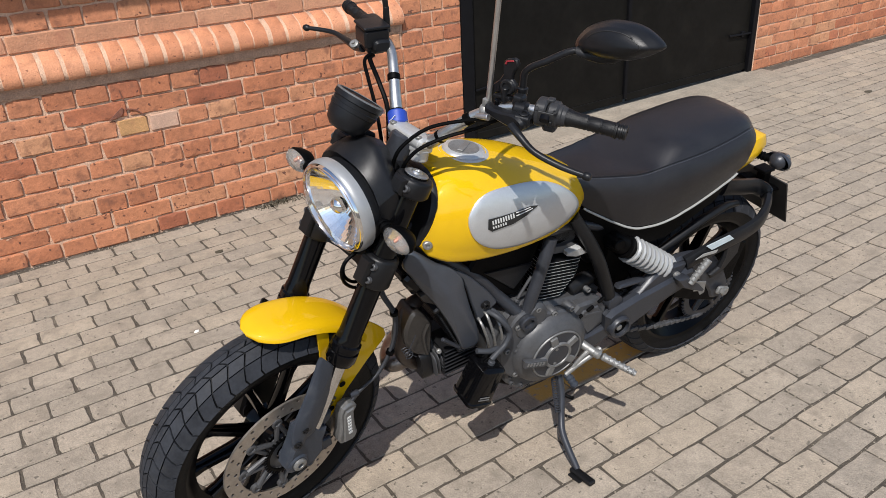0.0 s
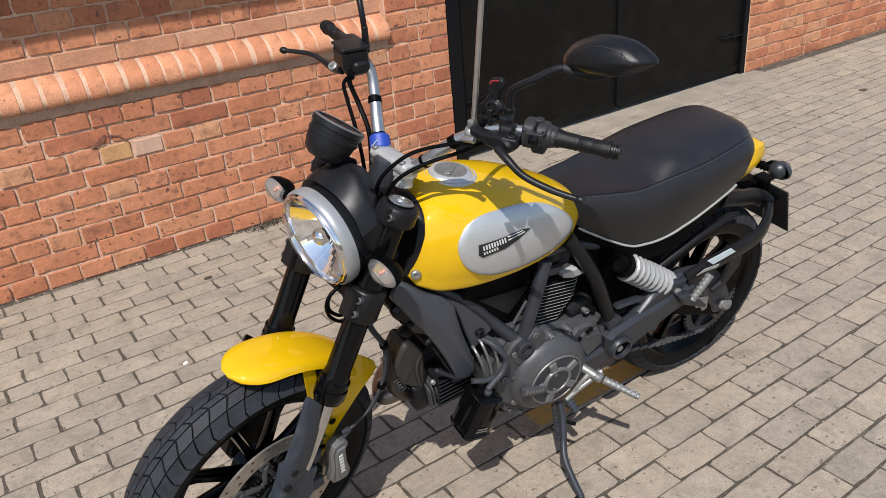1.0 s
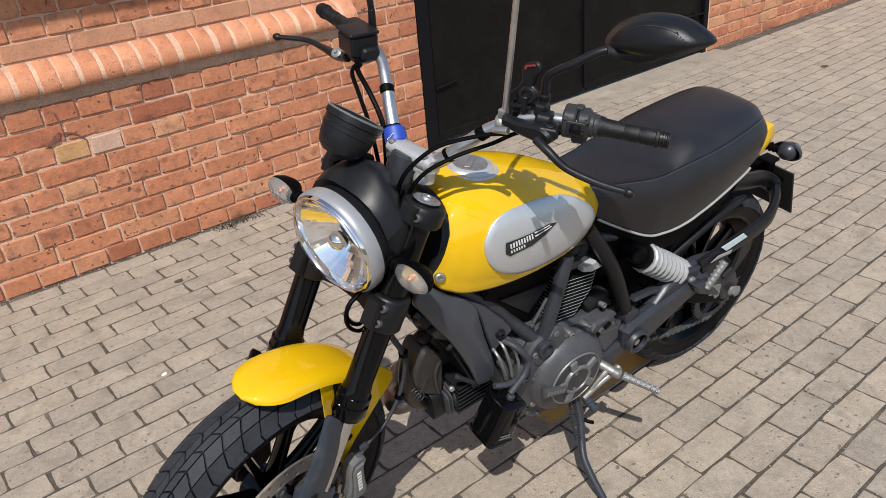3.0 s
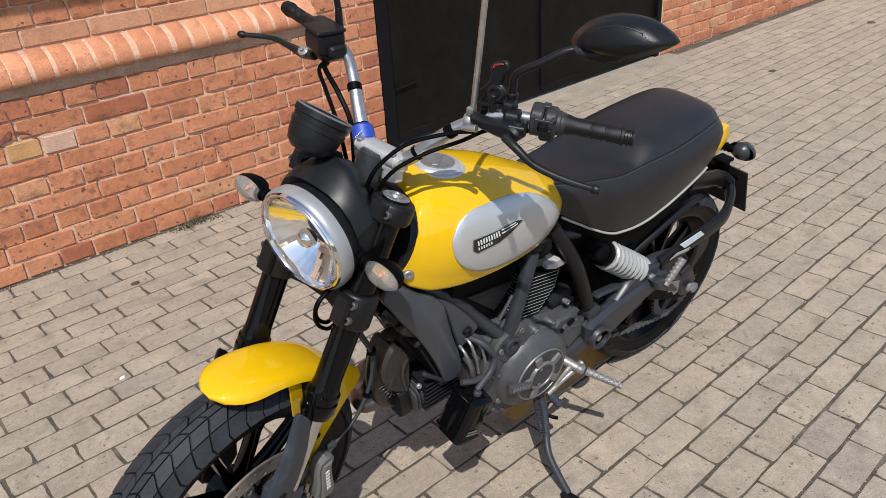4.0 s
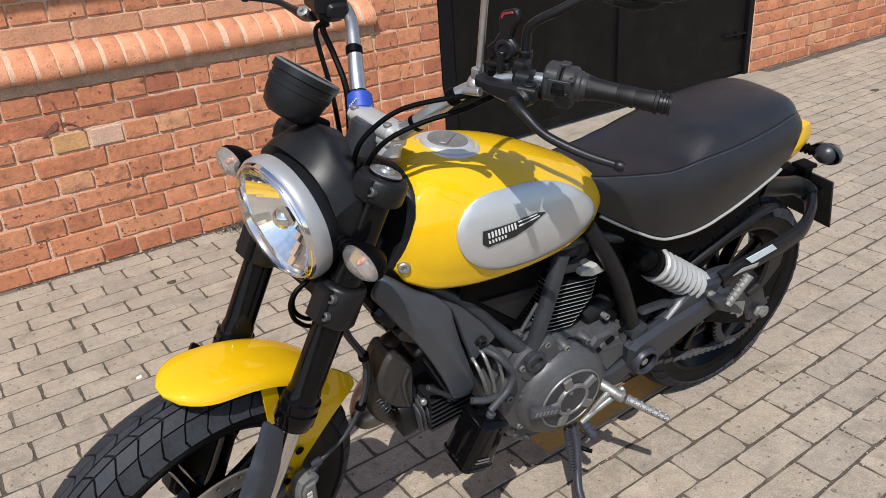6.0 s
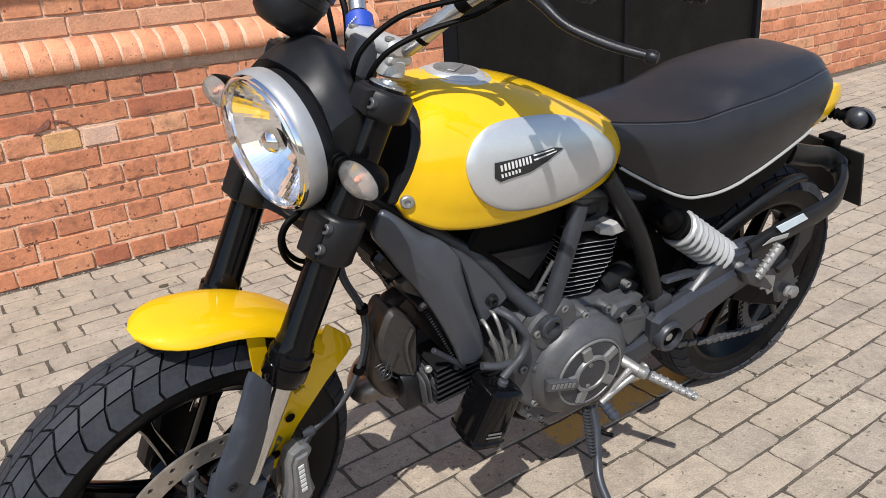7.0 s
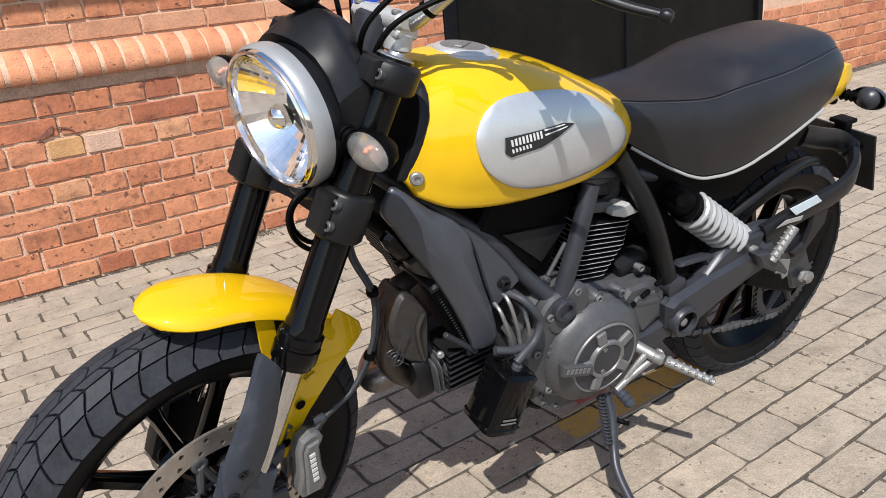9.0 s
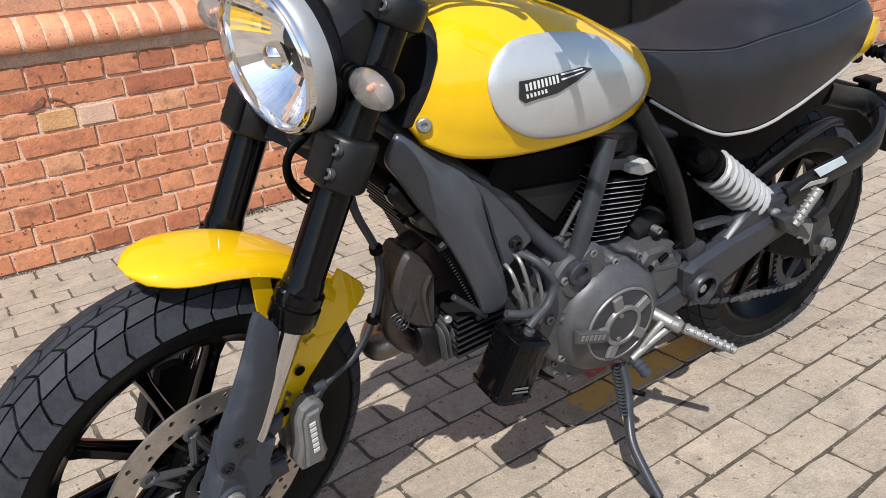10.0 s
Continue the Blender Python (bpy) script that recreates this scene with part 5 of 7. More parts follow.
part("stitching", thread.mirror(), STITCH, seat, kind="stuff")
tr_ = Geo().tube([p + vec(0, 0.001, -0.006) for p in edge[3:34]], 0.0034, 8, 2)
for s_, t_ in ((sg_, tr_), (sg_.mirror(), tr_.mirror())):
    part("seam", s_, SATIN, seat, "stitched seam")
    part("trim_strip", t_, WHITE, seat, "pale trim strip along the seat's foot")
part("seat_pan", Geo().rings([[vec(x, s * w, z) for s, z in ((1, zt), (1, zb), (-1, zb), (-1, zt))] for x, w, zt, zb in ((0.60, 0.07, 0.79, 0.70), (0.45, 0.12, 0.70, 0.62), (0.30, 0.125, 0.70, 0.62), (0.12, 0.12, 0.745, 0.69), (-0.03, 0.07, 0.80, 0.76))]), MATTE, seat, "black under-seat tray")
tl = []
for x, w, zt, zb in ((0.27, 0.124, 0.716, 0.694), (0.16, 0.124, 0.770, 0.716), (0.06, 0.119, 0.808, 0.748), (-0.02, 0.116, 0.850, 0.770), (-0.070, 0.102, 0.848, 0.782), (-0.100, 0.082, 0.836, 0.790), (-0.120, 0.052, 0.824, 0.797), (-0.130, 0.02, 0.814, 0.802)):
    tl.append([vec(x, w * a, zb + (zt - zb) * b) for a, b in ((0.9, 1), (1, 0.6), (0.92, 0.1), (0.6, 0), (-0.6, 0), (-0.92, 0.1), (-1, 0.6), (-0.9, 1))])
tailp = part("tail_cowl", Geo().rings(tl), YELLOW, bike, "yellow tail cowl under the seat")
part("tail_lamp", Geo().box((-0.118, 0, 0.785), (0.03, 0.08, 0.035), 0.006, (0, 0, 0), 0.012), RED, tailp, "red tail lamp")

# frame
fr = part("frame", Geo().rod((1.10, 0, 0.98), (1.17, 0, 0.80), 0.036), FRAME, bike, "dark grey tubular steel trellis frame")
tubes = [([(1.10, 0.040, 0.855), (0.985, 0.070, 0.748), (0.895, 0.085, 0.668), (0.838, 0.091, 0.592), (0.780, 0.128, 0.520)], 0.0165), ([(0.70, 0.115, 0.745), (0.735, 0.125, 0.64), (0.775, 0.13, 0.515)], 0.0165), ([(1.12, 0.04, 0.92), (0.95, 0.07, 0.80), (0.60, 0.08, 0.735)], 0.0135),
         ([(0.620, 0.095, 0.775), (0.550, 0.122, 0.645), (0.482, 0.13, 0.465)], 0.0190), ([(0.62, 0.08, 0.745), (0.40, 0.09, 0.68), (0.10, 0.08, 0.735)], 0.013)]
for line, r in tubes:
    for sg in (1, -1):
        part("frame_tube", Geo().tube([(p[0], p[1] * sg, p[2]) for p in line], r, 14, 6), CASTBLACK if r > 0.018 else FRAME, fr)
for sg in (1, -1):
    part("engine_mount", Geo().lathe((0.775, 0.118 * sg, 0.510), (0, sg, 0), [(0, 0.025), (0.034, 0.025), (0.037, 0.022), (0.037, 0.0155), (0.018, 0.0145), (0.018, 0)], 22, True, False), FRAME, fr)
    part("frame_node", Geo().lathe((0.475, 0.120 * sg, 0.455), (0, sg, 0), [(0, 0.026), (0.03, 0.026), (0.033, 0.02)], 20, True, True), FRAME, fr)

# engine
case = [(0.872, 0.455), (0.866, 0.39), (0.835, 0.325), (0.77, 0.275), (0.69, 0.262), (0.60, 0.275), (0.545, 0.315), (0.515, 0.39), (0.52, 0.455), (0.555, 0.495), (0.62, 0.502), (0.69, 0.515), (0.735, 0.545), (0.775, 0.562), (0.805, 0.55), (0.83, 0.52)]
eng = part("engine", Geo().slab(case, -0.15, 0.115, 0.012), ENGINE, bike, "grey twin-cylinder engine with finned cylinders")
cc = vec(0.692, 0, 0.379)
cov = Geo()
outer = smooth_line([(0.855, 0.44), (0.845, 0.36), (0.80, 0.305), (0.71, 0.268), (0.615, 0.29), (0.575, 0.36), (0.585, 0.435), (0.635, 0.49), (0.70, 0.51), (0.77, 0.545), (0.815, 0.525)], 3)
cov.slab(outer, 0.115, 0.142, 0.006)
cov.lathe((cc.x, 0.140, cc.z), (0, 1, 0), [(0, 0.119), (0.008, 0.1175), (0.018, 0.110), (0.027, 0.0985), (0.032, 0.090), (0.035, 0.0865), (0.036, 0.084)], 64, False, True)
part("lower_case", Geo().slab([(0.782, 0.375), (0.806, 0.357), (0.815, 0.307), (0.813, 0.276), (0.772, 0.238), (0.72, 0.234), (0.64, 0.250), (0.64, 0.32)], 0.06, 0.126, 0.006), ENGINE, eng, "grey lower engine case")
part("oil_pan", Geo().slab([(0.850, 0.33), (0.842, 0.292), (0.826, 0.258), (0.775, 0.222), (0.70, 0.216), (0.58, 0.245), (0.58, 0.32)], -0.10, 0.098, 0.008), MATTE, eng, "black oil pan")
for x, z in ((0.803, 0.300), (0.797, 0.272), (0.762, 0.250)):
    part("case_bolt", Geo().lathe((x, 0.124, z), (0, 1, 0), [(0, 0.007), (0.007, 0.007), (0.008, 0.006), (0.008, 0.0035), (0.004, 0.003)], 12, False, True), ENGINE, eng)
cover = part("alternator_cover", cov, ENGINE, eng, "round grey alternator cover")
part("cover_recess", Geo().lathe((cc.x, 0.174, cc.z), (0, 1, 0), [(0, 0.076), (0.004, 0.075), (0.004, 0.0)], 48), FRAME, cover, "dark recessed face")
part("cover_ring", Geo().lathe((cc.x, 0.174, cc.z), (0, 1, 0), [(0, 0.0815), (0.0045, 0.0805), (0.0055, 0.0795), (0.0055, 0.0765), (0.003, 0.0755)], 64), ENGINE_LT, cover, "machined ring")
part("cover_ring", Geo().lathe((cc.x, 0.175, cc.z), (0, 1, 0), [(0, 0.044), (0.009, 0.043), (0.010, 0.042), (0.010, 0.036), (0.006, 0.034)], 40), ENGINE_LT, cover)
part("cover_hub", Geo().lathe((cc.x, 0.175, cc.z), (0, 1, 0), [(0, 0.036), (0.007, 0.035), (0.008, 0.030), (0.008, 0.0)], 36), FRAME, cover, "dark grey hub plate")
for k in range(5):
    a = radians(2 + 72 * k)
    d = vec(math.cos(a), 0, math.sin(a))
    part("cover_spoke", Geo().box((cc.x + 0.057 * d.x, 0.180, cc.z + 0.057 * d.z), (0.032, 0.008, 0.022), 0.002, (0, -math.degrees(a), 0)), ENGINE_LT, cover)
    if k in (1, 4):
        part("hub_screw", Geo().lathe((cc.x + 0.028 * d.x, 0.182, cc.z + 0.028 * d.z), (0, 1, 0), [(0, 0.005), (0.003, 0.005), (0.003, 0.002)], 10, False, True), ENGINE_LT, cover)
part("maker_mark", Geo().slab([(0.806, 0.411), (0.806, 0.386), (0.742, 0.362), (0.728, 0.366), (0.730, 0.384), (0.744, 0.390)], 0.172, 0.1885, 0.003), ENGINE, cover, "raised maker bar")
for k in range(6):
    part("mark_stroke", Geo().box((0.745 + 0.0100 * k, 0.1893, 0.3785 + 0.0036 * k), (0.0068, 0.002, 0.012), 0.0005, (0, -19, 0)), ENGINE_LT, cover)
for k in range(9):
    a = k * 2 * math.pi / 9 + 0.3
    p = vec(cc.x + 0.112 * math.cos(a), 0.138, cc.z + 0.108 * math.sin(a))
    part("cover_bolt", Geo().lathe(p, (0, 1, 0), [(-0.01, 0.010), (0.010, 0.009), (0.010, 0.006), (0.006, 0.005)], 12, False, True), ENGINE, cover)
# tapered webs between the flange and the cover, and the flange's screws
for x0, z0, x1, z1 in ((0.736, 0.492, 0.712, 0.458), (0.770, 0.472, 0.743, 0.436), (0.650, 0.487, 0.640, 0.456), (0.800, 0.432, 0.772, 0.412), (0.600, 0.452, 0.618, 0.436)):
    d = vec(x1 - x0, 0, z1 - z0)
    w = vec(-d.z, 0, d.x).normalized() * 0.006
    p0, p1 = vec(x0, 0.141, z0), vec(x1, 0.160, z1)
    base = [p0 + w - vec(0, 0.01, 0), p0 - w - vec(0, 0.01, 0), p1 - w * 0.5 - vec(0, 0.02, 0), p1 + w * 0.5 - vec(0, 0.02, 0)]
    top = [p0 + w * 0.5 + vec(0, 0.006, 0), p0 - w * 0.5 + vec(0, 0.006, 0), p1 - w * 0.3, p1 + w * 0.3]
    part("cover_web", Geo().rings([base, top]), ENGINE, cover)
for x, z in ((0.742, 0.539), (0.686, 0.501), (0.628, 0.494), (0.803, 0.500), (0.832, 0.425), (0.800, 0.322), (0.588, 0.312)):
    part("flange_boss", Geo().lathe((x, 0.118, z), (0, 1, 0), [(0, 0.0135), (0.022, 0.0125), (0.024, 0.011), (0.024, 0.0085)], 16), ENGINE, cover)
    part("flange_screw", Geo().lathe((x, 0.136, z), (0, 1, 0), [(0, 0.0085), (0.010, 0.0085), (0.011, 0.0075), (0.011, 0.0045), (0.005, 0.0042)], 14, False, True), ENGINE_LT, cover)
part("cover_neck", Geo().slab(smooth_line([(0.800, 0.455), (0.815, 0.490), (0.795, 0.518), (0.760, 0.556), (0.728, 0.552), (0.705, 0.515), (0.720, 0.480), (0.760, 0.450)], 3), 0.118, 0.146, 0.010), ENGINE, cover)
# gearbox lid behind the cover
spr = Geo().slab([(0.632, 0.45), (0.60, 0.49), (0.525, 0.487), (0.497, 0.45), (0.497, 0.387), (0.562, 0.345), (0.598, 0.40)], 0.10, 0.140, 0.008)
spr.slab([(0.605, 0.44), (0.585, 0.468), (0.535, 0.468), (0.515, 0.44), (0.515, 0.40), (0.560, 0.37), (0.585, 0.41)], 0.138, 0.146, 0.004)
gb = part("sprocket_cover", spr, ENGINE, eng, "grey sprocket cover")
part("maker_mark", Geo().box((0.553, 0.1465, 0.445), (0.055, 0.002, 0.010), 0.0006, (0, -8, 0)), ENGINE, gb)
for x, z in ((0.618, 0.484), (0.556, 0.517), (0.51, 0.43), (0.676, 0.490), (0.735, 0.530)):
    part("cover_bolt", Geo().lathe((x, 0.115, z), (0, 1, 0), [(-0.02, 0.009), (0.008, 0.008), (0.008, 0.005), (0.004, 0.004)], 12, False, True), ENGINE_LT, eng)
part("starter_rib", Geo().slab([(0.668, 0.494), (0.602, 0.484), (0.531, 0.510), (0.490, 0.478), (0.498, 0.448), (0.576, 0.411), (0.622, 0.44)], 0.04, 0.098, 0.010), ENGINE, eng)
part("starter_motor", Geo().rod((0.600, 0.085, 0.512), (0.520, 0.085, 0.530), 0.024, 0.022, 18), CASTBLACK, eng, "black starter motor")
for k in range(3):
    part("cover_clip", Geo().box((0.600 - 0.036 * k, 0.146, 0.452 + 0.018 * k), (0.024, 0.008, 0.010), 0.002, (0, 28, 0)), MATTE, gb)

# upright cylinder
vax = vec(-0.17, 0, 0.985).normalized()
vside = vec(0.985, 0, 0.17).normalized()
vb = vec(0.657, 0, 0.52)
# matte black core puts the shade between the fins into the colour
cyl = part("rear_cylinder", Geo().rod(vb - vax * 0.03, vb + vax * 0.17, 0.058), MATTE, eng, "upright air-cooled cylinder")


def fin(c, ax, sx, hw, hl, th):
    """A thin cooling plate with rounded corners, square to ax."""
    ol = []
    r = 0.02
    for px, py, a0 in ((hl - r, hw - r, 0), (-hl + r, hw - r, 90), (-hl + r, -hw + r, 180), (hl - r, -hw + r, 270)):
        for k in range(4):
            a = radians(a0 + 30 * k)
            ol.append((px + r * math.cos(a), py + r * math.sin(a)))
    return Geo().rings([[c + sx * x * q + vec(0, y * q, 0) + ax * h for x, y in ol] for h, q in ((-th / 2, 0.985), (-th * 0.3, 1), (th * 0.3, 1), (th / 2, 0.985))])


for k in range(12):
    cutb = max(0, 6 - k) * 0.0058
    hl = 0.066 - cutb / 2
    at = vb + vside * (cutb / 2) + vax * (0.002 + 0.0108 * k)
    part("cooling_fin", fin(at, vax, vside, 0.1034, hl - 0.0006, 0.0032), CASTBLACK, cyl)
    part("fin_edge", fin(at, vax, vside, 0.104, hl, 0.0020), FINEDGE, cyl, "machined fin edge")
hd = Geo()
hd.join(fin(vb + vax * 0.150, vax, vside, 0.090, 0.060, 0.022))
hd.join(fin(vb + vax * 0.185, vax, vside, 0.075, 0.055, 0.05))
part("cylinder_head", hd, ENGINE, cyl)
part("head_fin_corner", Geo().slab([(0.632, 0.668), (0.590, 0.672), (0.565, 0.646), (0.60, 0.642), (0.632, 0.655)], 0.055, 0.108, 0.003), FINEDGE, cyl)
part("belt_cover", Geo().slab([(0.70, 0.72), (0.60, 0.72), (0.60, 0.68), (0.655, 0.665), (0.70, 0.675)], -0.06, 0.075, 0.01), MATTE, cyl)

# forward cylinder
hax = vec(0.985, 0, -0.10).normalized()
hside = vec(0.10, 0, 0.985).normalized()
hb = vec(0.865, 0, 0.418)
cyl2 = part("front_cylinder", Geo().rod(hb - hax * 0.03, hb + hax * 0.17, 0.062), ENGINE, eng, "forward air-cooled cylinder")
for k in range(7):
    part("cooling_fin", Geo().box((0.945, 0, 0.385 + 0.0135 * k), (0.10, 0.205, 0.0048), 0.0015, (0, 6, 0)), CASTBLACK, cyl2)
for k in range(4):
    part("cooling_fin", fin(hb + hax * (0.118 + 0.0095 * k), hax, hside, 0.092, 0.040, 0.0036), ENGINE, cyl2)
hd = Geo()
hd.join(fin(hb + hax * 0.165, hax, hside, 0.075, 0.050, 0.03))
part("cylinder_head", hd, CASTBLACK, cyl2, "dark cylinder head")
hc = [(1.070, 0.596), (1.050, 0.602), (1.014, 0.560), (1.012, 0.50), (1.018, 0.440), (1.050, 0.452), (1.080, 0.490), (1.088, 0.545)]
part("head_cover", Geo().slab(smooth_line(hc, 3), 0.0, 0.072, 0.007), HEADCAST, cyl2, "dusty grey head cover")
part("head_cover_rib", Geo().tube([(1.024, 0.0735, 0.556), (1.038, 0.0745, 0.522), (1.034, 0.0745, 0.478), (1.028, 0.0735, 0.452)], 0.005, 8), HEADCAST, cyl2)
part("head_bolt", Geo().lathe((1.003, 0.086, 0.462), (0.3, 1, 0.2), [(0, 0.007), (0.006, 0.007), (0.008, 0.005)], 12, False, True), CAST, cyl2)

# exhaust
ex = part("exhaust", Geo().tube([(1.04, 0.0, 0.385), (1.085, -0.01, 0.37), (1.075, -0.05, 0.355), (1.04, -0.10, 0.34), (1.0, -0.13, 0.33), (0.93, -0.155, 0.30), (0.75, -0.16, 0.24), (0.55, -0.15, 0.20), (0.30, -0.18, 0.26)], 0.026, 16, 7), PIPE, bike, "heat-stained exhaust header")
part("heat_shield", Geo().tube([(1.015, 0.02, 0.60), (1.045, 0.025, 0.59), (1.070, 0.03, 0.558), (1.080, 0.03, 0.50), (1.074, 0.03, 0.44), (1.045, 0.025, 0.388), (1.005, 0.02, 0.368)], [0.016, 0.020, 0.022, 0.023, 0.023, 0.022, 0.018], 18, 6), BROWNPIPE, ex, "brown burnt header bend")
loop = [vec(1.082 + 0.010 * math.cos(0.9 * k), 0.058 + 0.0012 * k, 0.478 + 0.010 * math.sin(0.9 * k)) for k in range(22)]
part("header_spring", Geo().tube([(1.055, 0.065, 0.445), (1.072, 0.062, 0.462)] + loop + [(1.066, 0.085, 0.545)], 0.0014, 6, 2), FRAME, ex, "thin dark spring")
part("silencer", Geo().rod((0.42, -0.19, 0.25), (0.08, -0.20, 0.34), 0.05, 0.05, 24), MATTE, ex, "black silencer")

# oil cooler and its side shroud
CT = radians(23)
cup, cfw = vec(math.sin(CT), 0, math.cos(CT)), vec(math.cos(CT), 0, -math.sin(CT))
cmid = vec(0.976, 0, 0.548)
oc = part("oil_cooler", Geo().box(cmid - cfw * 0.006, (0.028, 0.215, 0.17), 0.004, (0, 23, 0)), MATTE, bike, "black finned oil cooler")
for k in range(22):
    part("cooling_fin", Geo().box(cmid + cup * (-0.078 + 0.0074 * k) + cfw * 0.010, (0.007, 0.205, 0.0028), 0.0008, (0, 23, 0)), SATIN, oc)
for h in (-0.090, 0.090):
    part("tank_bar", Geo().box(cmid + cup * h, (0.042, 0.225, 0.016), 0.005, (0, 23, 0)), SATIN, oc)
rg = part("regulator", Geo().box((1.05, 0.0, 0.69), (0.022, 0.10, 0.085), 0.004, (0, 23, 0)), MATTE, bike, "ribbed black regulator")
for k in range(7):
    part("cooling_fin", Geo().box(vec(1.05, 0, 0.69) + cup * (-0.036 + 0.012 * k) + cfw * 0.014, (0.012, 0.098, 0.004), 0.001, (0, 23, 0)), SATIN, rg)
plate = Geo().slab(smooth_line([(1.073, 0.748), (1.049, 0.738), (1.033, 0.708), (1.034, 0.678), (1.060, 0.680), (1.076, 0.694), (1.096, 0.728)], 3), 0.066, 0.090, 0.008)
part("splash_plate", plate, BLACKGLOSS, bike, "glossy black splash plate")
part("cooler_bracket", Geo().slab([(1.060, 0.682), (1.043, 0.691), (1.004, 0.647), (1.005, 0.629), (1.054, 0.664)], 0.070, 0.102, 0.003), HEADCAST, bike, "dusty cooler bracket")
part("cooler_bar", Geo().rod((1.005, 0.108, 0.522), (0.944, 0.112, 0.460), 0.0055), FRAME, bike, "grey bar below the cooler")
SHR = smooth_line([(1.078, 0.832), (1.094, 0.822), (1.103, 0.792), (1.088, 0.762), (1.062, 0.712), (1.032, 0.662), (1.004, 0.604), (0.978, 0.540), (0.962, 0.492), (0.958, 0.481), (0.950, 0.4755), (0.924, 0.4755), (0.912, 0.486), (0.910, 0.498), (0.915, 0.538), (0.936, 0.616), (0.950, 0.681), (0.957, 0.715), (0.988, 0.755), (1.024, 0.780)], 3)


def shroud(sg):
    """A thin shell that bulges outwards and curls in along its front edge."""
    cx, cz = 1.003, 0.672

    def at(px, pz, s, y):
        x, z = cx + (px - cx) * s, cz + (pz - cz) * s
        front = max(0.0, x - (0.985 + 0.42 * (z - 0.60)))
        crease = 0.985 + 0.50 * (z - 0.66)
        bulge = 0.012 * (1 - s * s) + 0.010 * math.exp(-((x - crease) / 0.022) ** 2) * (1 - s ** 4)
        return vec(x, (y + 0.055 * (0.675 - z) + bulge - 5.0 * front * front) * sg, z)

    rows = [(0.985, 0.1085), (1.0, 0.1095), (1.0, 0.1145), (0.985, 0.1175), (0.95, 0.1185), (0.88, 0.119), (0.78, 0.119), (0.65, 0.119), (0.5, 0.119), (0.35, 0.119), (0.2, 0.119), (0.06, 0.119)]
    rings = [[at(px, pz, s, y) for px, pz in SHR] for s, y in rows]
    return Geo().rings([r[::-1] for r in rings] if sg > 0 else rings)


for sg in (1, -1):
    part("cooler_shroud", shroud(sg), SHROUD, bike, "dark slate plastic side shroud", sharp=50)
part("shroud_panel", Geo().slab([(1.000, 0.762), (0.955, 0.726), (0.922, 0.691), (0.876, 0.632), (0.851, 0.593), (0.848, 0.582), (0.878, 0.558), (0.903, 0.537), (0.908, 0.562), (0.924, 0.612), (0.938, 0.664), (0.952, 0.702), (0.985, 0.725)], 0.098, 0.1090, 0.003), SHROUD, bike, "dark slate plastic panel behind the shroud")
# black plate added behind the slit to give it its shade
part("shroud_backing", Geo().slab([(0.900, 0.545), (0.935, 0.520), (0.985, 0.640), (0.995, 0.720), (0.950, 0.715), (0.925, 0.640)], 0.070, 0.084, 0.003), MATTE, bike, "black plate added to darken the gap behind the shroud")
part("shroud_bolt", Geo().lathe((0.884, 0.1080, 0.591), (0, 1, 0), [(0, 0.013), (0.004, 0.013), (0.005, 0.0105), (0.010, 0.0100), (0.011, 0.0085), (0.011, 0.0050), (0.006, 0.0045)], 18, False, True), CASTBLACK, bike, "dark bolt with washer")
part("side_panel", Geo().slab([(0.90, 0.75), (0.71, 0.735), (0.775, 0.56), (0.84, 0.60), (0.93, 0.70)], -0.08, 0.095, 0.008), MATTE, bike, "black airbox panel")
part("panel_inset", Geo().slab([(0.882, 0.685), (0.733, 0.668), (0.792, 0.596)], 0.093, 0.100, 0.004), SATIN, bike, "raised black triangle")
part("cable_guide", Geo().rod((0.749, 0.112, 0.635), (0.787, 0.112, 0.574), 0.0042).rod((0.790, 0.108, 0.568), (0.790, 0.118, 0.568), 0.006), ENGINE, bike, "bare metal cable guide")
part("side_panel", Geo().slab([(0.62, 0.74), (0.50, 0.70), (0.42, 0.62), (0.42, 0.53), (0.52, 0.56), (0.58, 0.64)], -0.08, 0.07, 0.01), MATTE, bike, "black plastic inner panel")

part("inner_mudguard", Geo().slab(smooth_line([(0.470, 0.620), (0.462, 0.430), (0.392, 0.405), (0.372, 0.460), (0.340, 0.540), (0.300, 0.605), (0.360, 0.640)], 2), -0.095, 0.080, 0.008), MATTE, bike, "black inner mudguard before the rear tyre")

# charcoal canister with its hoses
cm = CAN_M
cg = Geo()
ol = [(sx * (0.036 - 0.012 + 0.012 * math.cos(a)), sy * (0.040 - 0.012 + 0.012 * math.sin(a))) for sx, sy, a in [(1, 1, 0), (1, 1, 0.8), (1, 1, 1.57), (-1, 1, 1.57), (-1, 1, 0.8), (-1, 1, 0), (-1, -1, 0), (-1, -1, 0.8), (-1, -1, 1.57), (1, -1, 1.57), (1, -1, 0.8), (1, -1, 0)]]
for prof in ([(-0.066, 0.90), (-0.064, 1.06), (-0.055, 1.08), (-0.052, 1.0), (0.046, 0.94), (0.048, 0.99), (0.057, 0.99), (0.061, 0.90), (0.064, 0.4)],):
    cg.rings([[vec(x * s, y * s, h) for x, y in ol] for h, s in prof])
can = part("charcoal_canister", cg, BLACKGLOSS, bike, "glossy black charcoal canister", cm)
part("canister_print", Geo().box((0.0, 0.0415, -0.030), (0.03, 0.002, 0.004), 0.0004).box((0.0, 0.0418, -0.038), (0.034, 0.002, 0.003), 0.0004), ENGINE_LT, can, m=cm)
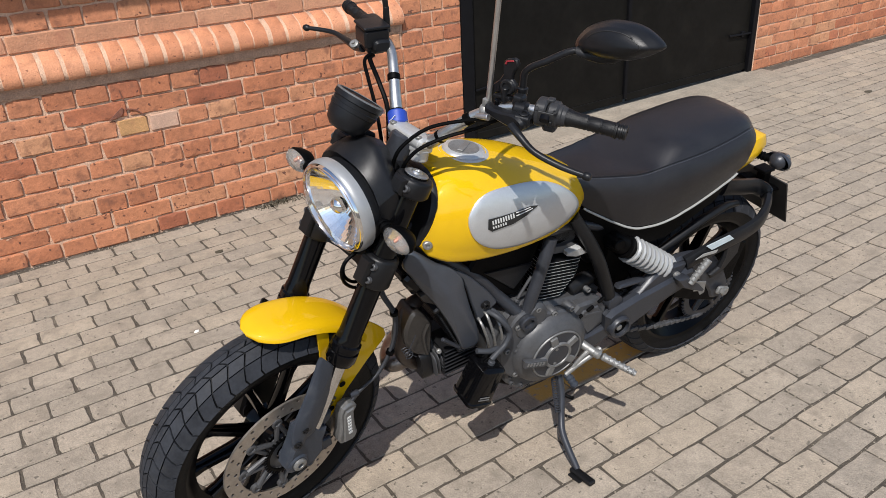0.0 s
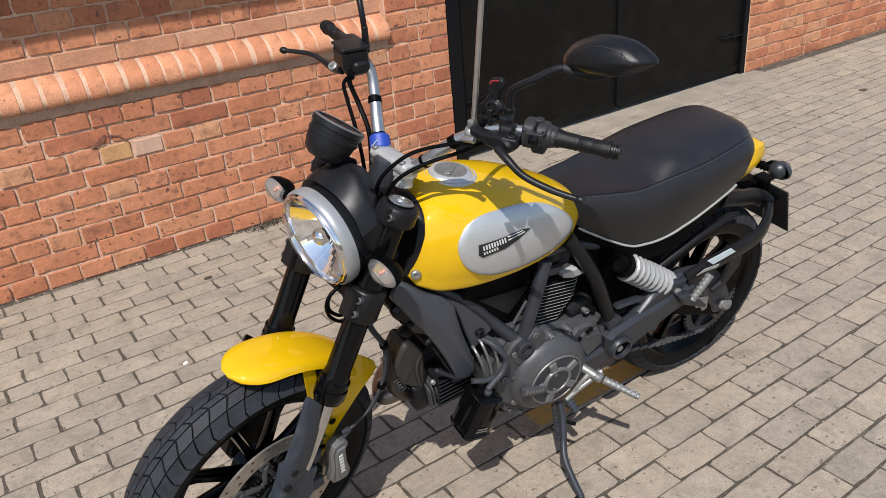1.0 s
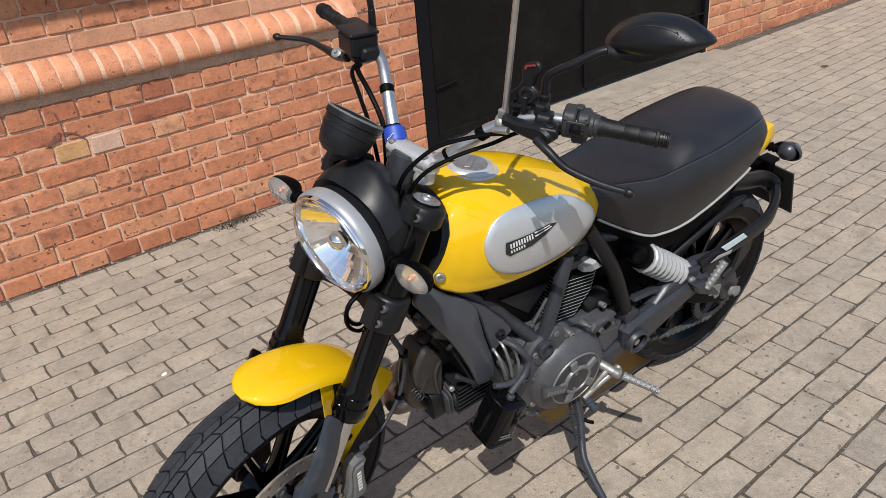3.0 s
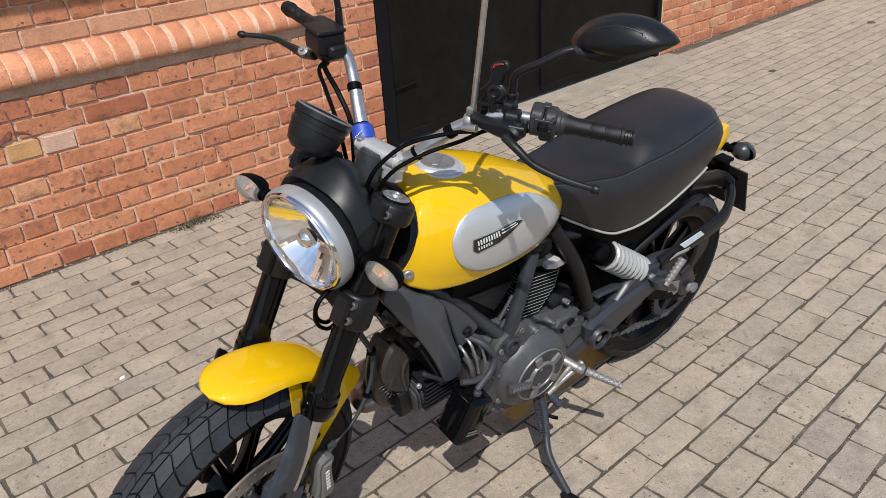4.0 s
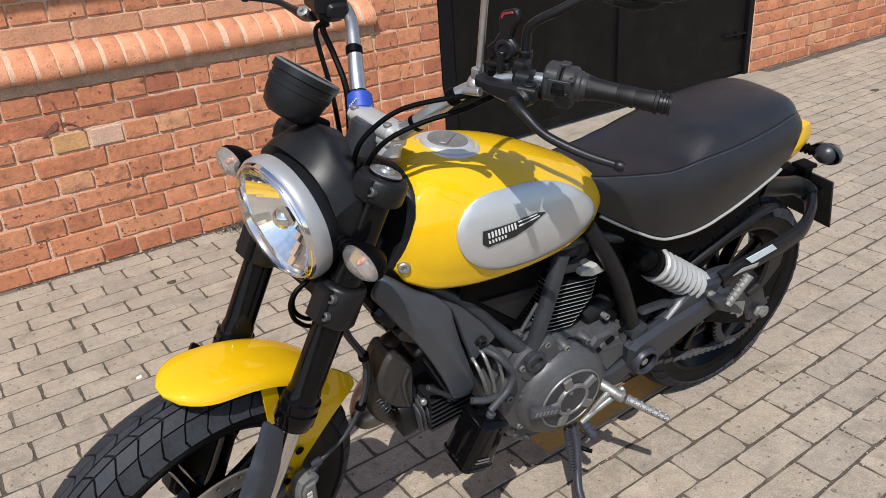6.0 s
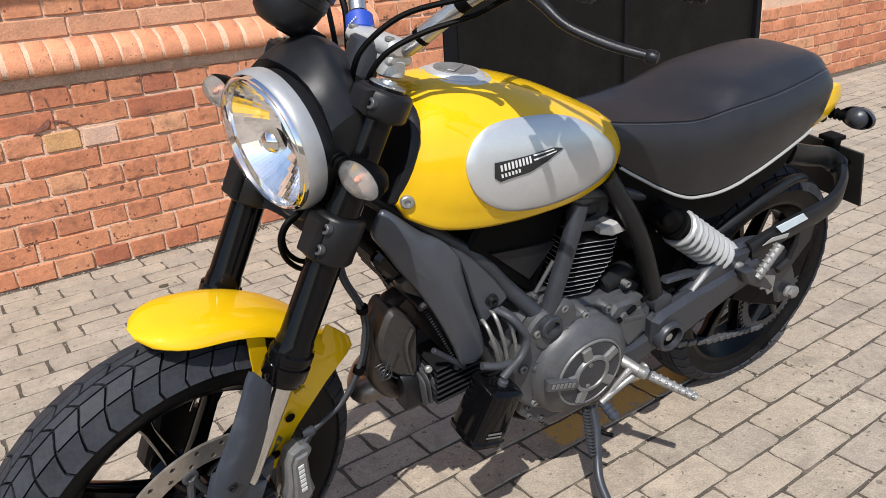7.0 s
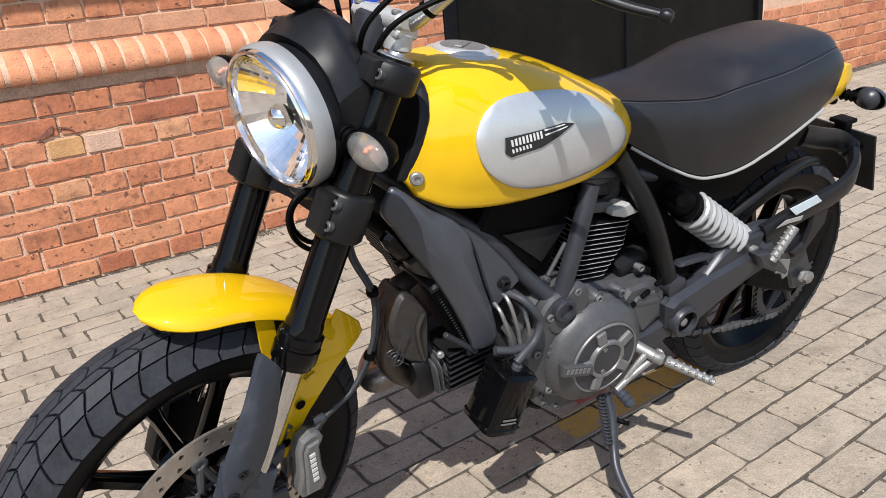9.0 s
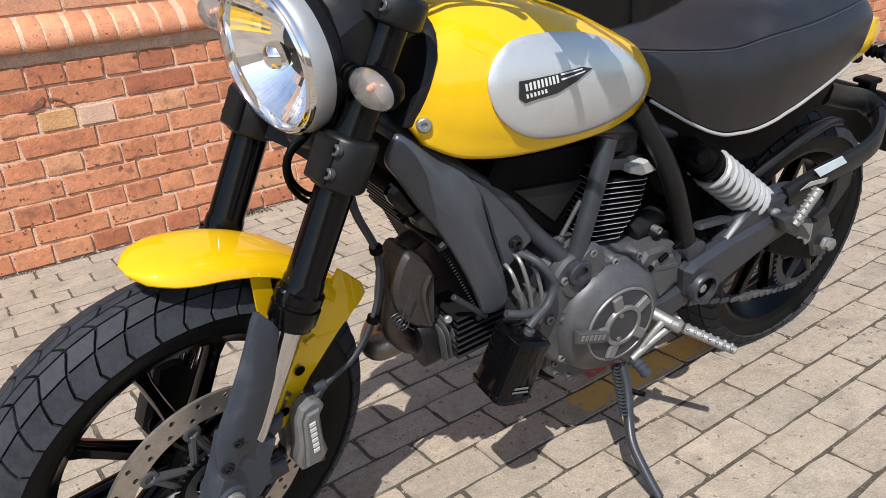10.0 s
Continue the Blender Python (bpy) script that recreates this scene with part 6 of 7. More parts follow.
part("hose_stub", Geo().rod((0.0, 0.01, 0.055), (0.0, 0.01, 0.074), 0.0092), HOSE, can, m=cm)
hoses = [[(0.884, 0.095, 0.566), (0.868, 0.135, 0.566), (0.853, 0.155, 0.545), (0.841, 0.160, 0.515), (0.857, 0.166, 0.486), (0.885, 0.171, 0.470), (0.902, 0.173, 0.458)], [(0.935, 0.155, 0.488), (0.905, 0.162, 0.479), (0.875, 0.16, 0.474)],
         [(0.862, 0.10, 0.560), (0.840, 0.125, 0.535), (0.830, 0.132, 0.495), (0.842, 0.13, 0.44)]]
for h in hoses:
    part("hose", Geo().tube(h, 0.0075, 12, 7), HOSE, bike, "dark grey rubber hose")
for a, b in (((0.904, 0.545), (0.880, 0.455)), ((0.886, 0.560), (0.860, 0.450)), ((0.852, 0.525), (0.841, 0.455))):
    part("metal_pipe", Geo().tube([(a[0] - 0.004, 0.095, a[1] + 0.006), (a[0], 0.128, a[1]), ((a[0] + b[0]) / 2, 0.135, (a[1] + b[1]) / 2), (b[0], 0.13, b[1])], 0.0038, 8, 5), CAST, bike, "thin bare metal pipe")

# swingarm and chain side
SA = smooth_line([(0.497, 0.375), (0.478, 0.335), (0.44, 0.328), (0.33, 0.355), (0.22, 0.392), (0.14, 0.40), (0.085, 0.345), (0.06, 0.300), (0.02, 0.292), (-0.005, 0.315), (0.0, 0.36), (0.04, 0.43), (0.10, 0.50), (0.17, 0.525), (0.23, 0.535), (0.275, 0.527), (0.30, 0.50), (0.345, 0.49), (0.40, 0.455), (0.46, 0.41)], 3)
sw = part("swingarm", Geo().slab(SA, 0.116, 0.148, 0.009), FRAME, bike, "dark grey cast swingarm")
part("swingarm_beam", Geo().slab([(0.512, 0.425), (0.49, 0.442), (0.40, 0.465), (0.27, 0.487), (0.20, 0.497), (0.178, 0.470), (0.235, 0.432), (0.33, 0.386), (0.43, 0.342), (0.47, 0.335), (0.505, 0.365)], 0.128, 0.168, 0.013), FRAME, sw)
part("pivot_boss", Geo().lathe((0.466, 0.148, 0.377), (0, 1, 0), [(0, 0.037), (0.028, 0.037), (0.032, 0.034), (0.032, 0.027), (0.0215, 0.026)], 28), FRAME, sw)
# flat black disc painted in for the shade inside the hollow boss
part("pivot_hole", Geo().lathe((0.466, 0.1685, 0.377), (0, 1, 0), [(0, 0.0265), (0.001, 0.0265)], 24, True, True), MATTE, sw)
part("pivot_bolt", Geo().lathe((0.470, 0.1685, 0.377), (0, 1, 0), [(0, 0.011), (0.006, 0.010), (0.007, 0.007)], 8, False, True), CAST, sw)
part("brace", Geo().slab([(0.41, 0.455), (0.365, 0.498), (0.325, 0.522), (0.280, 0.525), (0.222, 0.520), (0.235, 0.475), (0.33, 0.455)], 0.122, 0.158, 0.008), FRAME, sw)
part("brace", Geo().slab([(0.468, 0.500), (0.462, 0.512), (0.392, 0.506), (0.365, 0.498), (0.38, 0.470), (0.395, 0.492)], 0.122, 0.146, 0.005), FRAME, sw)
part("swingarm_right", Geo().slab(SA, -0.152, -0.118, 0.009), FRAME, sw)
part("chain_adjuster", Geo().box((0.033, 0.160, 0.336), (0.054, 0.010, 0.030), 0.003, (0, -24, 0), 0.009).lathe((0.034, 0.162, 0.337), (0, 1, 0), [(0, 0.016), (0.010, 0.016), (0.012, 0.012), (0.012, 0.006)], 6, False, True), CAST, sw, "bare metal axle block and nut")
part("heel_plate", Geo().slab([(0.205, 0.458), (0.158, 0.441), (0.155, 0.396), (0.172, 0.392), (0.184, 0.412), (0.204, 0.418)], 0.183, 0.187, 0.001), CAST, sw, "bare metal plate")
# pillion peg folded up
part("pillion_peg_bracket", Geo().slab([(0.280, 0.490), (0.258, 0.452), (0.165, 0.398), (0.155, 0.412), (0.185, 0.448), (0.245, 0.492)], 0.158, 0.188, 0.007), FRAME, sw)
ppg = part("pillion_peg", Geo().rod((0.232, 0.188, 0.462), (0.178, 0.192, 0.537), 0.010, 0.011, 10), CAST, bike, "ribbed bare metal pillion peg")
for k in range(6):
    part("peg_rib", Geo().box((0.224 - 0.0082 * k, 0.190, 0.474 + 0.0114 * k), (0.020, 0.017, 0.0050), 0.0015, (0, -35, 0)), CAST, ppg)
# shock absorber
s0, s1 = vec(0.492, 0.115, 0.670), vec(0.262, 0.125, 0.487)
sd = (s1 - s0).normalized()
shock = part("shock_absorber", Geo().rod(s0, s1, 0.016), MATTE, bike, "rear shock absorber with pale grey spring")
part("shock_top", Geo().rod(s0 - sd * 0.012, s0 + sd * 0.05, 0.026, 0.030, 20).rod(s0 + vec(0, -0.03, 0), s0 + vec(0, 0.034, 0), 0.018).lathe(s0 + sd * 0.05, sd, [(0, 0.034), (0.006, 0.034), (0.008, 0.036), (0.016, 0.036), (0.018, 0.03)], 24, True, True), MATTE, shock)
a0, a1 = s0 + sd * 0.068, s1 - sd * 0.025
u = sd.orthogonal().normalized()
w = sd.cross(u)
turns = 8.5
coil = []
for k in range(int(turns * 14) + 1):
    t = k / (turns * 14)
    a = 2 * math.pi * turns * t
    coil.append(a0.lerp(a1, t) + (u * math.cos(a) + w * math.sin(a)) * 0.036)
part("spring", Geo().tube(coil, 0.0072, 8, 1), SPRING, shock, "pale grey coil spring")
part("shock_foot", Geo().lathe(s1 + vec(0, -0.02, 0), (0, 1, 0), [(0, 0.020), (0.05, 0.020), (0.052, 0.016), (0.052, 0.009), (0.046, 0.008)], 20, True, True), FRAME, shock)
part("shock_bolt", Geo().lathe(s1 + vec(0, 0.030, 0), (0, 1, 0), [(0, 0.012), (0.010, 0.012), (0.012, 0.009)], 16, False, True), CAST, shock, "bright bolt")
# chain and sprockets
spk = Geo()
for k in range(42):
    a = 2 * math.pi * k / 42
    spk.box((RW[0] - 0.012 + 0.104 * math.cos(a), 0.105, RW[1] + 0.104 * math.sin(a)), (0.010, 0.006, 0.007), 0.001, (0, -math.degrees(a), 0))
spk.lathe((RW[0] - 0.012, 0.102, RW[1]), (0, 1, 0), [(0, 0.080), (0, 0.101), (0.006, 0.101), (0.006, 0.080)], 60)
for k in range(6):
    a = k * math.pi / 3
    spk.rod((RW[0] - 0.012 + 0.03 * math.cos(a), 0.105, RW[1] + 0.03 * math.sin(a)), (RW[0] - 0.012 + 0.084 * math.cos(a), 0.105, RW[1] + 0.084 * math.sin(a)), 0.011, 0.008, 8)
part("rear_sprocket", spk, FRAME, bike, "dark toothed rear sprocket")


def chain(pts, count):
    gg = Geo()
    pts = [Vector(p) for p in pts]
    for k in range(count):
        t = (k + 0.5) / count * (len(pts) - 1)
        i = min(int(t), len(pts) - 2)
        c = pts[i].lerp(pts[i + 1], t - i)
        d = pts[i + 1] - pts[i]
        ang = -math.degrees(math.atan2(d.z, d.x))
        wide = 0.016 if k % 2 else 0.011
        gg.box((c.x, c.y, c.z), (0.0185, wide, 0.014), 0.0015, (0, ang, 0), 0.0065)
    return gg


part("chain", chain([(0.56, 0.105, 0.330), (0.39, 0.105, 0.275), (0.236, 0.105, 0.230), (0.129, 0.105, 0.212), (0.03, 0.105, 0.198)], 35), ENGINE, bike, "oily steel drive chain")
part("chain", chain([(0.56, 0.105, 0.44), (0.40, 0.105, 0.43), (0.20, 0.105, 0.425), (0.02, 0.105, 0.42)], 33), ENGINE, bike)
part("chain_guide", Geo().slab([(0.46, 0.40), (0.38, 0.44), (0.33, 0.47), (0.33, 0.455), (0.38, 0.42), (0.45, 0.385)], 0.095, 0.118, 0.003), MATTE, bike)
part("chain_guard", Geo().slab([(0.232, 0.372), (0.154, 0.330), (0.045, 0.284), (0.006, 0.292), (0.002, 0.350), (-0.020, 0.356), (-0.038, 0.437), (-0.050, 0.491), (0.01, 0.517), (0.093, 0.517), (0.207, 0.496)], 0.126, 0.142, 0.004), MATTE, bike, "black chain guard")
part("peeled_sticker", Geo().slab([(0.209, 0.532), (0.18, 0.545), (0.120, 0.540), (0.125, 0.529), (0.170, 0.533)], 0.1702, 0.1718, 0.0005), WHITE, bike, "torn white sticker")

# plate carrier round the rear tyre
CAR = [(0.225, 0.150, 0.510), (0.13, 0.157, 0.538), (0.05, 0.158, 0.549), (-0.01, 0.156, 0.556), (-0.066, 0.150, 0.570), (-0.118, 0.128, 0.592), (-0.155, 0.092, 0.612), (-0.125, 0.072, 0.640), (-0.05, 0.075, 0.662), (0.05, 0.085, 0.695)]
hold = Geo()
rings = []
sm = []
for i in range(len(CAR) - 1):
    p0, p1, p2, p3 = (Vector(CAR[max(0, min(len(CAR) - 1, i + j))]) for j in (-1, 0, 1, 2))
    for k in range(6):
        t = k / 6
        sm.append(0.5 * (2 * p1 + (p2 - p0) * t + (2 * p0 - 5 * p1 + 4 * p2 - p3) * t * t + (3 * p1 - p0 - 3 * p2 + p3) * t ** 3))
sm.append(Vector(CAR[-1]))
for i, p in enumerate(sm):
    d = (sm[min(i + 1, len(sm) - 1)] - sm[max(i - 1, 0)]).normalized()
    side = d.cross(vec(0, 0, 1)).normalized()
    upv = side.cross(d)
    rings.append([p + side * (0.012 * a) + upv * (0.026 * b) for a, b in ((1, 0.6), (0.5, 1), (-0.5, 1), (-1, 0.6), (-1, -0.6), (-0.5, -1), (0.5, -1), (1, -0.6))])
hold.rings(rings)
hold.slab([(0.074, 0.545), (0.012, 0.540), (0.012, 0.487), (0.064, 0.427), (0.108, 0.416), (0.119, 0.434), (0.083, 0.451), (0.072, 0.489)], 0.150, 0.166, 0.006)
part("rear_hugger", Geo().tube([(0.290, 0.100, 0.545), (0.224, 0.102, 0.572), (0.128, 0.100, 0.608), (0.03, 0.092, 0.622), (-0.04, 0.08, 0.606)], [0.010, 0.013, 0.014, 0.012, 0.010], 12), CASTBLACK, bike, "dark grey tube over the rear tyre")
carrier = part("plate_carrier", hold, SATIN, bike, "black number plate carrier round the rear tyre")
part("carrier_sticker", Geo().slab([(0.176, 0.572), (0.085, 0.583), (0.060, 0.561), (0.148, 0.548)], 0.1702, 0.1718, 0.0005), STICKER, carrier, "pale warning sticker")
part("number_plate", Geo().box((-0.248, 0, 0.558), (0.006, 0.22, 0.175), 0.002, (0, 18, 0)), BADGE, carrier, "back of the number plate, black")
part("plate_bracket", Geo().box((-0.215, 0.02, 0.605), (0.09, 0.12, 0.014), 0.004, (0, -10, 0)).box((-0.20, 0.035, 0.640), (0.035, 0.03, 0.05), 0.004).box((-0.195, 0.035, 0.668), (0.05, 0.045, 0.012), 0.003), MATTE, carrier)
part("tail_bracket", Geo().tube([(-0.06, 0.03, 0.76), (-0.10, 0.03, 0.74), (-0.14, 0.03, 0.73)], 0.012, 10), MATTE, bike, "black indicator bracket")

# foot controls and stand
fp = Geo().rod((0.586, 0.150, 0.350), (0.566, 0.200, 0.338), 0.0135, 0.0120).box((0.566, 0.200, 0.339), (0.026, 0.024, 0.026), 0.006, (0, 0, 20), 0.010)
fpo = part("footpeg", fp, CAST, bike, "bare metal rider footpeg")
q0, q1 = vec(0.560, 0.212, 0.338), vec(0.503, 0.290, 0.308)
part("peg_bar", Geo().rod(q0, q1, 0.0112, 0.0088, 14), CAST, fpo, "ribbed bare metal peg")
for k in range(7):
    c = q0.lerp(q1, 0.08 + k * 0.14)
    part("peg_tooth", Geo().box(tuple(c + vec(-0.004, -0.003, 0.005)), (0.007, 0.006, 0.012), 0.0015, (0, 18, 40)), CAST, fpo)
    part("peg_tooth", Geo().box(tuple(c + vec(0.006, 0.004, 0.004)), (0.007, 0.006, 0.011), 0.0015, (0, 18, 40)), CAST, fpo)
gl = Geo().tube([(0.540, 0.182, 0.332), (0.585, 0.182, 0.316), (0.620, 0.176, 0.292), (0.645, 0.172, 0.272)], [0.011, 0.008, 0.0075, 0.008], 10)
gl.tube([(0.575, 0.180, 0.345), (0.60, 0.178, 0.325), (0.628, 0.174, 0.288)], [0.009, 0.006, 0.006], 8)
gl.rod((0.605, 0.135, 0.355), (0.605, 0.160, 0.355), 0.012)
gear = part("gear_lever", gl, CAST, bike, "bare metal gear lever")
part("lever_rubber", Geo().lathe((0.640, 0.168, 0.270), (-0.12, 0.95, -0.42), [(0, 0.010), (0.004, 0.0125), (0.010, 0.010), (0.014, 0.0125), (0.020, 0.010), (0.024, 0.0125), (0.030, 0.010), (0.036, 0.0125), (0.042, 0.010), (0.046, 0.006)], 16, True, True), SLATE, gear, "ribbed grey toe rubber")
part("link_rod", Geo().rod((0.60, 0.150, 0.345), (0.685, 0.150, 0.300), 0.005).rod((0.60, 0.158, 0.37), (0.62, 0.158, 0.34), 0.007), ALU, gear, "bright shift rod")
part("footpeg_hanger", Geo().slab([(0.625, 0.36), (0.60, 0.335), (0.588, 0.292), (0.50, 0.320), (0.468, 0.340), (0.49, 0.378), (0.55, 0.368)], 0.122, 0.152, 0.007), FRAME, bike)
STAND = [vec(0.648, 0.148, 0.250), vec(0.655, 0.178, 0.210), vec(0.672, 0.208, 0.166), vec(0.689, 0.240, 0.134), vec(0.694, 0.285, 0.100), vec(0.694, 0.326, 0.070)]
st = Geo().tube(STAND, [0.0120, 0.0108, 0.0100, 0.0098, 0.0096, 0.0090], 16)
stand = part("side_stand", st, FRAME, bike, "black steel side stand")
foot = Matrix.Translation((0.697, 0.352, 0.0668)) @ Matrix.Rotation(radians(9.5), 4, "X") @ Matrix.Rotation(radians(6), 4, "Z")
part("stand_foot", Geo().join(Geo().box((0, 0, 0.003), (0.024, 0.078, 0.014), 0.003, (0, 0, 0), 0.005).box((0.014, -0.012, -0.004), (0.016, 0.044, 0.006), 0.002), foot), CASTBLACK, stand, "black steel stand foot")
part("stand_tang", Geo().tube([STAND[1], STAND[1] + vec(-0.012, 0.016, -0.006), STAND[1] + vec(-0.020, 0.030, -0.004)], 0.005, 8), MATTE, stand)
coil = []
e0, e1 = vec(0.676, 0.160, 0.262), vec(0.686, 0.208, 0.178)
for k in range(14 * 10 + 1):
    t = k / 140
    a = 2 * math.pi * 14 * t
    coil.append(e0.lerp(e1, t) + vec(0.007 * math.cos(a), 0.007 * math.sin(a), 0))
part("stand_spring", Geo().tube(coil, 0.0022, 6, 1), FRAME, stand, "coil spring of the stand")
part("stand_bracket", Geo().slab([(0.70, 0.30), (0.63, 0.30), (0.635, 0.255), (0.685, 0.25)], 0.09, 0.14, 0.006), MATTE, stand)

# ---- small things on the ground ----
def litter(name, x, y, s, material, label, category):
    gg = Geo()
    rnd = random.Random(int(x * 100 + y * 10))
    ring = [(s * rnd.uniform(0.6, 1.2) * math.cos(a), s * rnd.uniform(0.4, 0.9) * math.sin(a)) for a in [k * math.pi / 4 for k in range(8)]]
    gg.rings([[vec(x + p * q, y + r * q, z) for p, r in ring] for z, q in ((0.0005, 1), (0.004, 0.95), (0.007, 0.5))])
    return tagged(part(name, gg, material), label, category)


litter("pale_chip", -1.187, 1.073, 0.011, CHIP, "small pale stone chip on the pavers", "stone chip")
litter("dead_leaf", -0.891, 1.685, 0.022, DARKLEAF, "small dead leaf on the pavers", "leaf")
litter("dead_leaf", 3.504, 1.209, 0.035, DARKLEAF, "small dead leaf on the pavers", "leaf")
litter("dead_leaf", 5.35, 1.291, 0.05, DARKLEAF, "small dead leaf on the pavers", "leaf")
gv = Geo()
rg_ = random.Random(21)


def pebble(x, y, s):
    a = rg_.uniform(0, 6.28)
    ring = [vec(x + s * rg_.uniform(0.6, 1.1) * math.cos(a + k * 1.257), y + s * rg_.uniform(0.5, 1.0) * math.sin(a + k * 1.257), 0.0) for k in range(5)]
    gv.put(ring + [vec(x, y, s * rg_.uniform(0.5, 0.9))], [[k, (k + 1) % 5, 5] for k in range(5)])


for k in range(260):
    pebble(rg_.uniform(0.85, 3.35), 2.085 - abs(rg_.gauss(0, 0.05)), rg_.uniform(0.002, 0.008))
for k in range(60):
    pebble(rg_.uniform(-2.4, 0.8), 2.07 - abs(rg_.gauss(0, 0.035)), rg_.uniform(0.002, 0.007))
for k in range(700):
    pebble(rg_.uniform(-2.0, 2.0), rg_.uniform(-0.9, 2.0), rg_.uniform(0.0012, 0.0032))
tagged(part("loose_grit", gv, CONCRETE), "loose grit and crumbs on the pavers and along the door", "grit", kind="stuff")
wd = Geo()
rw = random.Random(3)
for k in range(260):
    x, y = -0.45 + rw.gauss(0, 0.06), 2.035 + rw.gauss(0, 0.018)
    a = rw.uniform(0, 6.28)
    h, w_ = rw.uniform(0.008, 0.03), rw.uniform(0.0015, 0.004)
    d = vec(math.cos(a), math.sin(a), 0)
    e = vec(-d.y, d.x, 0) * w_
    c = vec(x, min(y, 2.066), -0.002)
    wd.put([c - e, c + e, c + d * h * 0.8 + vec(0, 0, h)], [[0, 1, 2]])
tagged(part("dry_weeds", wd, WEED), "dry weeds at the foot of the wall", "weeds", kind="stuff")


# ---- bricks ----
def brick_mesh(name, L, H, D, seed, chip, material, spall=0.0):
    """One worn brick: its face towards -y at y = 0, centred in x and z."""
    rnd = random.Random(seed)
    nx, nz = (7 if L > 0.2 else 5), 4
    if spall:
        nx, nz = (16 if L > 0.2 else 9), 6
    off = vec(rnd.uniform(0, 50), rnd.uniform(0, 50), rnd.uniform(0, 50))
    verts, faces = [], []
    for j in range(nz + 1):
        for i in range(nx + 1):
            us = [-1, -1 + 0.008 / L] + [-1 + 2 * q / (nx - 2) for q in range(1, nx - 2)] + [1 - 0.008 / L, 1]
            ws = [-1, -1 + 0.008 / H] + [-1 + 2 * q / (nz - 2) for q in range(1, nz - 2)] + [1 - 0.008 / H, 1]
            u, w = us[i], ws[j]
            x, z = u * L / 2, w * H / 2
            edge = max(abs(u), abs(w))
            y = 0.0
            nse = noise.noise(vec(x * 22, z * 22, 0) + off)
            if i in (0, nx) or j in (0, nz):
                y = 0.0028 + 0.0025 * abs(nse)
                x += 0.008 * noise.noise(vec(x * 30, z * 30, 5) + off)
                z += 0.007 * noise.noise(vec(x * 24, z * 30, 9) + off)
                if i in (0, nx) and j in (0, nz):
                    x, z, y = x - math.copysign(0.009, x), z - math.copysign(0.008, z), y + 0.003
            else:
                y = 0.0016 * nse + max(0.0, chip * (noise.noise(vec(x * 11, z * 15, 3) + off) - 0.05))
            if spall:
                y += spall * (-0.1 + 0.9 * noise.noise(vec(x * 26, z * 34, 2) + off) + 0.6 * noise.noise(vec(x * 70, z * 80, 4) + off))
            verts.append((x, y, z))
    for j in range(nz):
        for i in range(nx):
            a = j * (nx + 1) + i
            faces.append([a, a + 1, a + nx + 2, a + nx + 1])
    rim = [i for i in range(nx + 1)] + [j * (nx + 1) + nx for j in range(1, nz + 1)] + [nz * (nx + 1) + i for i in range(nx - 1, -1, -1)] + [j * (nx + 1) for j in range(nz - 1, 0, -1)]
    k = len(verts)
    verts += [(verts[i][0], D, verts[i][2]) for i in rim]
    n = len(rim)
    faces += [[rim[i], k + i, k + (i + 1) % n, rim[(i + 1) % n]] for i in range(n)]
    me = bpy.data.meshes.new(name)
    me.from_pydata(verts, [], faces)
    me.materials.append(material)
    me.polygons.foreach_set("use_smooth", [True] * len(me.polygons))
    me.set_sharp_from_angle(angle=radians(24))
    return me


COURSE, STRETCH, HEAD, JOINT = 0.0826, 0.274, 0.137, 0.010
stretchers = [brick_mesh("brick", STRETCH - JOINT, COURSE - JOINT, 0.03, 10 + k, (0.0, 0.003, 0.005, 0.007, 0.009, 0.011)[k % 6], BRICK) for k in range(12)]
headers = [brick_mesh("brick", HEAD - JOINT, COURSE - JOINT, 0.03, 40 + k, (0.0, 0.0, 0.003, 0.006, 0.009, 0.011)[k % 6], BRICK) for k in range(12)]
rough_stretchers = [brick_mesh("brick", STRETCH - JOINT, COURSE - JOINT, 0.03, 130 + k, 0.002, BRICK, 0.0040) for k in range(5)]
rough_headers = [brick_mesh("brick", HEAD - JOINT, COURSE - JOINT, 0.03, 140 + k, 0.002, BRICK, 0.0040) for k in range(5)]
pale_header = brick_mesh("brick", HEAD - JOINT, COURSE - JOINT, 0.03, 150, 0.0, BUFFBRICK)
ochre_header = brick_mesh("brick", HEAD - JOINT, COURSE - JOINT, 0.03, 151, 0.004, OCHREBRICK)
pale = [brick_mesh("brick", 0.2565, 0.070, 0.03, 70 + k, 0.0, PALEBRICK) for k in range(4)]
shade_head = [brick_mesh("brick", 0.128, 0.074, 0.03, 80 + k, 0.004, BRICK) for k in range(6)]
rb = random.Random(5)


def piece(name, me, parent, place, turn=(0, 0, 0)):
    ob = new(name, me)
    ob.parent = parent
    ob.location, ob.rotation_euler = place, [radians(a) for a in turn]
    return ob


# each course's own joint and pitch: headers and stretchers in turn from the ground up
RUNS = ((-0.762, 0.1440), (-0.696, 0.2730), (-0.610, 0.1370), (-0.537, 0.2800), (-0.591, 0.1385), (-0.660, 0.2750), (-0.573, 0.1380), (-0.525, 0.2695), (-0.585, 0.1355))


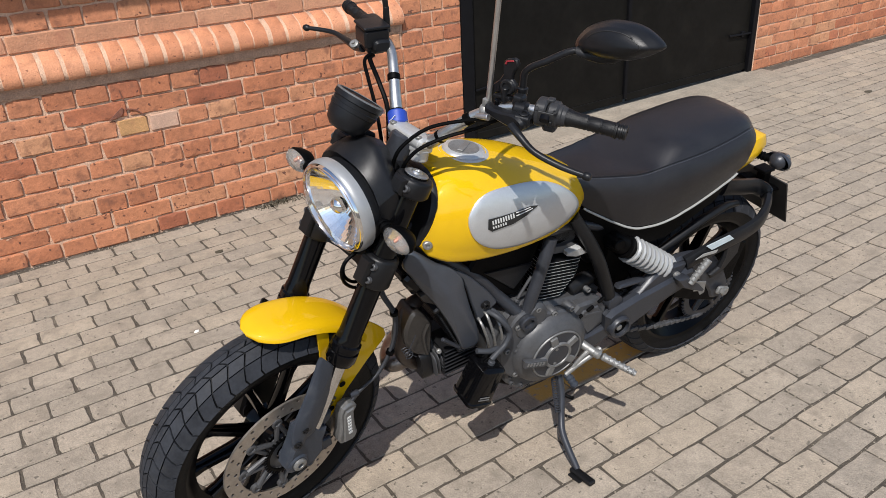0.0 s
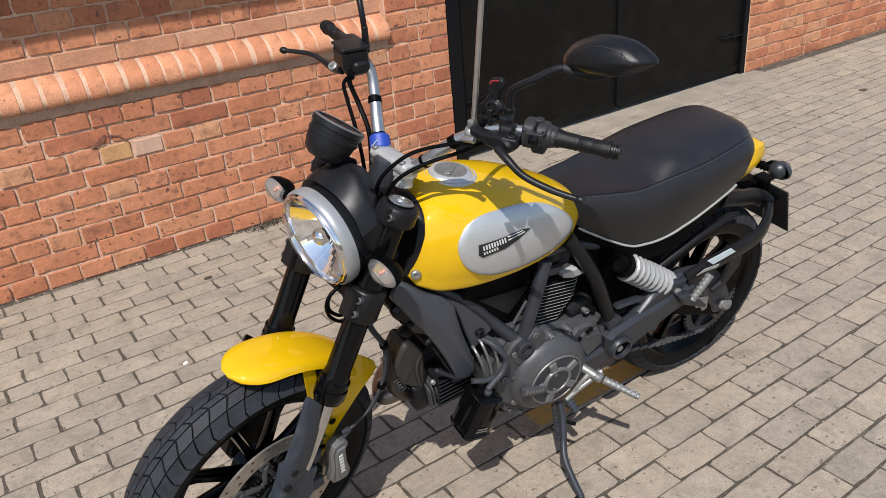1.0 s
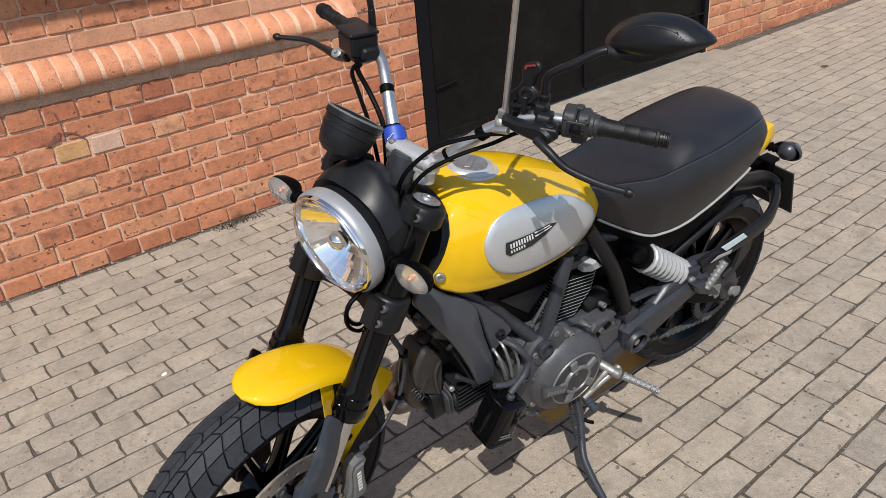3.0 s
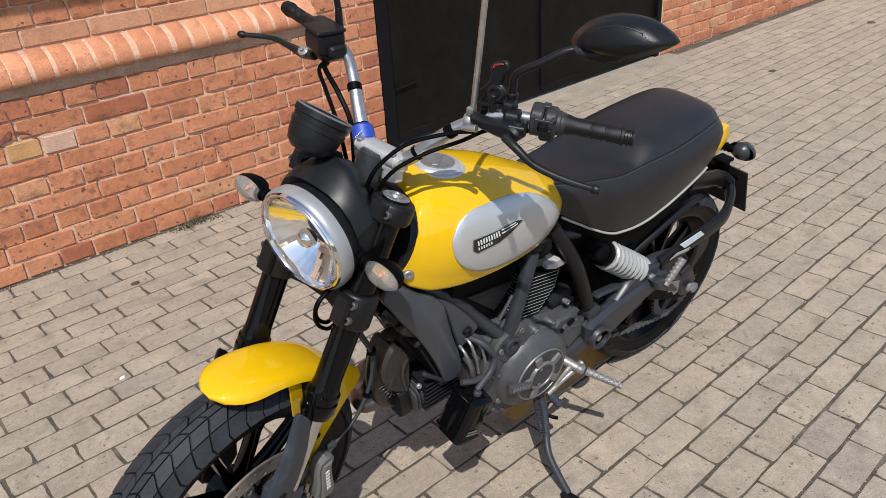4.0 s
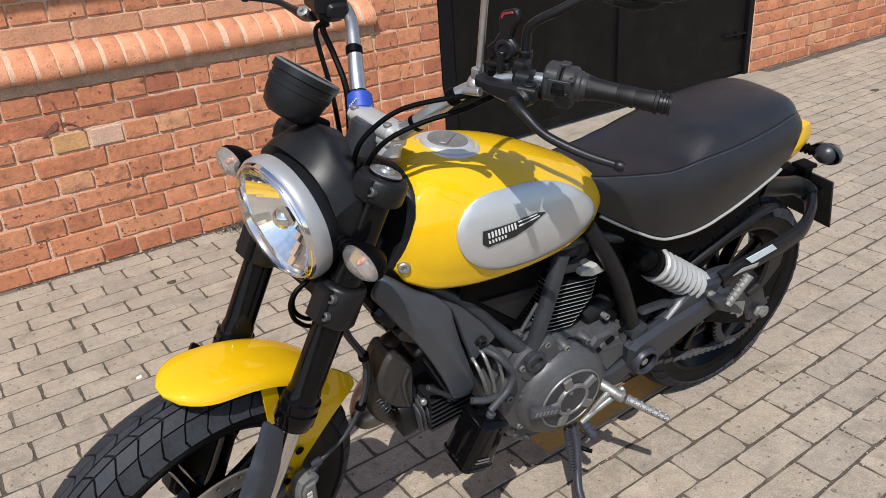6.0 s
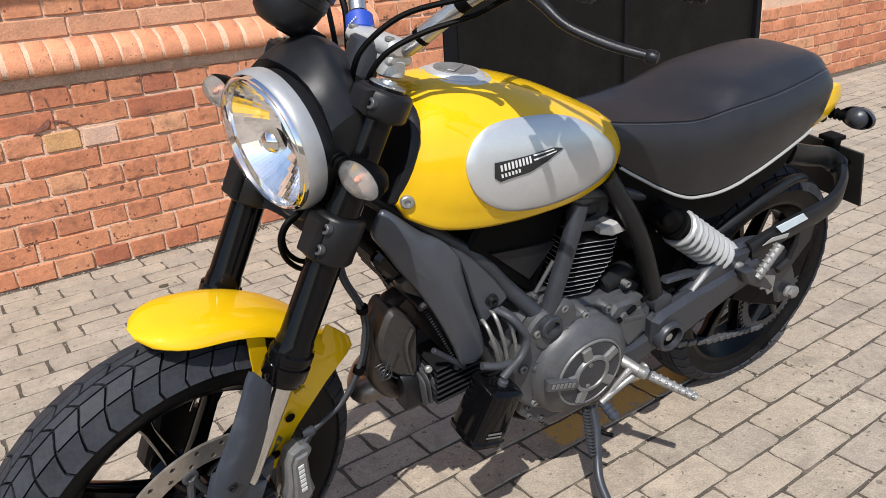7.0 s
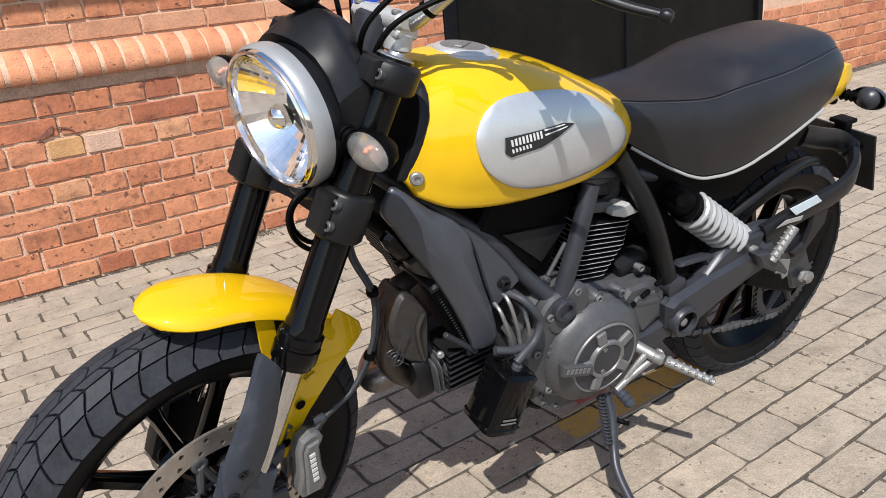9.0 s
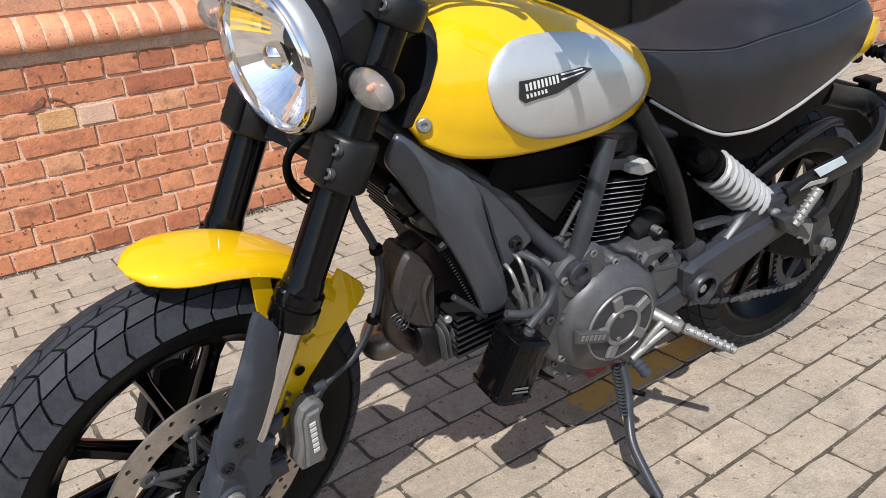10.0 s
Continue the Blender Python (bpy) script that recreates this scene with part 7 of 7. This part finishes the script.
def lay_wall(parent, x0, x1, courses, first=0, y=WALL_Y, z0=0.0, runs=()):
    """English bond: rows of stretchers and of headers in turn, cut at the ends."""
    for c in range(courses):
        heads = (c + first) % 2 == 0
        step, kinds, rough_kinds = (HEAD, headers, rough_headers) if heads else (STRETCH, stretchers, rough_stretchers)
        full = step
        x = x0 - (HEAD / 2 if not heads else 0) - rb.uniform(0, 0.02)
        if c < len(runs):
            x, step = runs[c]
            x -= math.ceil((x - x0) / step) * step
        while x < x1 - 0.03:
            a, b = max(x, x0), min(x + step, x1)
            if b - a > 0.04:
                mid = (a + b) / 2
                spalled = rb.random() < (0.45 if mid > -0.55 and z0 + c * COURSE < 0.60 and x1 < 0.5 else 0.14)
                me = rb.choice(rough_kinds if spalled else kinds)
                if runs and c == 6 and -1.13 < mid < -0.85:
                    me = pale_header if mid > -0.99 else ochre_header
                ob = piece("brick", me, parent, (mid, y + rb.uniform(-0.003, 0.003), z0 + (c + 0.5) * COURSE + rb.uniform(-0.002, 0.002)), (rb.uniform(-0.6, 0.6), rb.uniform(-0.5, 0.5), rb.uniform(-0.6, 0.6)))
                ob.scale = ((b - a - JOINT) / (full - JOINT), 1, 1)
            x += step


lay_wall(wall_west, -2.5, SILL_X, 9, 0, runs=RUNS)
lay_wall(wall_pier, SILL_X, DOOR_L, 15, 0)
lay_wall(wall_east, DOOR_R, 7.4, 7, 1)
# curved dark scuffs across three bricks
for k, ol in enumerate(([(-1.156, 0.581), (-1.129, 0.602), (-1.089, 0.6305), (-1.085, 0.615), (-1.100, 0.5935), (-1.126, 0.587)], [(-1.073, 0.6215), (-1.047, 0.6165), (-1.021, 0.603), (-0.999, 0.577), (-1.001, 0.574), (-1.024, 0.5985), (-1.049, 0.6115), (-1.073, 0.6155)], [(-1.085, 0.707), (-1.081, 0.707), (-1.077, 0.688), (-1.071, 0.664), (-1.077, 0.664), (-1.083, 0.688)])):
    part("scuff_mark", Geo().slab(smooth_line(ol, 2), WALL_Y - 0.0042, WALL_Y + 0.002, 0.0004), SCUFF, wall_west, "dark curved scuff on the bricks")
# moulded sill bricks with a rounded nose
sill = tagged(new("sill_course"), "sloping sill of rounded moulded bricks with pale joints", "brick sill", kind="structure")
bed = Geo().slab([(0.066, 0.9125), (0.038, 0.9005), (0.009, 0.8855), (-0.016, 0.867), (-0.0315, 0.846), (-0.0382, 0.823), (-0.0365, 0.806), (-0.028, 0.794), (-0.004, 0.791), (0.066, 0.791)], -9, SILL_X, 0.002, Matrix(((0, 1, 0, 0), (1, 0, 0, WALL_Y), (0, 0, 1, 0), (0, 0, 0, 1))))
part("mortar_bed", bed, MORTAR, sill)
# smeared mortar fillet under the sill, its colour darkened for the sill's shade
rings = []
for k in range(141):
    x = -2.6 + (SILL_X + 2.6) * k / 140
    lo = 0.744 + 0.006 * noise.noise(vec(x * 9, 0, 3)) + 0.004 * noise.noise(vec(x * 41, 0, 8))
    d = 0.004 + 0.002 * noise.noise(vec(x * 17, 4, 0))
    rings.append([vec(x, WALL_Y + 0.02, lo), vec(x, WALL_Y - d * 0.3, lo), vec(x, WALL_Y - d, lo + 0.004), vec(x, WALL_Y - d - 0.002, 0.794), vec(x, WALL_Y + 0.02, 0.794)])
part("mortar_fillet", Geo().rings(rings), FILLETSHADE, sill, "mortar fillet darkened in colour for the sill's shade")
SP = 0.0825
prof = [(0.07, 0.915), (0.04, 0.903), (0.01, 0.888), (-0.018, 0.869), (-0.034, 0.847), (-0.041, 0.823), (-0.039, 0.804), (-0.030, 0.791), (-0.005, 0.787), (0.07, 0.789)]
nose = []
for k in range(4):
    rr = random.Random(90 + k)
    gg = Geo()
    w = SP / 2 - 0.0044
    rings = []
    for u, s in ((-w, 0.006), (-w + 0.005, 0), (w - 0.005, 0), (w, 0.006)):
        rings.append([vec(u + rr.uniform(-0.0008, 0.0008), p + s * (1 if p < 0 else 0) + rr.uniform(-0.0008, 0.0008), q - s * (0.7 if q > 0.81 else -0.5)) for p, q in prof])
    gg.rings(rings)
    me = bpy.data.meshes.new("sill_brick")
    me.from_pydata(gg.v, [], [f[::-1] for f in gg.f])
    me.materials.append(SILLBRICK)
    me.polygons.foreach_set("use_smooth", [True] * len(me.polygons))
    me.set_sharp_from_angle(angle=radians(40))
    nose.append(me)
x = SILL_X - SP / 2 - 0.003
while x > -2.5:
    piece("sill_brick", rb.choice(nose), sill, (x, WALL_Y, rb.uniform(-0.001, 0.001)), (0, rb.uniform(-0.6, 0.6), rb.uniform(-0.8, 0.8)))
    x -= SP
# courses above the sill
x = SILL_X - 0.119
while x > -2.5:
    piece("brick", rb.choice(pale), wall_upper, (x, WALL_Y + 0.05 + rb.uniform(-0.002, 0.002), 0.951), (0, rb.uniform(-0.5, 0.5), 0))
    x -= 0.2645
for row in range(3):
    x = SILL_X - 0.07 - 0.07 * (row % 2)
    while x > -2.5:
        piece("brick", rb.choice(shade_head), wall_upper, (x, WALL_Y + 0.05 + rb.uniform(-0.003, 0.003), 1.030 + 0.0835 * row), (0, rb.uniform(-0.6, 0.6), 0))
        x -= 0.138

# ---- pavers ----
PL, PW = 0.1985, 0.1001


def paver_mesh(k, cut=1.0):
    rnd = random.Random(200 + k)
    L, W, b = PL - 0.0052, PW - 0.0058, 0.0025
    off = vec(rnd.uniform(0, 50), rnd.uniform(0, 50), 0)
    verts, faces = [], []
    ring = []
    for u, w in ((-1, -1), (-0.8, -1), (-0.4, -1), (0, -1), (0.4, -1), (0.8, -1), (1, -1), (1, -0.5), (1, 0), (1, 0.5), (1, 1), (0.8, 1), (0.4, 1), (0, 1), (-0.4, 1), (-0.8, 1), (-1, 1), (-1, 0.5), (-1, 0), (-1, -0.5)):
        round_ = 0.0016 if abs(u) == 1 and abs(w) == 1 else 0
        ring.append((u * (L / 2 - round_) + 0.0042 * noise.noise(vec(u * 7, w * 5, 1) + off), w * (W / 2 - round_) + 0.0042 * noise.noise(vec(u * 7, w * 5, 7) + off)))
    n = len(ring)
    for s, z in ((1.0, -0.05), (1.0, -0.005), (0.0, 0.0)):
        for x, y in ring:
            d = b if s == 0 else 0
            h = 0.0015 * noise.noise(vec(x * 20, y * 20, 3) + off) if s == 0 else 0
            verts.append((x - math.copysign(d, x) * (abs(x) > L * 0.46), y - math.copysign(d, y) * (abs(y) > W * 0.4), z + h))
    for r in range(2):
        faces += [[r * n + i, r * n + (i + 1) % n, (r + 1) * n + (i + 1) % n, (r + 1) * n + i] for i in range(n)]
    faces.append([2 * n + i for i in range(n)])
    return verts, faces


paver_kinds = []
for k in range(14):
    pv, pf = paver_mesh(k)
    me = bpy.data.meshes.new("paver")
    me.from_pydata(pv, [], pf)
    me.materials.append(PAVER)
    me.polygons.foreach_set("use_smooth", [True] * len(me.polygons))
    me.set_sharp_from_angle(angle=radians(50))
    paver_kinds.append((me, pv, pf))


def road_paint(m):
    """A worn yellow line and a red corner painted over the pavers, placed in the world."""
    n, t = m.node_tree.nodes, m.node_tree.links
    geo, sep, nz = n.new("ShaderNodeNewGeometry"), n.new("ShaderNodeSeparateXYZ"), n.new("ShaderNodeTexNoise")
    t.new(geo.outputs["Position"], sep.inputs[0])
    nz.inputs["Scale"].default_value, nz.inputs["Detail"].default_value = 45.0, 6
    t.new(geo.outputs["Position"], nz.inputs["Vector"])

    def op(kind, a, b=0.0):
        k = n.new("ShaderNodeMath")
        k.operation = kind
        for q, v in zip(k.inputs, (a, b)):
            if isinstance(v, float):
                q.default_value = v
            else:
                t.new(v, q)
        return k.outputs[0]

    def within(axis, lo, hi):
        d = op("SUBTRACT", (hi - lo) / 2, op("ABSOLUTE", op("SUBTRACT", sep.outputs[axis], (hi + lo) / 2)))
        return op("MULTIPLY", d, 90.0)

    worn = op("MULTIPLY", op("SUBTRACT", nz.outputs[0], 0.34), 9.0)
    bsdf = n["Principled BSDF"]
    col = bsdf.inputs["Base Color"].links[0].from_socket
    for paint, x0, x1, y0, y1 in (((0.45, 0.27, 0.055, 1), -0.44, 0.06, -0.030, 0.068), ((0.36, 0.045, 0.035, 1), -0.335, -0.225, 0.072, 0.17)):
        f = op("MINIMUM", op("MINIMUM", within(0, x0, x1), within(1, y0, y1)), worn)
        f = op("MINIMUM", op("MAXIMUM", f, 0.0), 0.9)
        mx = n.new("ShaderNodeMix")
        mx.data_type = "RGBA"
        t.new(f, mx.inputs[0])
        t.new(col, mx.inputs[6])
        mx.inputs[7].default_value = paint
        col = mx.outputs[2]
    t.new(col, bsdf.inputs["Base Color"])
    return m


PAINTED = road_paint(PAVER.copy())
painted = []
for me, pv, pf in paver_kinds:
    me = me.copy()
    me.materials.clear()
    me.materials.append(PAINTED)
    painted.append(me)
PROT = radians(0.45)
pc, ps = math.cos(PROT), math.sin(PROT)
# the bond wanders: where the cross joints of each row fall, in lengths of a paver
BOND = dict(zip(range(-21, 6), (0.98, 0.43, 0.83, 0.28, 0.73, 0.21, 0.565, 0.12, 0.60, 0.15, 0.65, 0.20, 0.72, 0.30, 0.80, 0.40, 0.95, 0.54, 0.02, 0.50, 0.90, 0.40, 0.90, 0.25, 0.60, 0.29, 0.64)))


def bond(j):
    return BOND[j] if j in BOND else 0.5 * (j % 2) + 0.2 + 0.12 * math.sin(j * 1.7)


FV, FF = [], []
for j in range(-52, 12):
    for i in range(-26, 64):
        u, w = (i + 0.5 + bond(j)) * PL + 0.06, (j + 0.5) * PW + 0.013
        x, y = -1.2 + u * pc - w * ps, 1.143 + u * ps + w * pc
        if y > WALL_Y - 0.045 or (DOOR_L - 0.1 < x < DOOR_R + 0.1 and j > 6):
            continue
        tilt = (rb.uniform(-0.5, 0.5), rb.uniform(-0.3, 0.3), math.degrees(PROT) + rb.uniform(-1.1, 1.1))
        place = (x + rb.uniform(-0.0015, 0.0015), y + rb.uniform(-0.0015, 0.0015), rb.uniform(-0.0004, 0.0018))
        me, pv, pf = rb.choice(paver_kinds)
        if -0.60 < x < 0.2 and -0.15 < y < 0.26:
            me = rb.choice(painted)
        if -1.95 < x < 0.85 and -0.85 < y < 1.2:
            piece("paver", me, pavement, place, tilt)
        else:
            mm = pose(*place, *tilt)
            k = len(FV)
            FV += [tuple(mm @ Vector(p)) for p in pv]
            FF += [[a + k for a in f] for f in pf]
me = bpy.data.meshes.new("far_pavers")
me.from_pydata(FV, [], FF)
FARP = ramp_by_object(mat("paver_far", (0.245, 0.21, 0.168), 0.9, 0, 0.22, 9, 0.6, 150, stain=((0.165, 0.138, 0.108), 0.65, 12), pits=((0.10, 0.084, 0.065), 60), grit=0.16, gscale=260, bdist=0.004), [
    (0.0, (0.258, 0.217, 0.170)), (0.2, (0.278, 0.233, 0.182)), (0.45, (0.268, 0.222, 0.171)), (0.7, (0.248, 0.209, 0.165)), (0.88, (0.290, 0.240, 0.183))])
isl = FARP.node_tree.nodes.new("ShaderNodeNewGeometry")
for k in FARP.node_tree.nodes:
    if k.type == "VALTORGB":
        FARP.node_tree.links.new(isl.outputs["Random Per Island"], k.inputs[0])
me.materials.append(FARP)
far = new("far_pavers", me)
far.parent = pavement
tagged(far, kind="stuff")

# sand and small grit swept into the joints and along the wall
rg = random.Random(77)
GV, GF = [], []


def pebble(x, y, z, r):
    k = len(GV)
    q = [rg.uniform(0.6, 1.3) * r for _ in range(6)]
    GV.extend([(x + q[0], y, z), (x, y + q[1], z), (x - q[2], y, z), (x, y - q[3], z), (x + 0.2 * r, y, z + 0.7 * q[4]), (x, y, z - 0.7 * q[5])])
    GF.extend([[k + a, k + (a + 1) % 4, k + 4] for a in range(4)] + [[k + (a + 1) % 4, k + a, k + 5] for a in range(4)])


for _ in range(9000):
    j, u = rg.randint(-20, 8), rg.uniform(-1.0, 5.0)
    w = j * PW + 0.013 + rg.gauss(0, 0.004)
    if rg.random() < 0.3:
        u = (round(u / PL) + bond(j)) * PL + 0.06 + rg.gauss(0, 0.004)
        w = (j + rg.random()) * PW + 0.013
    x, y = -1.2 + u * pc - w * ps, 1.143 + u * ps + w * pc
    if noise.noise(vec(x * 2.1, y * 2.1, 5)) + 0.5 * noise.noise(vec(x * 9, y * 9, 1)) > rg.uniform(-0.35, 0.3):
        pebble(x, y, -0.0005, rg.choice((0.0014, 0.0018, 0.0024, 0.0034)))
for _ in range(700):
    x = rg.uniform(-2.2, 0.74)
    pebble(x, WALL_Y - 0.004 - abs(rg.gauss(0, 0.022)), rg.uniform(-0.002, 0.004), rg.choice((0.0015, 0.002, 0.003, 0.004)))
me = bpy.data.meshes.new("joint_grit")
me.from_pydata(GV, [], GF)
me.materials.append(CONCRETE)
tagged(new("joint_grit", me), "pale sand and grit in the joints of the pavers", "grit", kind="stuff")
